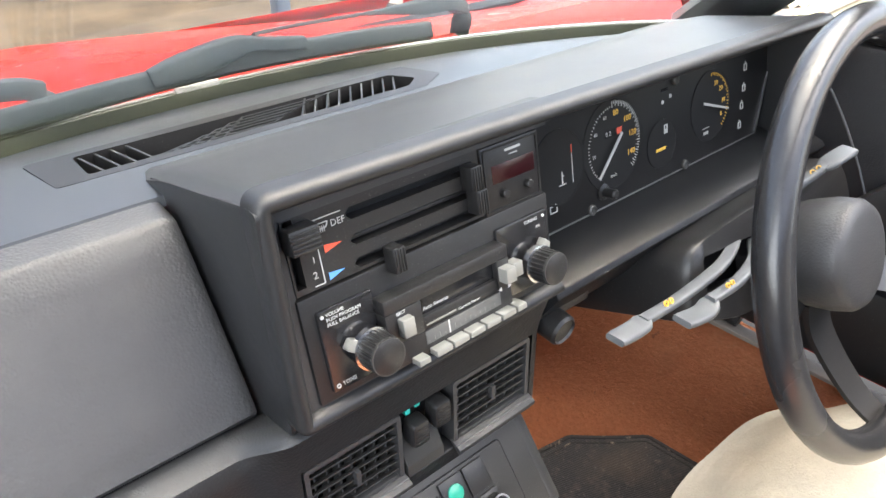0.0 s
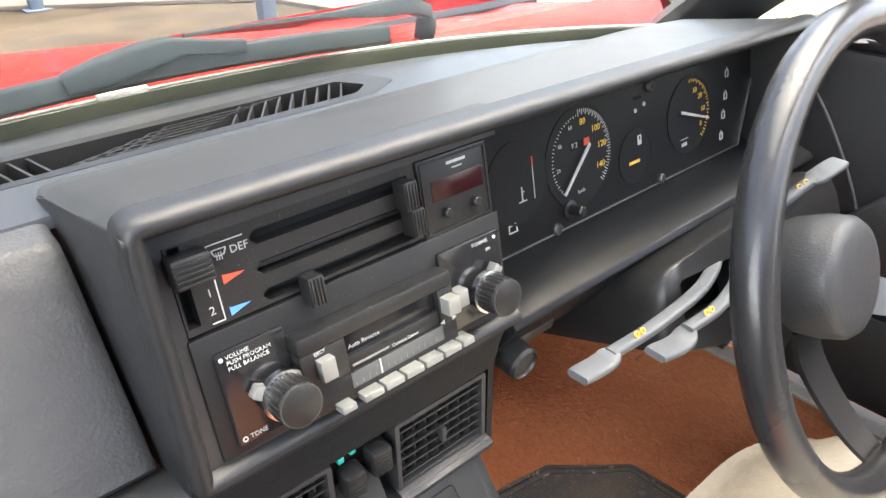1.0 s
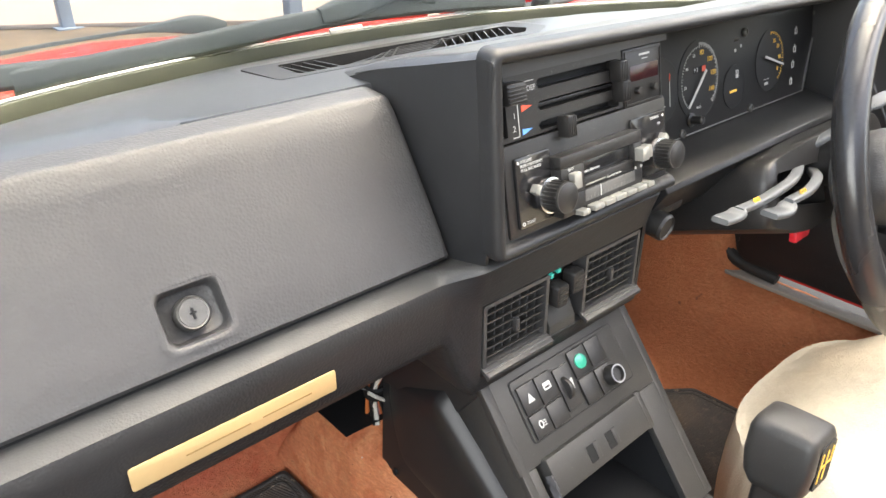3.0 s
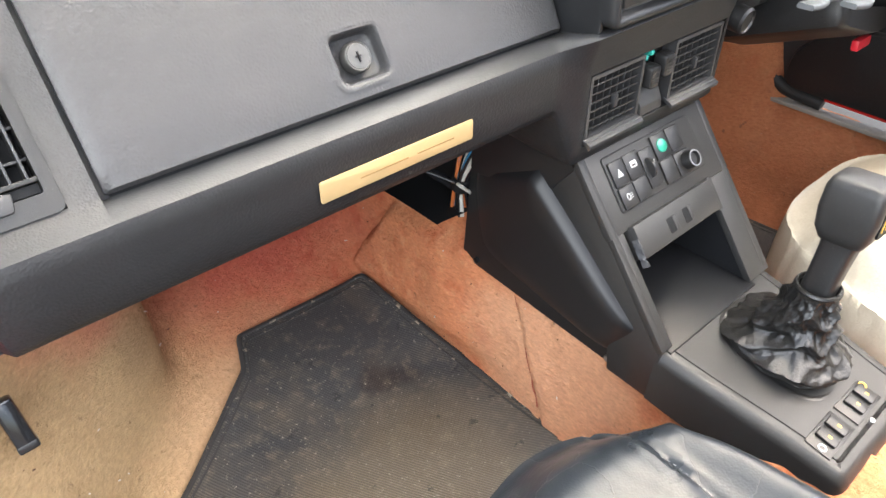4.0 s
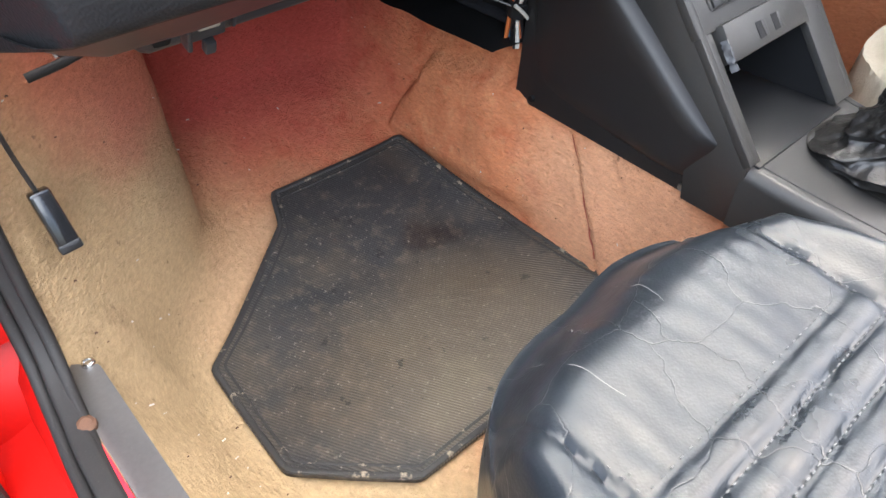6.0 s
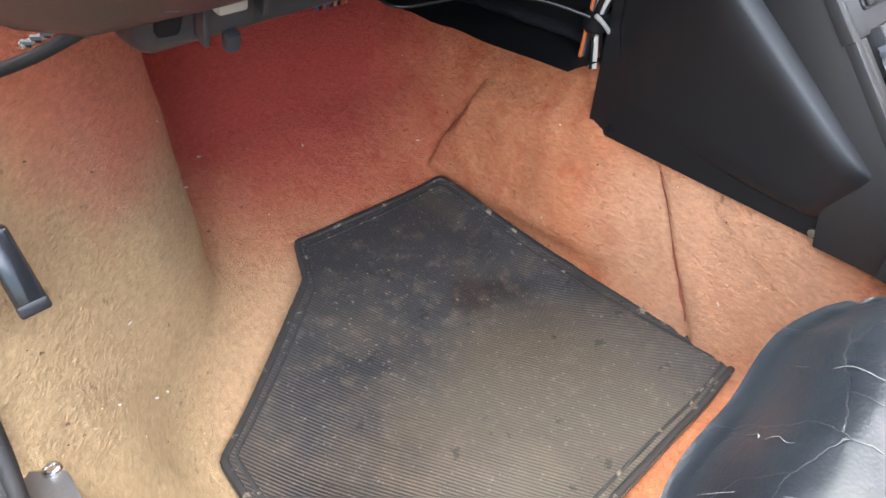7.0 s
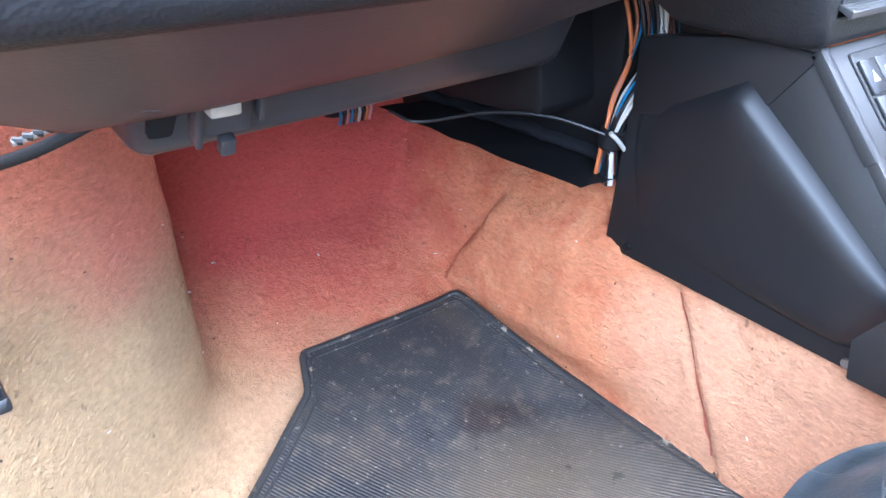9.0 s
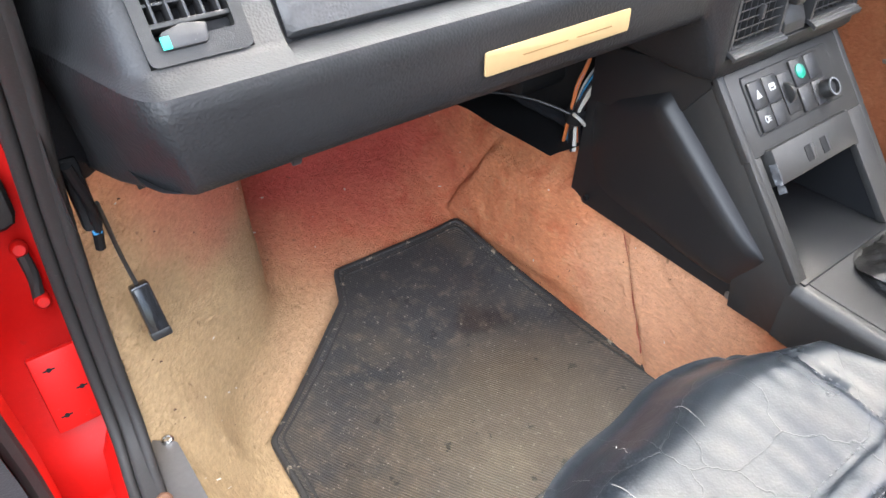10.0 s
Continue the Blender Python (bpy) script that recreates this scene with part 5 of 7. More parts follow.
for u, z in ((0.4610, 0.5310), (0.5990, 0.5310), (0.5850, 0.6130), (0.7560, 0.6150)):
    s = part("screw", turned(at(CLUF, u, cv(z)), [(0, 0), (0.0048, 0), (0.0048, 0.002), (0.0036, 0.0032), (0.0026, 0.0032), (0.0024, 0.0022), (0, 0.0022)], 24), LOCK_STEEL, ic, "recessed dull screw")
part("trip_knob", turned(at(CLUF, 0.4770, cv(0.5420)), [(0, 0), (0.0072, 0), (0.0072, 0.002), (0.0042, 0.003), (0.0042, 0.0135), (0.0030, 0.0150), (0, 0.0150)], 24), PLASTIC, ic, "black trip reset knob")

# plug under the shelf
solid("dash_plug", merge(turned(frame_on((0.384, 0.2960, 0.468), (0, -0.12, 1)), [(0, -0.02), (0.0135, -0.02), (0.0135, 0.008), (0.0115, 0.0105), (0.0105, 0.0085), (0, 0.0085)], 32), box(frame_on((0.384, 0.2960, 0.468), (0, -0.12, 1)), 0.004, 0.045, 0.002, 0.013, -0.03, -0.004, 0.002)), PLASTIC, "round black plug socket below the shelf", "socket")

# ---- steering ----
RC = Vector((0.629, 0.159, 0.514))
SWF = frame_on(RC, (0, 0.353, 0.935))
sw = thing("steering_wheel", RC, "black leather steering wheel with a round padded hub", "steering wheel")
rimpts = [SWF @ Vector((0.1755 * math.cos(2 * math.pi * j / 96), 0.1755 * math.sin(2 * math.pi * j / 96), 0)) for j in range(96)]
wn_ = SWF.to_3x3() @ Vector((0, 0, 1))
part("rim", sweep(rimpts, circle(0.0142, 16), closed=True, up=wn_), RIM, sw)
HUB = SWF @ Matrix.Translation((0, -0.018, -0.030))
part("hub", turned(HUB, [(0, -0.045), (0.042, -0.045), (0.048, -0.030), (0.0505, -0.006), (0.049, 0.010), (0.045, 0.0155), (0.037, 0.018), (0, 0.019)], 48), VINYL, sw, "round grained hub pad", smooth=50)
for ang in (-150, -30, -90):
    a = radians(ang)
    m = HUB @ Matrix.Rotation(a, 4, "Z")
    pts = [m @ Vector((0.045, 0, -0.028)), m @ Vector((0.08, 0, -0.028)), m @ Vector((0.135, 0, -0.004)), m @ Vector((0.172, 0, 0.027))]
    part("spoke", sweep(spline(pts, 5), [(0.017, 0.0022), (-0.017, 0.0022), (-0.017, -0.0022), (0.017, -0.0022)], up=wn_, scales=[1.3 - 0.5 * j / 15 for j in range(16)]), STEEL if ang == -30 else PLASTIC, sw)
COLF = SWF @ Matrix.Translation((0, 0, -0.10))
col = thing("steering_column", COLF.translation, "black plastic steering column shroud", "column")


def resample(pts, n):
    """An outline cut into n steps of one length."""
    p = [Vector(q) for q in pts] + [Vector(pts[0])]
    total, out, i, done = sum((b - a).length for a, b in zip(p, p[1:])), [], 0, 0.0
    for k in range(n):
        want = total * k / n
        while done + (p[i + 1] - p[i]).length < want - 1e-9:
            done += (p[i + 1] - p[i]).length
            i += 1
        out.append(p[i].lerp(p[i + 1], (want - done) / (p[i + 1] - p[i]).length))
    return out


SHF = frame_on((0, 0, 0), (0, 0.353, 0.935))
hull = resample(rounded([(0.495, 0.570), (0.62, 0.575), (0.79, 0.570), (0.80, 0.50), (0.75, 0.474), (0.56, 0.478), (0.482, 0.505)], [0.02, 0.05, 0.04, 0.03, 0.03, 0.02, 0.012], 5), 64)
gap = resample(rounded([(0.514, 0.555), (0.612, 0.545), (0.612, 0.498), (0.512, 0.520)], 0.003, 2), 64)
best = min(range(64), key=lambda k: sum((hull[(j + k) % 64] - gap[j]).length for j in range(64)))
hull = hull[best:] + hull[:best]
mid_u = Vector((0.62, 0.525))
loops = [[(mid_u + (p - mid_u) * f, w) for p in hull] for f, w in ((1.02, -0.20), (1.0, -0.078), (0.99, -0.066), (0.97, -0.060), (0.95, -0.058))] + [[(p, w) for p in gap] for w in (-0.058, -0.063)] + [[(mid_u + (p - mid_u) * 1.04, -0.090) for p in gap]]
part("shroud", sheet([[SHF @ Vector((p.x, p.y, w)) for p, w in lp] for lp in loops], closed=True), PLASTIC, col, smooth=45)
part("shroud_back", slab(SHF, [tuple(mid_u + (p - mid_u) * 0.95) for p in hull], -0.17, -0.098, 0.002), DARK, col)
part("joint", tube([SHF @ Vector((0.4845, 0.517, -0.078)), SHF @ Vector((0.498, 0.518, -0.0600)), SHF @ Vector((0.512, 0.520, -0.0578))], 0.0007, 6), DARK, col)
part("shaft", turned(COLF, [(0, -0.12), (0.026, -0.12), (0.026, 0.07), (0, 0.07)], 24), DARK, col)
TAG_AT = Vector((0.641, 0.258, 0.388))
part("tag", box(frame_on(TAG_AT, (0, 0.1, 1)), -0.018, 0.018, -0.007, 0.007, -0.005, 0.005, 0.003), RED_PLASTIC, col, "red plastic release tag")


def stalk(arm, end, words, wide=0.0085):
    """A flat grey arm that ends in a wider blade."""
    st = thing("column_stalk", arm[0], words, "stalk", "column stalks")
    path = spline(arm, 6)
    part("arm", sweep(path, rounded([(-0.005, -0.0034), (0.005, -0.0034), (0.005, 0.0034), (-0.005, 0.0034)], 0.0022, 3), scales=[1.12 - 0.2 * j / len(path) for j in range(len(path))]), GREYSTALK, st)
    blade = spline(end, 5)
    part("paddle", sweep(blade, rounded([(-wide, -0.0026), (wide, -0.0026), (wide, 0.0030), (-wide, 0.0030)], 0.0025, 3), scales=[0.62, 0.8, 0.95] + [1.0] * (len(blade) - 4) + [0.9]), GREYSTALK, st)
    d = Vector(arm[-1]) - Vector(arm[-2])
    m = frame_on(Vector(arm[-2]).lerp(Vector(arm[-1]), 0.35) + Vector((0, -0.001, 0.0042)), (0, 0.6, 0.8), d.normalized())
    part("symbol", merge(*[ring(at(m, u, 0), circle(0.0024, 12), circle(0.0017, 12), -0.001, 0.0004) for u in (-0.0034, 0.0034)]), AMBER, st)
    return st


stalk([(0.582, 0.2575, 0.4895), (0.552, 0.2455, 0.492), (0.515, 0.237, 0.493), (0.455, 0.234, 0.493), (0.406, 0.233, 0.497)], [(0.410, 0.233, 0.497), (0.398, 0.232, 0.495), (0.370, 0.231, 0.499)], "long grey light stalk on the steering column")
stalk([(0.600, 0.248, 0.480), (0.560, 0.228, 0.488), (0.517, 0.219, 0.489), (0.476, 0.219, 0.490)], [(0.480, 0.219, 0.489), (0.466, 0.217, 0.484), (0.436, 0.218, 0.489)], "short grey dip stalk on the steering column", 0.009)
stalk([(0.600, 0.262, 0.500), (0.632, 0.245, 0.520), (0.650, 0.236, 0.533), (0.668, 0.230, 0.543)], [(0.664, 0.231, 0.541), (0.678, 0.228, 0.546), (0.702, 0.225, 0.550)], "grey wiper stalk on the steering column", 0.009)

# ---- centre console ----
con = thing("centre_console", (MID, 0.15, 0.2), "dark grey moulded centre console with switches, ashtray and pocket", "console")
# body: two side walls and the sloping face with its openings
sideo = rounded([(0.345, 0.400), (0.305, 0.392), (0.300, 0.385), (0.180, 0.2393), (0.180, 0.170), (0.232, 0.172), (0.238, 0.215), (0.330, 0.345)], [0.004, 0.004, 0.004, 0, 0, 0, 0, 0])
for x0, x1 in ((0.160, 0.1685), (0.3455, 0.354)):
    bm = prism(sideo, x0, x1, 0.002)
    for v in bm.verts:
        v.co.x += (MID - v.co.x) * 0.20 * smoothstep(0.20, 0.0, v.co.y)
    part("side_wall", bm, CONSOLE, con)
part("face", box(CONF, 0.158, 0.356, kv(0.327), kv(0.388), -0.008, 0.0, 0.001), CONSOLE, con)
part("face", box(CONF, 0.160, 0.1765, kv(0.236), kv(0.327), -0.008, 0.0, 0.001), CONSOLE, con)
part("face", box(CONF, 0.3185, 0.3555, kv(0.236), kv(0.327), -0.008, 0.0, 0.001), CONSOLE, con)
# tail: a moulded tray with a rounded rim, narrowing to the rear
def tail_side(y):
    return (MID - 0.160) * (1 - 0.20 * smoothstep(0.20, 0.0, y))


TAIL = [(MID - tail_side(y), y) for y in np.linspace(0.1835, 0.03, 14)]
TAIL += [(MID + (p[0] - MID), p[1]) for p in rounded([TAIL[-1], (MID - tail_side(0.003), 0.003), (MID, 0.001)], [0, 0.020, 0], 8)[1:]]
TAIL += [(2 * MID - x, y) for x, y in TAIL[-2::-1]]
bm = bmesh.new()
lines = []
for inset, low in ((-0.0030, 0.060), (0.0, 0.0125), (0.0004, 0.0095), (0.0020, 0.0060), (0.0050, 0.0022), (0.0072, 0.0006), (0.0092, 0.0), (0.0150, 0.0), (0.0156, 0.0012), (0.0166, 0.0012), (0.0172, 0.0)):
    line = []
    for i, p in enumerate(TAIL):
        d = (Vector(TAIL[min(i + 1, len(TAIL) - 1)]) - Vector(TAIL[max(i - 1, 0)])).normalized()
        q = Vector(p) + Vector((-d.y, d.x)) * inset
        line.append(bm.verts.new((q.x, q.y, max(0.165, 0.2315 - 0.162 * (0.1785 - q.y) - low))))
    lines.append(line)
for a, b in zip(lines, lines[1:]):
    for i in range(len(TAIL) - 1):
        bm.faces.new((a[i], a[i + 1], b[i + 1], b[i]))
bm.faces.new(lines[-1])
bmesh.ops.recalc_face_normals(bm, faces=bm.faces)
part("tail", bm, CONSOLE, con, smooth=50)
# pocket; its near-black lining puts the recess's shade into the colour
PS = [(0.184, 0.2335), (0.30, 0.2335), (0.30, 0.328), (0.2585, 0.328)]
part("pocket_side", prism(PS, 0.1685, 0.1760), SHELFPAD, con)
part("pocket_side", prism(PS, 0.3190, 0.3265), SHELFPAD, con)
part("pocket_floor", box(Matrix.Identity(4), 0.170, 0.323, 0.174, 0.298, 0.222, 0.2332, 0.001), SHELFPAD, con)
part("pocket_back", box(Matrix.Identity(4), 0.170, 0.323, 0.286, 0.298, 0.2334, 0.335, 0.001), SHELFPAD, con)
# switch panel
part("switch_panel", slab(CONF, rect(0.1855, 0.3235, kv(0.3395), kv(0.3815), 0.004), 0.0, 0.0012, 0.0005), CONSOLE, con)
part("panel_joint", ring(CONF, rect(0.1845, 0.3245, kv(0.3388), kv(0.3822), 0.0045), rect(0.1855, 0.3235, kv(0.3395), kv(0.3815), 0.004), -0.0005, 0.0005), DARK, con)


def switch(u0, u1, z0, z1, words, h=0.0036):
    b = part("switch", box(CONF, u0, u1, kv(z0), kv(z1), 0.0008, h, 0.0010), PLASTIC, con, words)
    return b, (u0 + u1) / 2, (kv(z0) + kv(z1)) / 2, h


for u0, u1, z0, z1, words, sym in ((0.1885, 0.2090, 0.3575, 0.3765, "black hazard switch with a white triangle", "tri"), (0.2100, 0.2310, 0.3575, 0.3765, "black heated screen switch", "scr"), (0.1885, 0.2090, 0.3405, 0.3565, "black fog lamp switch", "fog"), (0.2100, 0.2310, 0.3405, 0.3565, "blank black switch", ""), (0.2560, 0.2790, 0.3600, 0.3795, "black switch with a round green lens", "green"), (0.2800, 0.3010, 0.3610, 0.3795, "blank black switch", ""), (0.2560, 0.2770, 0.3405, 0.3590, "blank black switch", ""), (0.2780, 0.3030, 0.3405, 0.3590, "black rotary knob switch", "knob")):
    b, u, v, h = switch(u0, u1, z0, z1, words)
    if sym == "tri":
        part("symbol", ring(CONF, [(u - 0.0042, v - 0.004), (u + 0.0042, v - 0.004), (u, v + 0.004)], [(u - 0.0008, v - 0.002), (u + 0.0008, v - 0.002), (u, v)], h, h + 0.0004), WHITE, b)
    elif sym == "scr":
        part("symbol", ring(CONF, rect(u - 0.0045, u + 0.0045, v - 0.002, v + 0.0045, 0.001), rect(u - 0.0032, u + 0.0032, v - 0.0008, v + 0.0012, 0.0008), h, h + 0.0004), WHITE, b)
    elif sym == "fog":
        part("symbol", merge(ring(CONF, [(u - 0.001 + 0.0026 * math.cos(a), v + 0.0036 * math.sin(a)) for a in np.linspace(0, 2 * math.pi, 16, endpoint=False)], [(u - 0.001 + 0.0016 * math.cos(a), v + 0.0024 * math.sin(a)) for a in np.linspace(0, 2 * math.pi, 16, endpoint=False)], h, h + 0.0004), *[box(CONF, u + 0.002, u + 0.005, v - 0.0025 + 0.002 * j, v - 0.0017 + 0.002 * j, h, h + 0.0004, 0) for j in range(3)]), WHITE, b)
    elif sym == "green":
        part("lens", turned(at(CONF, u, v), [(0, h - 0.001), (0.0072, h - 0.001), (0.0068, h + 0.0012), (0.004, h + 0.0024), (0, h + 0.0028)], 28), GREEN, b, "round green lens")
    elif sym == "knob":
        k = part("knob", turned(at(CONF, u + 0.004, v), [(0, h), (0.0092, h), (0.0088, 0.013), (0.0082, 0.0138), (0.0070, 0.0138), (0.0066, 0.0110), (0, 0.0110)], 36), PLASTIC, b, "black dimmer knob")
        part("edge", ring(at(CONF, u + 0.004, v), circle(0.0086, 30), circle(0.0072, 30), 0.0128, 0.0142), STEEL, k)
tw = part("dimmer_switch", box(CONF, 0.2330, 0.2540, kv(0.3440), kv(0.3740), 0.0008, 0.0030, 0.0008), PLASTIC, con)
part("wheel", slab(at(CONF, 0.2405, kv(0.359)) @ Matrix.Rotation(radians(90), 4, "Y"), [(p[0], p[1]) for p in circle(0.0105, 32)], -0.0022, 0.0022, 0.0004), PLASTIC, tw)
part("arrow", slab(CONF, [(0.2470, kv(0.3630)), (0.2505, kv(0.3635)), (0.2490, kv(0.3560))], 0.0030, 0.0034), WHITE, tw)
# ashtray drawer
ash = part("ashtray", box(CONF, 0.1830, 0.3100, kv(0.3030), kv(0.3290), -0.012, 0.0075, 0.0018), CONSOLE, con, "grey ashtray drawer, slightly open")
for u in (0.2270, 0.2530):
    part("finger_hole", box(CONF, u, u + 0.0145, kv(0.3085), kv(0.3200), 0.0070, 0.0079, 0.0), DARK, ash)
    part("hole_edge", box(CONF, u + 0.009, u + 0.0148, kv(0.3085), kv(0.3200), 0.0076, 0.0084, 0.0004), CONSOLE, ash)
part("hinge_flap", box(CONF, 0.3110, 0.3200, kv(0.3010), kv(0.3290), -0.004, 0.0025, 0.0008), CONSOLE, con)
part("torn_foam", sheet([[CONF @ Vector((0.1790 + 0.006 * s + 0.002 * noise.noise(Vector((s * 7, t * 9, 1))), kv(0.2975) + t * 0.028, 0.002 + 0.006 * s * (1 - s) * 4 + 0.002 * noise.noise(Vector((s * 5, t * 14, 4))))) for s in np.linspace(0, 1, 6)] for t in np.linspace(0, 1, 12)]), BINPLASTIC, con)
# window lift switches at the rear of the top
TOPC = frame_on((0, 0.012, 0.2048), (0, 0.1665, 0.027))
for u0, u1 in ((0.190, 0.2385), (0.2455, 0.294)):
    wsw = part("switch_plate", box(TOPC, u0, u1, 0.012, 0.036, 0.0, 0.0012, 0.0005), PLASTIC, con)
    for k in range(2):
        uu = u0 + 0.012 + 0.018 * k
        r = part("rocker", box(TOPC, uu, uu + 0.0125, 0.0145, 0.0335, 0.0012, 0.0045, 0.0012), PLASTIC, wsw)
        part("mark", box(TOPC, uu + 0.005, uu + 0.0075, 0.021, 0.0245, 0.0044, 0.0048, 0), AMBER, r)
    part("symbol", ring(at(TOPC, u0 + (0.0055 if u0 < 0.2 else 0.046), 0.022 if u0 < 0.2 else 0.030), circle(0.0040, 14), circle(0.0026, 14), 0.0012, 0.0017), WHITE if u0 < 0.2 else AMBER, wsw)
part("screw", turned(at(TOPC, 0.262, 0.006), [(0, 0), (0.0028, 0), (0.0022, 0.0008), (0, 0.0008)], 16), STEEL, con)

part("shoulder", prism(rounded([(0.300, 0.3845), (0.345, 0.3890), (0.44, 0.376), (0.44, 0.315), (0.34, 0.330)], 0.006), 0.158, 0.175, 0.003), CUSHION, con)

# padded side panel
pad = thing("knee_pad", (0.165, 0.33, 0.2), "padded black vinyl panel on the side of the console", "trim panel")
rows = []
A, B, C, D, E = Vector((0.182, 0.450, 0.194)), Vector((0.170, 0.444, 0.318)), Vector((0.154, 0.345, 0.360)), Vector((0.160, 0.206, 0.240)), Vector((0.167, 0.234, 0.190))
for s in np.linspace(0, 1, 30):
    row = []
    for t in np.linspace(0, 1, 26):
        p = A.lerp(E, s).lerp(B.lerp(C, s / 0.45) if s < 0.45 else C.lerp(D, (s - 0.45) / 0.55), t)
        es, et = min(1.0, min(s, 1 - s) / 0.22), min(1.0, min(t, 1 - t) / 0.26)
        puff = 0.016 * math.sqrt((1 - (1 - es) ** 2) * (1 - (1 - et) ** 2)) ** 0.8
        row.append(p + Vector((-puff + 0.004, 0, 0)))
    rows.append(row)
part("cushion", sheet(rows), CUSHION, pad, smooth=70)
part("backboard", slab(frame_on((0.176, 0, 0), (0, 0, 1), (0, -1, 0)), rounded([(-0.458, 0.184), (-0.232, 0.174), (-0.20, 0.176), (-0.19, 0.225), (-0.204, 0.240), (-0.345, 0.372), (-0.40, 0.355), (-0.448, 0.318)], 0.006), -0.014, 0.0095, 0.001), CUSHION, pad)
for x, y, z in ((0.1662, 0.432, 0.1925), (0.1662, 0.236, 0.1800)):
    part("screw", turned(frame_on((x, y, z), (0, 0, 1), (0, -1, 0)), [(0, 0), (0.0042, 0), (0.0036, 0.0022), (0, 0.0024)], 16), STEEL if y < 0.3 else DARK, pad)

# ---- gear lever ----
gl = thing("gear_lever", (0.262, 0.10, 0.222), "black gear lever with a wrinkled leather gaiter", "gear lever")
base = Vector((0.274, 0.114, 0.224))
topc = Vector((0.268, 0.104, 0.308))
rows = []
for s in np.linspace(0, 1, 110):
    row = []
    c = base.lerp(topc, smoothstep(0, 1, s) * 0.35 + 0.65 * s)
    r = 0.037 * (1 - s) ** 1.7 + 0.0195 - 0.001 * s
    for a in np.linspace(0, 2 * math.pi, 190, endpoint=False):
        ca, sa = math.cos(a), math.sin(a)
        rr = r * (1 / max(abs(ca) ** 3.2 + abs(sa) ** 3.2, 1e-6) ** (1 / 3.2)) if s < 0.35 else r
        f = smoothstep(0.35, 0.2, s)
        rr = r + (rr - r) * f * 0.6
        warp = 1.7 * noise.noise(Vector((ca * 1.1 + 3, sa * 1.1, s * 1.4))) + 0.9 * math.sin(a + 0.6)
        live = smoothstep(0.03, 0.15, s) * smoothstep(1.0, 0.72, s)
        wave = math.sin(s * 11.5 + warp * 1.8)
        fold = 0.0058 * (1 - 2 * abs(wave) ** 0.9) * live * (1 - 0.75 * s)
        fold += 0.0034 * (1 - 2.5 * abs(noise.noise(Vector((ca * 2.2, sa * 2.2, s * 4 + 2))))) * live * (1 - 0.6 * s)
        fold += (0.0022 - 0.0012 * s) * (0.5 - 2.2 * abs(noise.noise(Vector((ca * 4.2 + 7, sa * 4.2, s * 9))))) * live
        fold += (0.0010 - 0.0006 * s) * (0.5 - 2 * abs(noise.noise(Vector((ca * 9, sa * 9, s * 17))))) + 0.0004 * (0.5 - 2 * abs(noise.noise(Vector((ca * 20, sa * 20, s * 32)))))
        fold += 0.011 * math.exp(-((s - 0.14) / 0.11) ** 2) * (0.75 + 0.25 * math.sin(a * 2 + 1))
        row.append((c.x + (rr + fold) * ca * 0.86, c.y + (rr + fold) * sa, c.z + 0.004 * noise.noise(Vector((ca * 3, sa * 3, s * 6 + 9)))))
    rows.append(row)
bm = sheet(rows, closed=True)
part("gaiter", bm, GAITER, gl, "wrinkled black leather gaiter", smooth=70)
part("gaiter_welt", sweep([Vector((base.x + 0.053 * math.cos(a) * (1 / (abs(math.cos(a)) ** 3.2 + abs(math.sin(a)) ** 3.2) ** (1 / 3.2)) * 0.88, base.y + 0.057 * math.sin(a) * (1 / (abs(math.cos(a)) ** 3.2 + abs(math.sin(a)) ** 3.2) ** (1 / 3.2)), 0.2175 + 0.162 * (0.064 * math.sin(a)))) for a in np.linspace(0, 2 * math.pi, 60, endpoint=False)], circle(0.0055, 8, 0.8), closed=True), GAITER, gl)
seamp = [rows[i][158] for i in range(4, 104)]
part("seam", sweep([Vector(p) + Vector((0.0005, -0.0008, 0)) for p in seamp], circle(0.0011, 6)), CRACK, gl, "worn pale seam")
part("collar", sweep([Vector(topc) + Vector((0.0185 * math.cos(a), 0.0185 * math.sin(a), -0.002)) for a in np.linspace(0, 2 * math.pi, 32, endpoint=False)], circle(0.0022, 6), closed=True), GAITER, gl)
part("stick", sweep(spline([(0.268, 0.104, 0.29), (0.273, 0.104, 0.322), (0.280, 0.104, 0.354)], 4), rounded([(-0.015, -0.013), (0.015, -0.013), (0.015, 0.013), (-0.015, 0.013)], 0.007, 3), scales=[0.95, 0.95, 0.93, 0.92, 0.92, 0.93, 0.95, 0.98, 1.05]), PLASTIC, gl)
KN = frame_on((0.2845, 0.104, 0.350), (0.12, 0.06, 1), (1, 0, -0.12))
bm = bmesh.new()
rows = []
for s, sx, sy in ((0.0, 0.016, 0.014), (0.002, 0.0195, 0.0185), (0.012, 0.0225, 0.023), (0.03, 0.0235, 0.025), (0.050, 0.0225, 0.0245), (0.0565, 0.0205, 0.0225), (0.0590, 0.0165, 0.0185)):
    rows.append([KN @ Vector((p[0] - 0.002 * (s / 0.06), s, p[1])) for p in rounded([(-sx, -sy), (sx, -sy), (sx, sy), (-sx, sy)], 0.008, 4)])
bm = sheet(rows, closed=True)
bm.faces.new(bm.verts[-len(rows[0]):])
part("knob", bm, CONSOLE, gl, "square grey-black gear knob", smooth=60)
PT2 = KN @ Matrix.Translation((0, 0.034, 0.0247))
part("pattern_plate", slab(PT2, rect(-0.014, 0.014, -0.019, 0.017, 0.004), -0.001, 0.0008), DARK, gl)
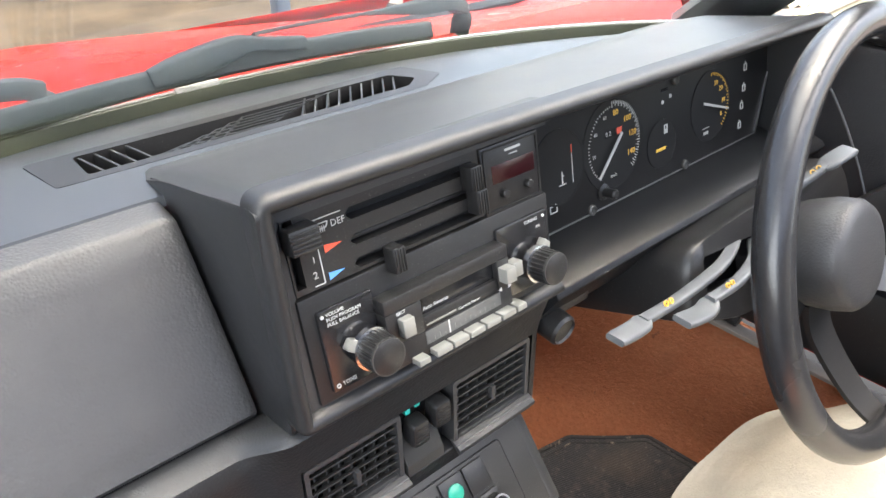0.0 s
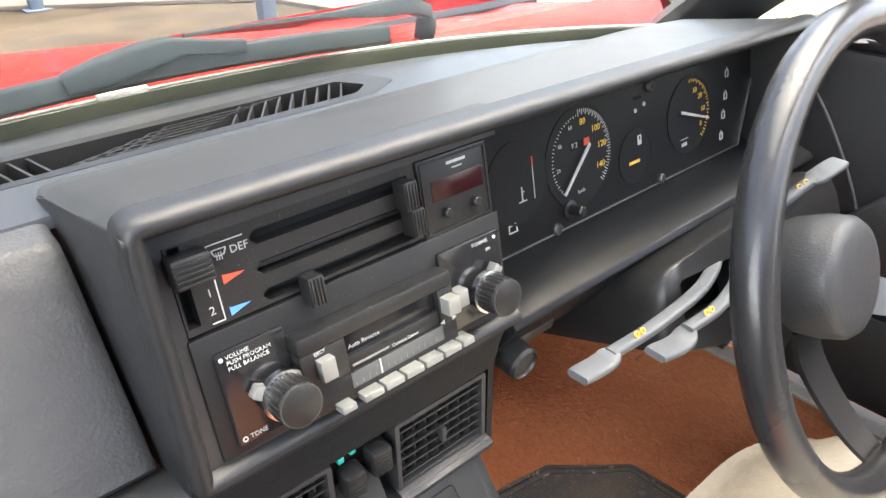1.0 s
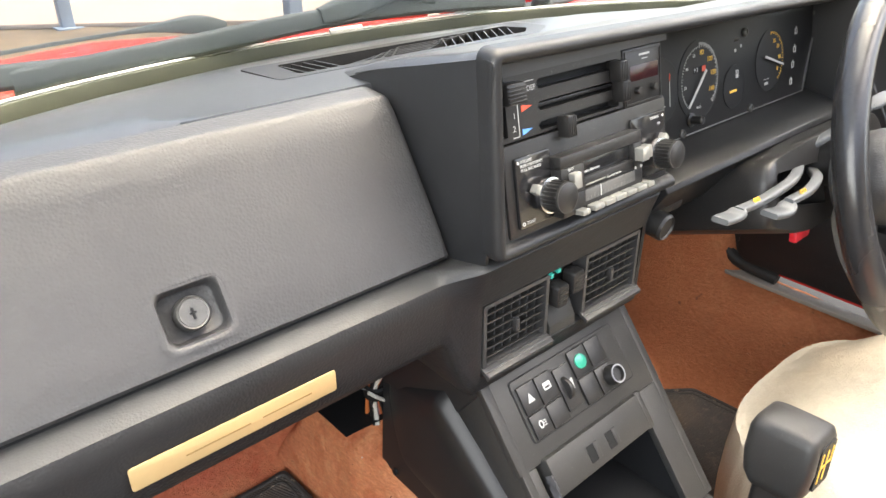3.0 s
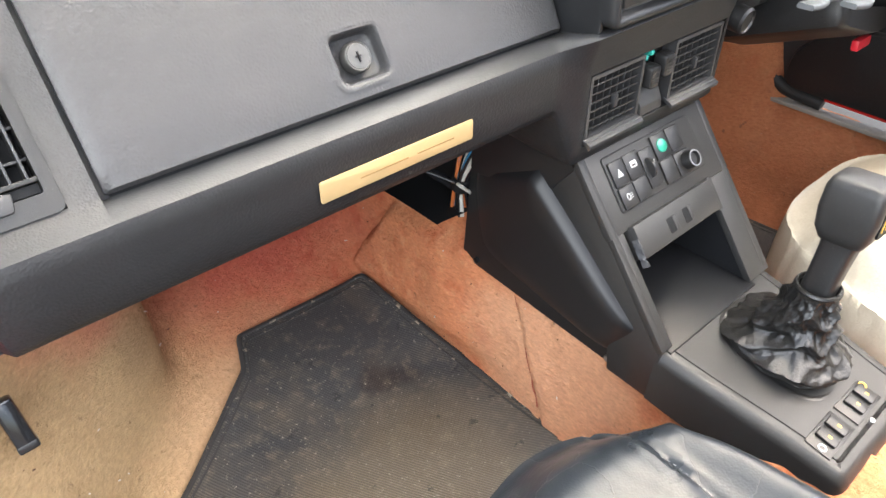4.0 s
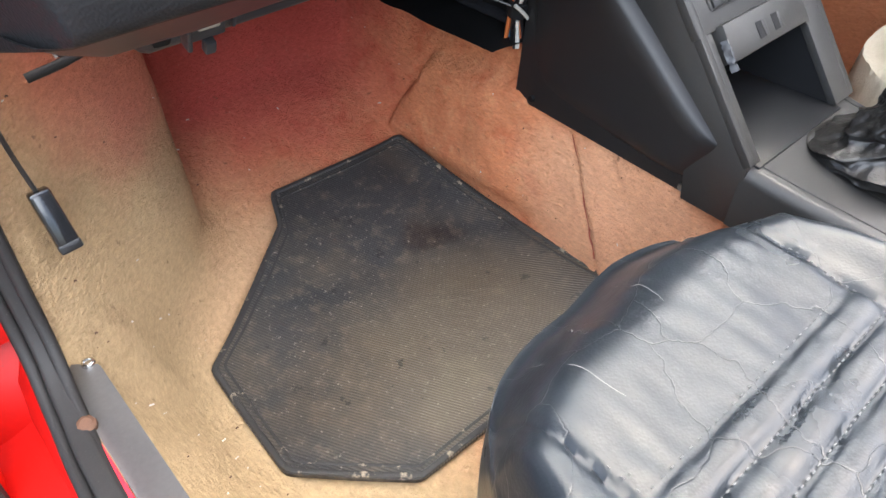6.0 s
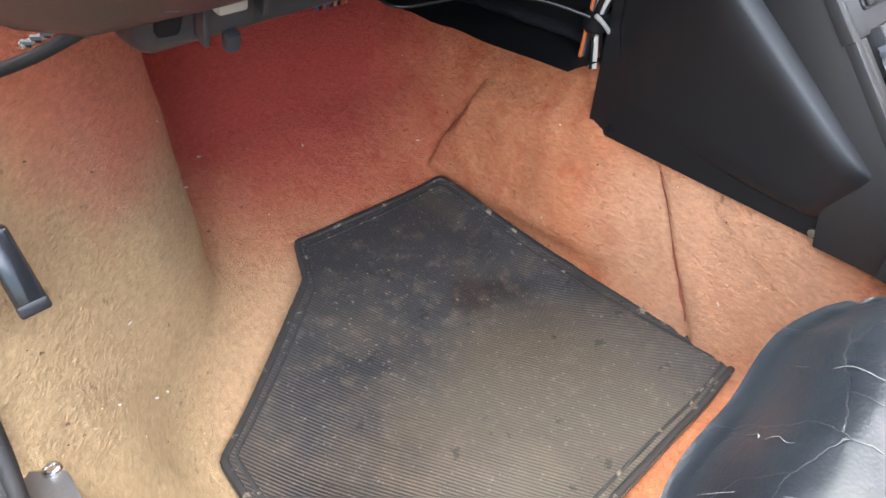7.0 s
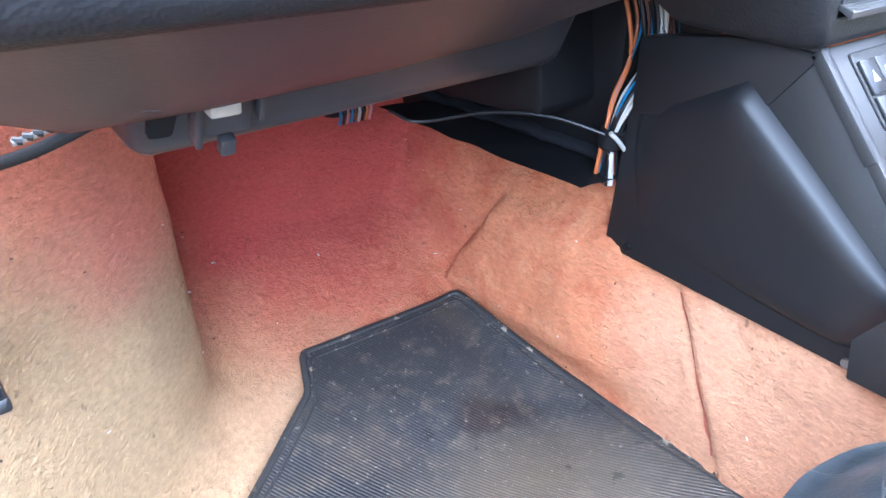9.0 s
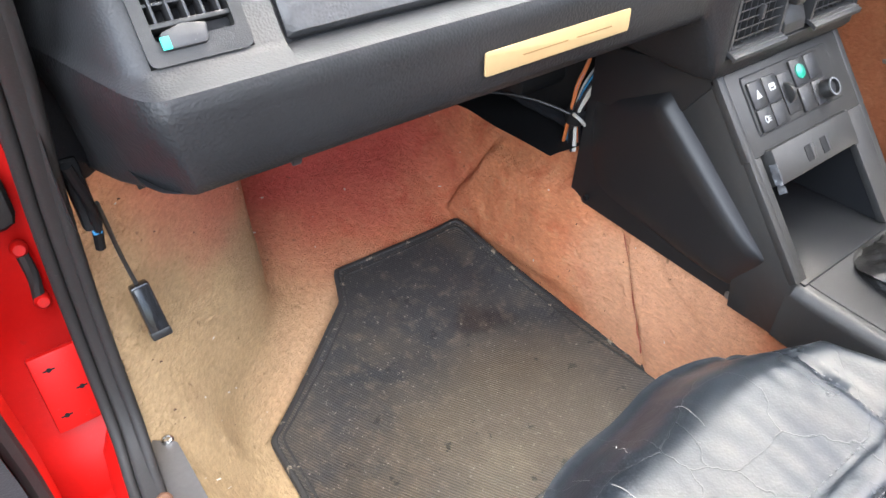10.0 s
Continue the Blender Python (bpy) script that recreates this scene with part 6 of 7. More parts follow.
part("shift_pattern", merge(*[box(PT2, u - 0.0009, u + 0.0009, -0.013 if u < 0.008 else -0.002, 0.012, 0.0008, 0.0013, 0) for u in (-0.009, 0.0, 0.009)], box(PT2, -0.009, 0.009, -0.0012, 0.0006, 0.0008, 0.0012, 0)), AMBER, gl, "yellow gear pattern")

# ---- seats ----


def seat_shape(cx, hx, front, back, top, grow, pleats, fluff):
    """A rounded cushion on a square grid, with pleats or fleece, and its skirt."""
    nu, nv = 84, 230
    cy, hy = (front + back) / 2, (front - back) / 2

    def height(x, y, r):
        z = top + 0.012 * smoothstep(0.0, front, y) * (1 if pleats else 0)
        edge = abs(x - cx) / hx
        z += (0.018 if pleats and x > cx else 0.012) * smoothstep(0.55, 0.80, edge) * smoothstep(1.0, 0.86, r) * (1 if y < front - 0.12 else smoothstep(front, front - 0.12, y))
        if pleats:
            inner = smoothstep(0.555, 0.525, edge)
            wave = 0.0015 * grained(x, y, 7, 30)
            q = (0.047 + wave * 0.6 - y) / 0.0228
            if q > -0.1:
                f = q - math.floor(q)
                z += inner * smoothstep(-0.1, 0.1, q) * (0.0046 * math.sqrt(max(0.0, 1 - (2 * f - 1) ** 2)) - 0.002)
            z -= 0.004 * math.exp(-((edge - 0.54) / 0.014) ** 2)
            z += 0.0022 * grained(x, y, 0, 14) + 0.0009 * grained(x * 2.2, y * 0.7, 3, 50)
        return z

    rows = []
    for i in range(nu + 1):
        row = []
        for j in range(nv + 1):
            u, v = 2 * i / nu - 1, 2 * j / nv - 1
            u, v = math.sin(u * math.pi / 2) * 0.35 + u * 0.65, math.sin(v * math.pi / 2) * 0.3 + v * 0.7
            r = max(abs(u), abs(v))
            k = 1.0 if r < 1e-4 else (abs(u / r) ** 3.4 + abs(v / r) ** 3.4) ** (-1 / 3.4)
            k = 1 + (k - 1) * r ** 4
            x, y = cx + hx * u * k, cy + hy * v * k
            x = cx + (x - cx) * (1 - grow * (0.6 if pleats and x > cx else 1) * smoothstep(cy, front, y))
            if pleats:
                y += 0.010 * smoothstep(cy, front, y) * smoothstep(-0.10, -0.02, x)
            z = height(x, y, r) - 0.045 * smoothstep(0.74 if pleats else 0.60, 1.0, r) ** 2.2
            if fluff:
                z += 0.003 * grained(x, y, 1, 12) + 0.0010 * grained(x, y, 2, 70) + 0.0014 * grained(x, y, 3, 190)
                x += 0.003 * grained(x, y + 5, 1, 26) + 0.0015 * grained(x, y + 5, 2, 90)
            row.append(Vector((x, y, z)))
        rows.append(row)
    loop = [rows[i][0] for i in range(nu)] + [rows[nu][j] for j in range(nv)] + [rows[i][nv] for i in range(nu, 0, -1)] + [rows[0][j] for j in range(nv, 0, -1)]
    skirt = [[p + Vector(((p.x - cx) * 0.02 * math.sin(d * 3), 0.004 * math.sin(d * 3) * (1 if p.y > cy else -1), -0.15 * d + 0)) for p in loop] for d in (0.0, 0.08, 0.18, 0.35, 0.6, 1.0)]
    return rows, skirt


def seat(name, cx, words, pleats, mat, hx=0.205, front=0.168, grow=0.22):
    st = thing(name, (cx, -0.1, 0.03), words, "seat", "front seats")
    rows, skirt = seat_shape(cx, hx, front, -0.42, 0.269 if pleats else 0.262, grow, pleats, not pleats)
    bm = merge(sheet(rows), sheet(skirt, closed=True))
    bmesh.ops.remove_doubles(bm, verts=bm.verts, dist=0.00005)
    part("cushion", bm, mat, st, smooth=70)
    back = []
    for s in np.linspace(0, 1, 24):
        row = []
        for a in np.linspace(0, 2 * math.pi, 48, endpoint=False):
            ca, sa = math.cos(a), math.sin(a)
            k = 1 / (abs(ca) ** 3 + abs(sa) ** 3) ** (1 / 3)
            w = (0.21 - 0.09 * smoothstep(0.6, 1, s)) * (1 if s < 0.97 else 0.6)
            row.append((cx + w * k * ca, -0.50 - 0.10 * s + 0.055 * k * sa * (1 - 0.3 * s), 0.17 + 0.56 * s))
        back.append(row)
    bm = sheet(back, closed=True)
    bm.faces.new(bm.verts[-48:])
    part("backrest", bm, mat, st, smooth=70)
    part("runner", box(Matrix.Identity(4), cx - 0.16, cx + 0.16, -0.4, 0.10, 0.012, 0.075, 0.006), DARK, st)
    return st, rows


ps, prow = seat("seat", -0.075, "black leather passenger seat with pleats, creased and worn", True, LEATHER, 0.207, 0.173)


def on_seat(x, y):
    best = min((p for row in prow[6:-6] for p in row[60:]), key=lambda p: (p.x - x) ** 2 + (p.y - y) ** 2)
    return best.z


def stitches(pts, gap=0.0042):
    out = []
    path = spline(pts, 10)
    acc = 0
    for a, b in zip(path, path[1:]):
        acc += (b - a).length
        if acc >= gap:
            acc = 0
            d = (b - a).normalized() * 0.0011
            m = b.copy()
            m.z += 0.0014
            out.append(sweep([m - d, m, m + d], circle(0.00045, 5)))
    return merge(*out)


SEAMS = [[(0.030, 0.155), (0.034, 0.10), (0.037, 0.05), (0.037, 0.0), (0.037, -0.08)], [(-0.178, 0.130), (-0.181, 0.062), (-0.181, -0.05)], [(-0.181, 0.0495), (-0.10, 0.0495), (-0.02, 0.0495), (0.036, 0.0495)]]
for s in SEAMS:
    part("stitching", stitches([(x, y, on_seat(x, y)) for x, y in s]), THREAD, ps)
for k in range(1, 6):
    y = 0.047 - 0.0228 * k
    part("stitching", stitches([(x, y, on_seat(x, y) + 0.0005) for x in np.linspace(-0.176, 0.028, 8)]), THREAD, ps)
random.seed(5)
CR = [((-0.045, 0.160), (-0.055, 0.118)), ((-0.094, 0.161), (-0.105, 0.135)), ((-0.135, 0.153), (-0.13, 0.09))]
for a, b in CR:
    pts = []
    for t in np.linspace(0, 1, 9):
        x, y = a[0] - 0.012 + (b[0] - a[0]) * t + random.uniform(-0.0009, 0.0009), a[1] + (b[1] - a[1]) * t + random.uniform(-0.0009, 0.0009)
        pts.append((x, y, on_seat(x, y) + 0.0002))
    path = spline(pts, 4)
    part("crack", sweep(path, circle(0.00042, 5, 0.5), scales=[0.3 + 0.7 * math.sin(math.pi * (j + 0.5) / len(path)) for j in range(len(path))]), CRACK, ps, "pale worn crease")

seat("seat", 0.603, "driver's seat under a cream sheepskin cover", False, FLEECE, 0.240, 0.236, 0.18)

# ---- passenger door opening ----
# sill, seal and scuff plate
scuff = thing("scuff_plate", (-0.35, 0.2, 0.176), "scratched aluminium scuff plate with a screw on the sill", "trim")
part("plate", slab(frame_on((-0.348, 0, 0.181), (0, 1, 0)), rounded([(-0.012, -0.5), (0.0125, -0.5), (0.0125, 0.395), (-0.006, 0.410), (-0.012, 0.395)], 0.003), 0.0, 0.002, 0.0006), ALU, scuff)
part("screw", turned(frame_on((-0.3415, 0.400, 0.183), (0, 1, 0)), [(0, 0), (0.0052, 0), (0.0046, 0.0018), (0.003, 0.0022), (0.0026, 0.0012), (0, 0.0012)], 24), CHROME, scuff)
part("edge_strip", box(Matrix.Identity(4), -0.3645, -0.3605, -0.5, 0.392, 0.17, 0.184, 0.001), RED_PLASTIC, scuff, "dull red edge strip")

part("rusty_bolt", turned(frame_on((-0.3625, 0.345, 0.186), (0, 1, 0.3)), [(0, -0.004), (0.0065, -0.004), (0.0065, 0.003), (0.004, 0.005), (0, 0.005)], 8), RUST, scuff, "rusty bolt head")
path = spline([(-0.374, -0.6, 0.178), (-0.373, 0.0, 0.178), (-0.371, 0.28, 0.178), (-0.366, 0.365, 0.183), (-0.3605, 0.408, 0.208), (-0.3575, 0.428, 0.26), (-0.3545, 0.432, 0.33), (-0.351, 0.425, 0.40), (-0.3475, 0.405, 0.46), (-0.3460, 0.380, 0.515), (-0.350, 0.33, 0.60), (-0.362, 0.27, 0.70), (-0.372, 0.18, 0.85), (-0.37, 0.10, 0.97)], 10)
seal = thing("door_seal", (-0.368, 0.2, 0.17), "ribbed black rubber seal round the door opening", "seal")
part("bulb", sweep(path, rounded([(-0.010, -0.008), (0.009, -0.008), (0.011, 0.004), (0.0, 0.010), (-0.010, 0.006)], 0.004, 3), up=(1, 0, 0)), RUBBER, seal, smooth=50)
part("lip", sweep([p + Vector((0.004, -0.010, 0.004)) for p in path], circle(0.0042, 8), up=(1, 0, 0)), RUBBER, seal, smooth=60)
part("lip", sweep([p + Vector((-0.012, -0.002, 0.0)) for p in path], circle(0.0045, 8), up=(1, 0, 0)), RUBBER, seal, smooth=60)

# dusty black trim between the dashboard's end and the seal
rows = []
for z in np.linspace(0.395, 0.70, 18):
    rows.append([(-0.3425 - 0.004 * smoothstep(0.44, 0.40, y) + 0.0015 * grained(0, y, z, 18), y - 0.18 * max(0.0, z - 0.52), z) for y in np.linspace(0.56, 0.392, 12)])
solid("trim", sheet(rows), SIDETRIM, "dusty black side trim at the dashboard's end", "trim", kind="structure", smooth=60)

rows = []
for z in np.linspace(0.402, 0.64, 14):
    rows.append([(x, 0.437 - 0.10 * max(0.0, z - 0.50) + 0.02 * smoothstep(-0.335, -0.30, x), z + 0.004 * grained(x, 0, z, 30)) for x in np.linspace(-0.352, -0.296, 9)])
solid("trim", sheet(rows), SIDETRIM, "dusty black panel closing the dashboard's end", "trim", kind="structure", smooth=60)

# red jamb and sill outside the seal
jamb = thing("door_jamb", (-0.42, 0.4, 0.1), "red painted door jamb with screw holes and hinge", "door jamb", kind="structure")
rows = []
for s in np.linspace(0, 1, 30):
    z = 0.10 + 0.62 * s
    yj = 0.43 + 0.075 * smoothstep(0.13, 0.26, z) - 0.05 * smoothstep(0.4, 0.72, z)
    rows.append([(x, yj + 0.03 * smoothstep(-0.37, -0.50, x), z) for x in np.linspace(-0.362, -0.52, 10)])
part("pillar_face", sheet(rows), JAMB_RED, jamb)
rows = []
for y in np.linspace(-0.7, 0.46, 40):
    rows.append([(x, y, z) for x, z in ((-0.352, 0.174), (-0.378, 0.172), (-0.386, 0.160), (-0.392, 0.125), (-0.415, 0.112), (-0.432, 0.108), (-0.440, 0.098), (-0.442, -0.06))])
part("sill_panel", sheet(rows), JAMB_RED, jamb, smooth=50)
JF = frame_on((-0.395, 0.452, 0.20), (0, 0.35, 1), (1, 0, 0))
part("hinge_plate", box(JF, -0.012, 0.026, -0.004, 0.062, 0.004, 0.012, 0.002), JAMB_RED, jamb)
for u, v in ((0.000, 0.049), (0.0155, 0.0265), (-0.002, 0.009)):
    part("screw_hole", merge(disc(at(JF, u, v), 0.0019, 0.0115, 0.0124, 0, 12), box(at(JF, u, v), -0.0042, 0.0042, -0.0006, 0.0006, 0.0115, 0.0123, 0)), DARK, jamb)
for v in (0.100, 0.142):
    part("hinge_bolt", turned(at(JF, 0.016, v), [(0, 0), (0.006, 0), (0.006, 0.010), (0.004, 0.013), (0, 0.013)], 16), JAMB_RED, jamb)
part("hinge_rod", tube([JF @ Vector((0.014, 0.098, 0.006)), JF @ Vector((0.017, 0.12, 0.008)), JF @ Vector((0.016, 0.146, 0.006))], 0.0045), RUBBER, jamb)
part("check_strap", box(JF, -0.035, 0.024, 0.162, 0.205, 0.0, 0.04, 0.01), RUBBER, jamb, "black rubber door check block")
# door edge, standing open
door = thing("passenger_door", (-0.50, 0.30, 0.0), "red car door standing open, with a black rubber edge", "door")
rows = []
for s in np.linspace(0, 1, 20):
    z = 0.02 + 0.66 * s
    b = 0.055 * math.exp(-((z - 0.10) / 0.16) ** 2)
    rows.append([(-0.425 - dx, 0.375 + dy + b - 0.08 * smoothstep(0.25, 0.0, z), z) for dx, dy in ((0.0, 0.03), (0.004, 0.008), (0.012, 0.0), (0.5, 0.10), (0.9, 0.16))])
part("edge_panel", sheet(rows), PAINT, door, smooth=60)
part("edge_rubber", sweep([Vector((p[1][0] - 0.004, p[1][1] - 0.012, p[1][2])) for p in rows], circle(0.007, 8), up=(1, 0, 0)), RUBBER, door)
part("inner_trim", sheet([[(q[0], q[1] - 0.02, q[2]) for q in r[2:]] for r in rows]), VINYL, door)

# bonnet release: bracket, thin rod and black grip
br = thing("bonnet_release", (-0.317, 0.5, 0.26), "black bonnet release grip on a thin bent rod", "release lever")
part("rod", tube([(-0.3275, 0.424, 0.392), (-0.3255, 0.432, 0.372), (-0.3215, 0.449, 0.330), (-0.3170, 0.456, 0.293)], 0.0017), LOCK_STEEL, br)
G = frame_on((-0.3155, 0.449, 0.2760), (-0.06, 0.32, 0.94), (1, 0, 0.06))
part("grip", slab(G, rounded([(-0.0078, -0.0235), (0.0078, -0.0235), (0.0074, 0.0215), (-0.0074, 0.0215)], 0.003), -0.006, 0.0065, 0.0025), GLOSS, br, "black plastic grip")
part("grip_end", slab(G, rect(-0.0080, 0.0080, -0.0260, -0.0185, 0.002), -0.0062, 0.0071, 0.002), PLASTIC, br)
part("bracket", merge(box(frame_on((-0.334, 0.432, 0.392), (0, 0.3, 1)), -0.006, 0.006, -0.02, 0.03, -0.006, 0.006, 0.003), tube([(-0.338, 0.41, 0.43), (-0.332, 0.42, 0.39), (-0.334, 0.43, 0.355)], 0.0035)), DARK, br)
part("clip", box(frame_on((-0.333, 0.430, 0.372), (0, 0.3, 1)), -0.003, 0.003, -0.004, 0.004, 0.0055, 0.0075, 0.001), WIRES["blue"], br, "blue plastic clip")

# ---- under the dashboard ----
bin_ = thing("glovebox_bin", (-0.06, 0.45, 0.36), "dark plastic glovebox bin hanging under the dashboard", "glovebox")
bs = rounded([(0.442, 0.44), (0.448, 0.388), (0.470, 0.343), (0.56, 0.350), (0.58, 0.44)], [0, 0.02, 0.015, 0.02, 0])
bm = prism(bs, -0.214, 0.10, 0.010, 3)
for v in bm.verts:
    v.co.z += 0.012 * smoothstep(-0.08, 0.10, v.co.x) * smoothstep(0.43, 0.37, v.co.z)
    v.co.y += 0.03 * smoothstep(-0.17, -0.225, v.co.x) * smoothstep(0.54, 0.46, v.co.y)
part("tray", bm, BINPLASTIC, bin_)
part("bracket", merge(box(frame_on((0, 0.452, 0.376), (0, -0.40, 1)), -0.192, -0.160, -0.012, 0.018, 0.0, 0.006, 0.002), box(frame_on((0, 0.452, 0.376), (0, -0.40, 1)), -0.193, -0.189, -0.014, 0.018, 0.0, 0.012, 0.0015), box(frame_on((0, 0.452, 0.376), (0, -0.40, 1)), -0.158, -0.1545, -0.004, 0.018, 0.0, 0.011, 0.0015), box(frame_on((0, 0.458, 0.358), (0, -0.5, 1)), -0.178, -0.169, -0.006, 0.006, 0.0, 0.008, 0.002)), BINPLASTIC, bin_)
part("opening", slab(frame_on((0, 0.4475, 0.376), (0, -0.30, 1)), rounded([(-0.2155, -0.007), (-0.203, -0.008), (-0.198, 0.010), (-0.2135, 0.008)], 0.003), -0.002, 0.001), DARK, bin_, "dark opening in the bin's end")
for k in range(10):
    part("stitch", tube([(-0.2365 + 0.0016 * k, 0.3915 + 0.0002 * k, 0.4012 - 0.00035 * k), (-0.2358 + 0.0016 * k, 0.3916 + 0.0002 * k, 0.4009 - 0.00035 * k)], 0.0003, 5, 2), THREAD, dash)
part("connector", box(frame_on((-0.1795, 0.438, 0.3845), (0, -0.2, 1)), -0.0085, 0.0085, -0.0055, 0.008, -0.006, 0.008, 0.002), BEIGE_PLASTIC, bin_, "pale plastic connector")

hb = thing("heater_box", (0.26, 0.62, 0.25), "black plastic heater box above the tunnel", "heater")
part("case", prism(rounded([(0.475, 0.245), (0.475, 0.44), (0.83, 0.46), (0.83, 0.228), (0.60, 0.236)], 0.015), 0.185, 0.335, 0.006), DARK, hb)
part("duct", prism(rounded([(0.50, 0.30), (0.52, 0.42), (0.66, 0.42), (0.66, 0.29)], 0.02), 0.12, 0.20, 0.012), DARK, hb)
part("flap", sheet([[(x, y, 0.252 + 0.02 * (0.20 - x) + 0.004 * grained(x, y, 0, 20)) for x in np.linspace(0.12, 0.20, 8)] for y in np.linspace(0.452, 0.76, 20)]), DARK, hb)

part("felt_edge", sweep([Vector((0.196 + 0.004 * grained(0, y, 0, 25), y, 0.2600 + 0.005 * grained(1, y, 0, 30))) for y in np.linspace(0.455, 0.82, 60)], [(0.016 * math.cos(q) - 0.004, 0.0075 * math.sin(q)) for q in np.linspace(0, 2 * math.pi, 10, endpoint=False)]), FELT, hb, "ragged black felt along the tunnel", smooth=70)
part("drain_hose", tube([(0.19, 0.83, 0.30), (0.178, 0.70, 0.296), (0.182, 0.60, 0.305), (0.205, 0.50, 0.330), (0.225, 0.47, 0.39)], 0.0105, 12), RUBBER, hb, "black rubber hose")
part("strut", tube([(0.14, 0.60, 0.44), (0.145, 0.585, 0.34), (0.165, 0.58, 0.285)], 0.0028, 8), LOCK_STEEL, hb, "thin steel strut")
wh = thing("wiring_loom", (0.165, 0.46, 0.25), "bundle of coloured wires taped beside the console", "wires")
cols = ["orange", "black", "blue", "white", "brown", "pink", "black", "orange", "blue", "black", "white", "black", "brown", "black", "pink", "blue", "orange", "black", "white", "brown", "black", "blue"]
random.seed(8)
for i, c in enumerate(cols):
    dx, dy = random.uniform(-0.012, 0.010), random.uniform(-0.010, 0.010)
    w1, w2 = random.uniform(-0.007, 0.007), random.uniform(-0.006, 0.006)
    pts = [(0.176 + dx * 1.6, 0.455 + dy * 1.8, 0.43), (0.190 + dx * 1.5 + w2, 0.448 + dy * 1.6, 0.385), (0.188 + dx * 1.3 + w1, 0.447 + dy * 1.4, 0.352), (0.172 + dx - w2, 0.455 + dy, 0.320), (0.164 + dx * 0.5, 0.461 + dy * 0.5, 0.288), (0.168 + dx * 0.8, 0.464 + dy * 0.9, 0.245)]
    part("wire", tube(pts, 0.0012 + 0.0007 * random.random(), 7), WIRES[c], wh, c + " insulated wire")
part("tape", turned(frame_on((0.165, 0.462, 0.286), (0, 1, 0.2)), [(0.009, -0.009), (0.0115, -0.006), (0.0115, 0.008), (0.009, 0.010)], 16), DARK, wh, "black tape")
part("tie", tube([(0.150, 0.452, 0.296), (0.158, 0.449, 0.288), (0.17, 0.449, 0.276)], 0.002), WIRES["white"], wh, "loose pale cable tie")
part("wire", tube([(0.158, 0.456, 0.29), (0.13, 0.50, 0.302), (0.10, 0.55, 0.30), (0.06, 0.60, 0.287), (0.035, 0.61, 0.30)], 0.0016), WIRES["black"], wh)
part("wire", tube([(0.178, 0.45, 0.40), (0.15, 0.47, 0.405), (0.12, 0.47, 0.395)], 0.0016), WIRES["orange"], wh)
pl = thing("wiring_plug", (0.1, 0.8, 0.24), "black multi-pin plug with coloured wires on the bulkhead", "plug")
part("body", box(frame_on((0.10, 0.795, 0.252), (0, 0.2, 1)), -0.026, 0.026, -0.012, 0.018, -0.03, 0.006, 0.004), DARK, pl)
for i in range(9):
    part("wire", tube([(0.076 + 0.005 * i, 0.780, 0.262), (0.076 + 0.005 * i, 0.770, 0.252), (0.078 + 0.005 * i, 0.778, 0.236)], 0.0019, 6), WIRES[("blue", "black", "pink", "blue", "brown", "white", "black", "orange", "pink")[i]], pl)
hose = thing("loom_hose", (-0.3, 0.5, 0.4), "black hose and striped wire under the dashboard end", "hose")
part("hose", tube([(-0.20, 0.49, 0.384), (-0.228, 0.48, 0.375), (-0.261, 0.485, 0.363), (-0.290, 0.487, 0.358)], 0.0034, 10), RUBBER, hose)
part("striped_wire", tube([(-0.215, 0.482, 0.382), (-0.25, 0.480, 0.3745), (-0.27, 0.478, 0.371)], 0.0018, 8), WIRES["white"], hose)
for t in np.linspace(0.05, 0.95, 11):
    c = Vector((-0.215, 0.482, 0.382)).lerp(Vector((-0.27, 0.478, 0.371)), t)
    part("stripe", tube([c - Vector((0.0022, -0.0007, -0.0004)), c, c + Vector((0.0022, -0.0007, -0.0004))], 0.0021, 8, 2), WIRES["black"], hose)

# ---- driver's door and pillars ----
dd = thing("driver_door", (0.885, 0.2, 0.15), "closed black-trimmed driver's door", "door")
part("trim_panel", box(Matrix.Identity(4), 0.875, 0.90, -0.7, 0.47, 0.20, 0.60, 0.01), VINYL, dd)
part("pocket", prism(rounded([(0.42, 0.21), (-0.5, 0.21), (-0.5, 0.33), (0.36, 0.33), (0.42, 0.27)], 0.03), 0.855, 0.88, 0.008), PLASTIC, dd)
part("armrest", prism(rounded([(0.28, 0.40), (-0.4, 0.40), (-0.4, 0.47), (0.22, 0.47)], 0.02), 0.84, 0.88, 0.01), VINYL, dd)
part("piping", tube([(0.873, 0.40, 0.60), (0.871, 0.33, 0.56), (0.870, 0.27, 0.48), (0.870, 0.22, 0.38)], 0.0016), THREAD, dd, "stitched seam")
part("window_rail", box(Matrix.Identity(4), 0.878, 0.902, -0.7, 0.45, 0.60, 0.612, 0.004), PLASTIC, dd)
part("lower_edge", tube([(0.872, 0.47, 0.205), (0.872, 0.1, 0.203), (0.872, -0.6, 0.203)], 0.0022), JAMB_RED, dd, "dull red lower edge")
solid("wall_sill", prism(rounded([(-0.75, -0.16), (-0.75, 0.180), (0.56, 0.180), (0.56, -0.16)], 0.01), 0.876, 0.960), DARK, "black painted driver's sill under the door", "sill", kind="structure")
solid("scuff_plate", box(Matrix.Identity(4), 0.852, 0.8755, -0.5, 0.445, 0.181, 0.1875, 0.001), SILL, "bright sill strip under the driver's door", "trim")
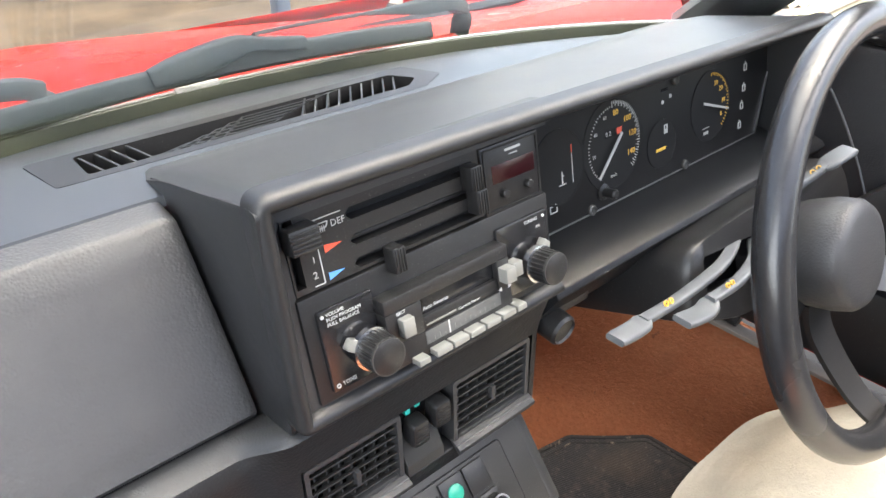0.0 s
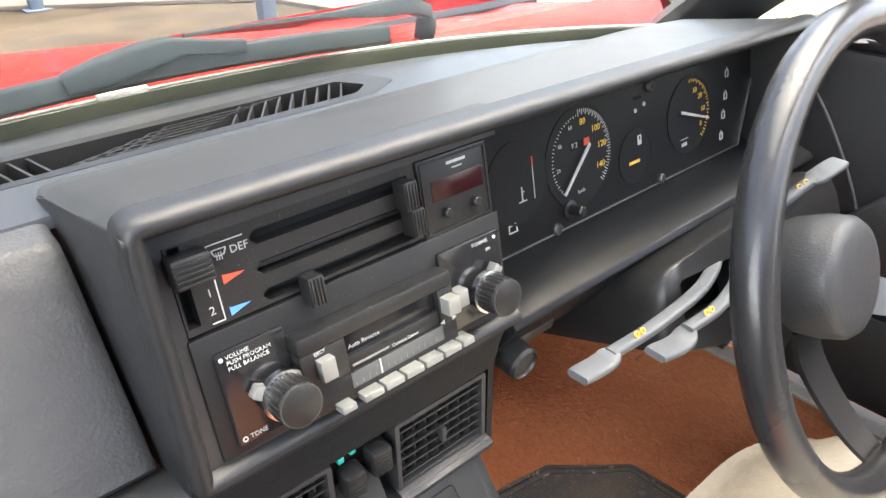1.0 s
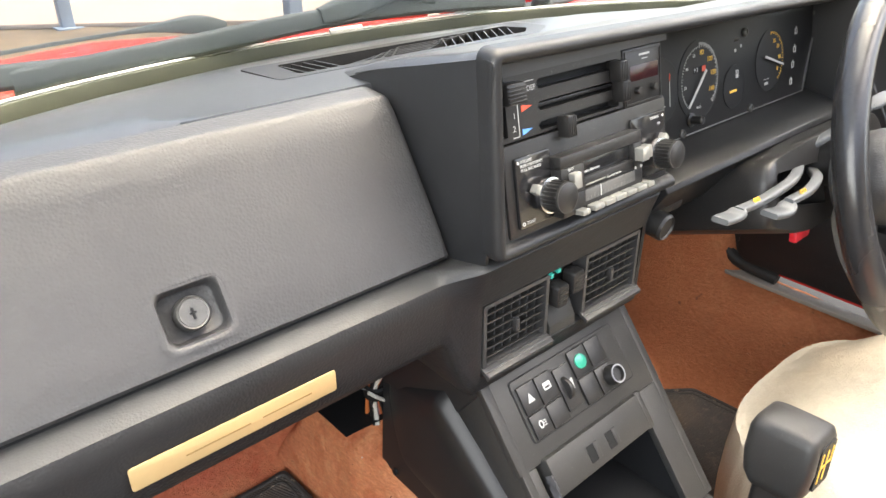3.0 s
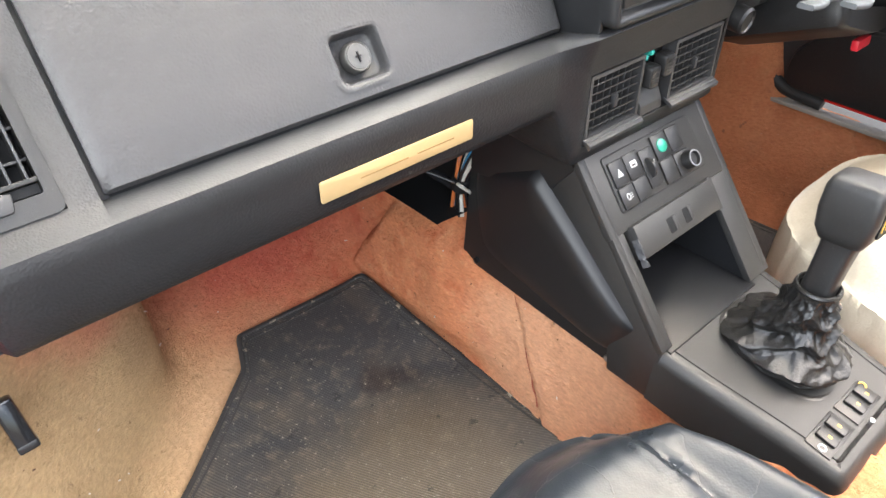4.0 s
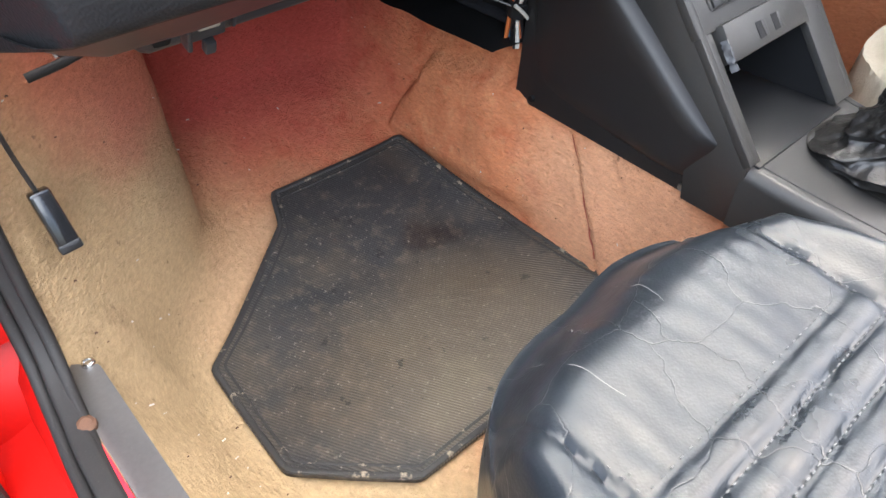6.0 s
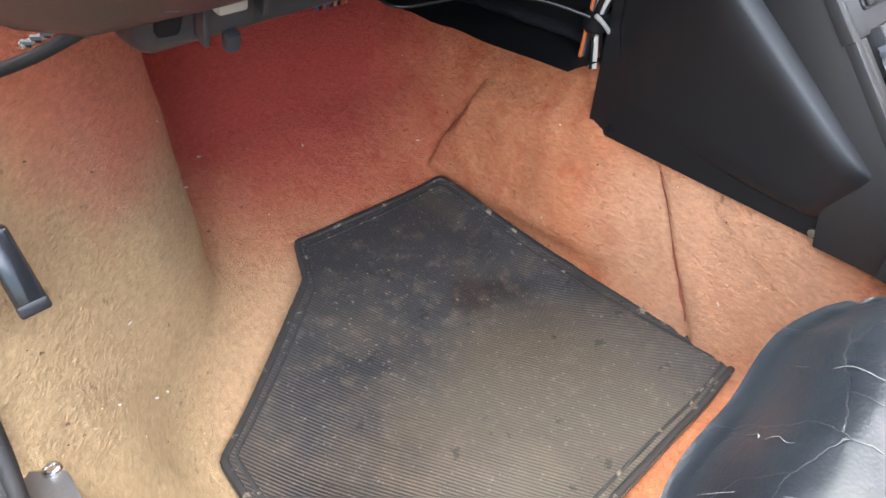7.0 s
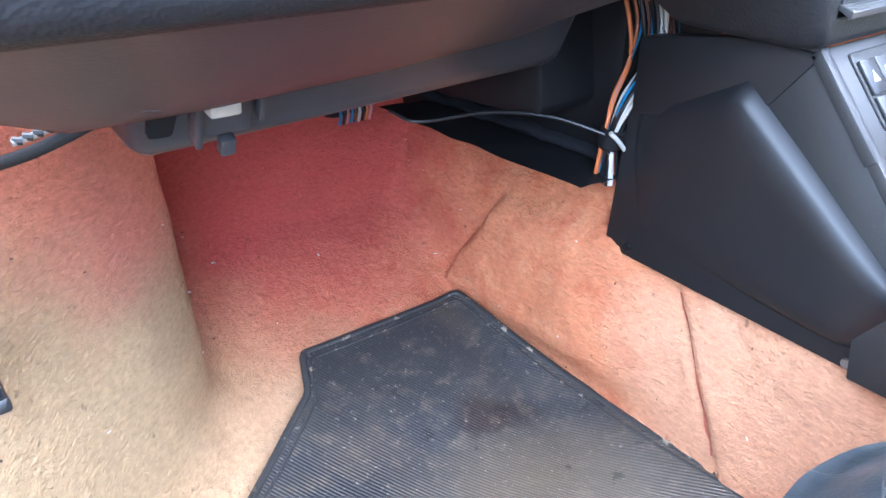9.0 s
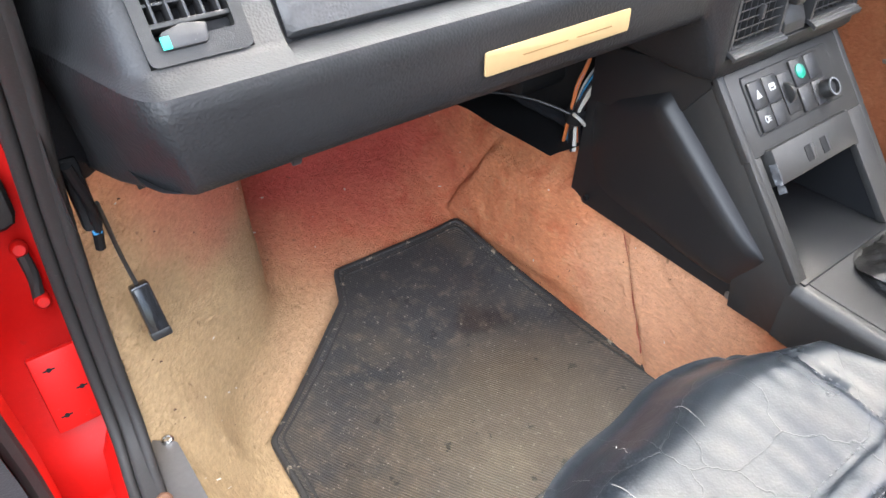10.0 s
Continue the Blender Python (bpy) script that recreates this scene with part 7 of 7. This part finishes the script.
solid("door_seal", sweep(spline([(0.872, 0.35, 0.195), (0.868, 0.43, 0.21), (0.862, 0.465, 0.27), (0.862, 0.475, 0.36), (0.868, 0.46, 0.50)], 8), circle(0.011, 10), up=(1, 0, 0)), RUBBER, "thick black rubber seal by the driver's door", "seal")
for sx, nm in ((1, "driver's"), (-1, "passenger")):
    x = lambda q: MID + sx * q
    rows = []
    for s in np.linspace(0, 1, 16):
        a = Vector((x(0.60), 0.47, 0.60)).lerp(Vector((x(0.53), -0.02, 1.02)), s)
        rows.append([a + Vector((sx * u, v, w)) for u, v, w in ((-0.05, 0.03, 0.0), (-0.04, -0.02, 0.0), (0.0, -0.05, 0.0), (0.03, -0.03, 0.0), (0.035, 0.03, 0.0), (0.0, 0.06, 0.0))])
    solid("trim", sheet(rows, closed=True), PLASTIC, "black windscreen pillar on the " + nm + " side", "pillar", kind="structure", smooth=60)
    rows = [[(x(q), y, z) for q, y, z in ((0.50, 0.52, 0.614), (0.56, 0.47, 0.63), (0.62, 0.40 + d, 0.66), (0.65, 0.36 + d, 0.60))] for d in (-0.06, 0.0, 0.04)]
solid("trim", box(Matrix.Identity(4), MID - 0.55, MID + 0.55, -0.07, 0.0, 1.0, 1.05, 0.02), PLASTIC, "black windscreen header rail", "rail", kind="structure")

# ---- windscreen, wipers, bonnet ----
rows = []
for s in np.linspace(0, 1, 10):
    row = []
    for xx in np.linspace(MID - 0.60, MID + 0.60, 40):
        y0 = screen_y(xx) + 0.006
        row.append(Vector((xx + (MID - xx) * 0.10 * s, y0 + (-0.03 - y0) * s - 0.1 * s * ((xx - MID) / 0.6) ** 2 * (1 - s), 0.612 + 0.405 * s)))
    rows.append(row)
front = [[p + Vector((0, 0.0025, 0.0035)) for p in row] for row in rows]
n_r, n_c = len(rows), len(rows[0])
bm = bmesh.new()
va = [[bm.verts.new(p) for p in row] for row in rows]
vb = [[bm.verts.new(p) for p in row] for row in front]
for i in range(n_r - 1):
    for k in range(n_c - 1):
        bm.faces.new((va[i][k], va[i][k + 1], va[i + 1][k + 1], va[i + 1][k]))
        bm.faces.new((vb[i][k], vb[i + 1][k], vb[i + 1][k + 1], vb[i][k + 1]))
rim = [(0, k) for k in range(n_c)] + [(i, n_c - 1) for i in range(1, n_r)] + [(n_r - 1, k) for k in range(n_c - 2, -1, -1)] + [(i, 0) for i in range(n_r - 2, 0, -1)]
for (i, k), (i2, k2) in zip(rim, rim[1:] + rim[:1]):
    bm.faces.new((va[i][k], vb[i][k], vb[i2][k2], va[i2][k2]))
ws = solid("window_1", bm, GLASS, "curved clear windscreen", "windscreen", kind="structure", smooth=60)
ws.visible_shadow = False
foot = [Vector((xx, screen_y(xx) + 0.012, 0.6095)) for xx in np.linspace(MID - 0.60, MID + 0.60, 60)]
sl = thing("windscreen_seal", (MID, 0.6, 0.615), "dull green-black rubber seal with a bright bead under the windscreen", "seal")
part("rubber", sweep(foot, rounded([(-0.012, -0.010), (0.014, -0.010), (0.012, 0.011), (0.002, 0.011)], 0.003, 3)), GREEN_RUBBER, sl, smooth=60)
part("bead", sweep([p + Vector((0, -0.007, 0.0118)) for p in foot], circle(0.0013, 6)), BEAD, sl, "bright metal bead")
# small bright block standing in for a white highlight on the seal
part("seal_highlight", box(frame_on((0.250, 0.6045, 0.6205), (0, 0.5, 1)), -0.02, 0.02, -0.002, 0.004, 0, 0.004, 0.001), BEAD, sl)

rows = []
for y in np.linspace(0.64, 1.50, 40):
    s = (y - 0.64) / 0.86
    row = []
    for xx in np.linspace(-0.62, 1.14, 60):
        e = abs(xx - MID) / 0.88
        z = 0.606 - 0.120 * s - 0.015 * s * s - 0.055 * e * s - 0.02 * e ** 2 - 0.06 * smoothstep(0.9, 1.0, e)
        z += 0.010 * smoothstep(0.72, 0.80, e) * smoothstep(0.94, 0.84, e) * smoothstep(0.1, 0.3, s)
        row.append((xx, y, z))
    rows.append(row)
bonnet = thing("car_bonnet", (MID, 1.1, 0.45), "glossy red sloping car bonnet", "bonnet")
part("panel", sheet(rows), PAINT, bonnet, smooth=60)
part("scuttle", sheet([[(xx, y, z) for xx in np.linspace(-0.5, 1.02, 10)] for y, z in ((0.60, 0.55), (0.625, 0.590), (0.6405, 0.604))]), PAINT, bonnet)
for sx in (-1, 1):
    part("wing", sheet([[(MID + sx * q, y, z) for q, z in ((0.87, 0.52), (0.90, 0.50), (0.91, 0.3), (0.90, -0.05))] for y in np.linspace(0.5, 1.50, 12)]), PAINT, bonnet)
part("nose", sheet([[(xx, y, z) for xx in np.linspace(-0.62, 1.14, 10)] for y, z in ((1.50, 0.45), (1.54, 0.41), (1.56, 0.1), (1.54, -0.1))]), PAINT, bonnet)


def wiper(hub, arm, blade, joint, words):
    """A parked wiper: pivot cap, pressed arm, long blade and the joint that carries it."""
    wp = thing("windscreen_wiper", hub, words, "wiper", "wipers")
    part("pivot", turned(frame_on(hub, (0, 1, 0.25)), [(0, -0.045), (0.011, -0.045), (0.012, 0.0), (0.010, 0.007), (0.006, 0.010), (0, 0.011)], 24), WIPER, wp)
    path = spline(arm, 8)
    n = len(path)
    part("arm", sweep(path, rounded([(-0.010, -0.006), (0.010, -0.006), (0.006, 0.007), (-0.006, 0.007)], 0.003, 2), scales=[0.22 + (0.10 * j / n if j < n * 0.45 else 0.10 + 0.9 * smoothstep(0.45 * n, 0.75 * n, j)) for j in range(n)]), WIPER, wp)
    part("blade_frame", sweep(spline(blade, 8), rounded([(-0.008, -0.008), (0.009, -0.008), (0.005, 0.008), (-0.004, 0.008)], 0.003, 3)), WIPER, wp)
    part("blade_rubber", sweep([p + Vector((0, -0.002, -0.008)) for p in spline(blade, 8)], rounded([(-0.003, -0.003), (0.003, -0.003), (0.003, 0.004), (-0.003, 0.004)], 0.001, 2)), RUBBER, wp)
    j0, j1, j2 = (Vector(p) for p in joint)
    part("knuckle", sweep(spline([j0, j0.lerp(j1, 0.45), j1, j1.lerp(j2, 0.5), j2], 5), rounded([(-0.008, -0.009), (0.008, -0.009), (0.006, 0.008), (-0.006, 0.008)], 0.004, 3), scales=[0.5 + 0.75 * math.sin(math.pi * min(1.0, (k + 1) / 13)) ** 0.6 if k < 12 else 0.7 for k in range(21)]), WIPER, wp)
    return wp


wiper((0.592, 0.640, 0.618), [(0.296, 0.575, 0.664), (0.34, 0.595, 0.659), (0.40, 0.610, 0.654), (0.45, 0.615, 0.651), (0.50, 0.615, 0.648), (0.55, 0.622, 0.645), (0.588, 0.638, 0.632)], [(-0.06, 0.600, 0.622), (0.09, 0.594, 0.632), (0.20, 0.584, 0.641), (0.33, 0.582, 0.642), (0.43, 0.590, 0.636), (0.507, 0.600, 0.628)], ((0.205, 0.580, 0.644), (0.282, 0.574, 0.658), (0.345, 0.578, 0.648)), "dark grey windscreen wiper parked low on the glass")
wiper((0.140, 0.660, 0.618), [(-0.15, 0.600, 0.640), (-0.08, 0.620, 0.638), (0.0, 0.645, 0.637), (0.06, 0.655, 0.637), (0.10, 0.658, 0.636), (0.125, 0.659, 0.634), (0.142, 0.660, 0.628)], [(-0.30, 0.520, 0.628), (-0.18, 0.565, 0.632), (-0.08, 0.595, 0.628), (0.0, 0.625, 0.620)], ((-0.22, 0.56, 0.636), (-0.15, 0.590, 0.646), (-0.10, 0.598, 0.636)), "dark grey windscreen wiper on the passenger side")

# ---- outside ----
GZ = -0.22
solid("ground", sheet([[(xx, yy, GZ + (0.02 * grained(xx, yy, 0, 2) if abs(xx) < 8 and abs(yy) < 8 else 0)) for xx in np.concatenate(([-300, -60, -15], np.linspace(-8, 8, 50), [15, 60, 300]))] for yy in np.concatenate(([-300, -60, -15], np.linspace(-8, 8, 50), [15, 60, 300]))]), GRAVEL, "brown gravel and leaf litter ground", "ground", kind="structure")
solid("pavement", slab(Matrix.Translation((0, 0, GZ)), [(2.6, 4.9), (3.2, 2.4), (3.6, -12), (40, -12), (40, 40), (-4, 40), (-1.0, 7.2)], 0.0, 0.035, 0.005), CONCRETE, "pale pinkish concrete driveway", "driveway", kind="structure")
solid("road", box(Matrix.Identity(4), -3.0, -0.46, -4, 1.6, GZ + 0.024, GZ + 0.03, 0), ASPHALT, "dark asphalt beside the car", "asphalt", kind="structure")

# cream corrugated sheets leaning at the edge of the driveway
def corrugated(m, width, height):
    rows = []
    for v in np.linspace(0, height, 6):
        rows.append([m @ Vector((u, v, 0.018 * math.sin(u * 2 * math.pi / 0.076))) for u in np.linspace(0, width, int(width / 0.0095))])
    bm = sheet(rows)
    ex = bmesh.ops.extrude_face_region(bm, geom=bm.faces[:])
    bmesh.ops.translate(bm, verts=[g for g in ex["geom"] if isinstance(g, bmesh.types.BMVert)], vec=(0, 0, 0.002))
    return bm


cs = thing("corrugated_sheets", (4.2, 2.3, GZ + 0.035), "stack of cream corrugated metal sheets by the driveway", "metal sheets")
for k in range(3):
    part("sheet", corrugated(frame_on((3.96 + 0.10 * k, 2.50 + 0.12 * k, GZ + 0.04 + 0.13 * k), (0.25, 0.45, 0.25), (0.82, -0.55, 0.0)), 1.2, 0.55), CREAM, cs)

# unseen dark wall added ahead: closes the yard and darkens the bonnet's reflections
solid("wall_reflected", box(Matrix.Translation((0, 0, GZ)), -16, 7, 9.0, 9.2, 0.0, 4.5, 0.02), BOARDS, "unseen dark wall added to darken the bonnet's reflections", "wall", kind="structure")
# steel posts of the carport
for x, y in ((2.09, 3.9), (1.29, 5.75)):
    p = solid("carport_post", merge(box(Matrix.Translation((x, y, GZ)), -0.045, 0.045, -0.045, 0.045, 0.0, 3.0, 0.008), box(Matrix.Translation((x, y, GZ)), -0.09, 0.09, -0.09, 0.09, 0.0, 0.012, 0.003)), POST, "blue-grey painted steel post standing in the yard", "post", "carport posts")
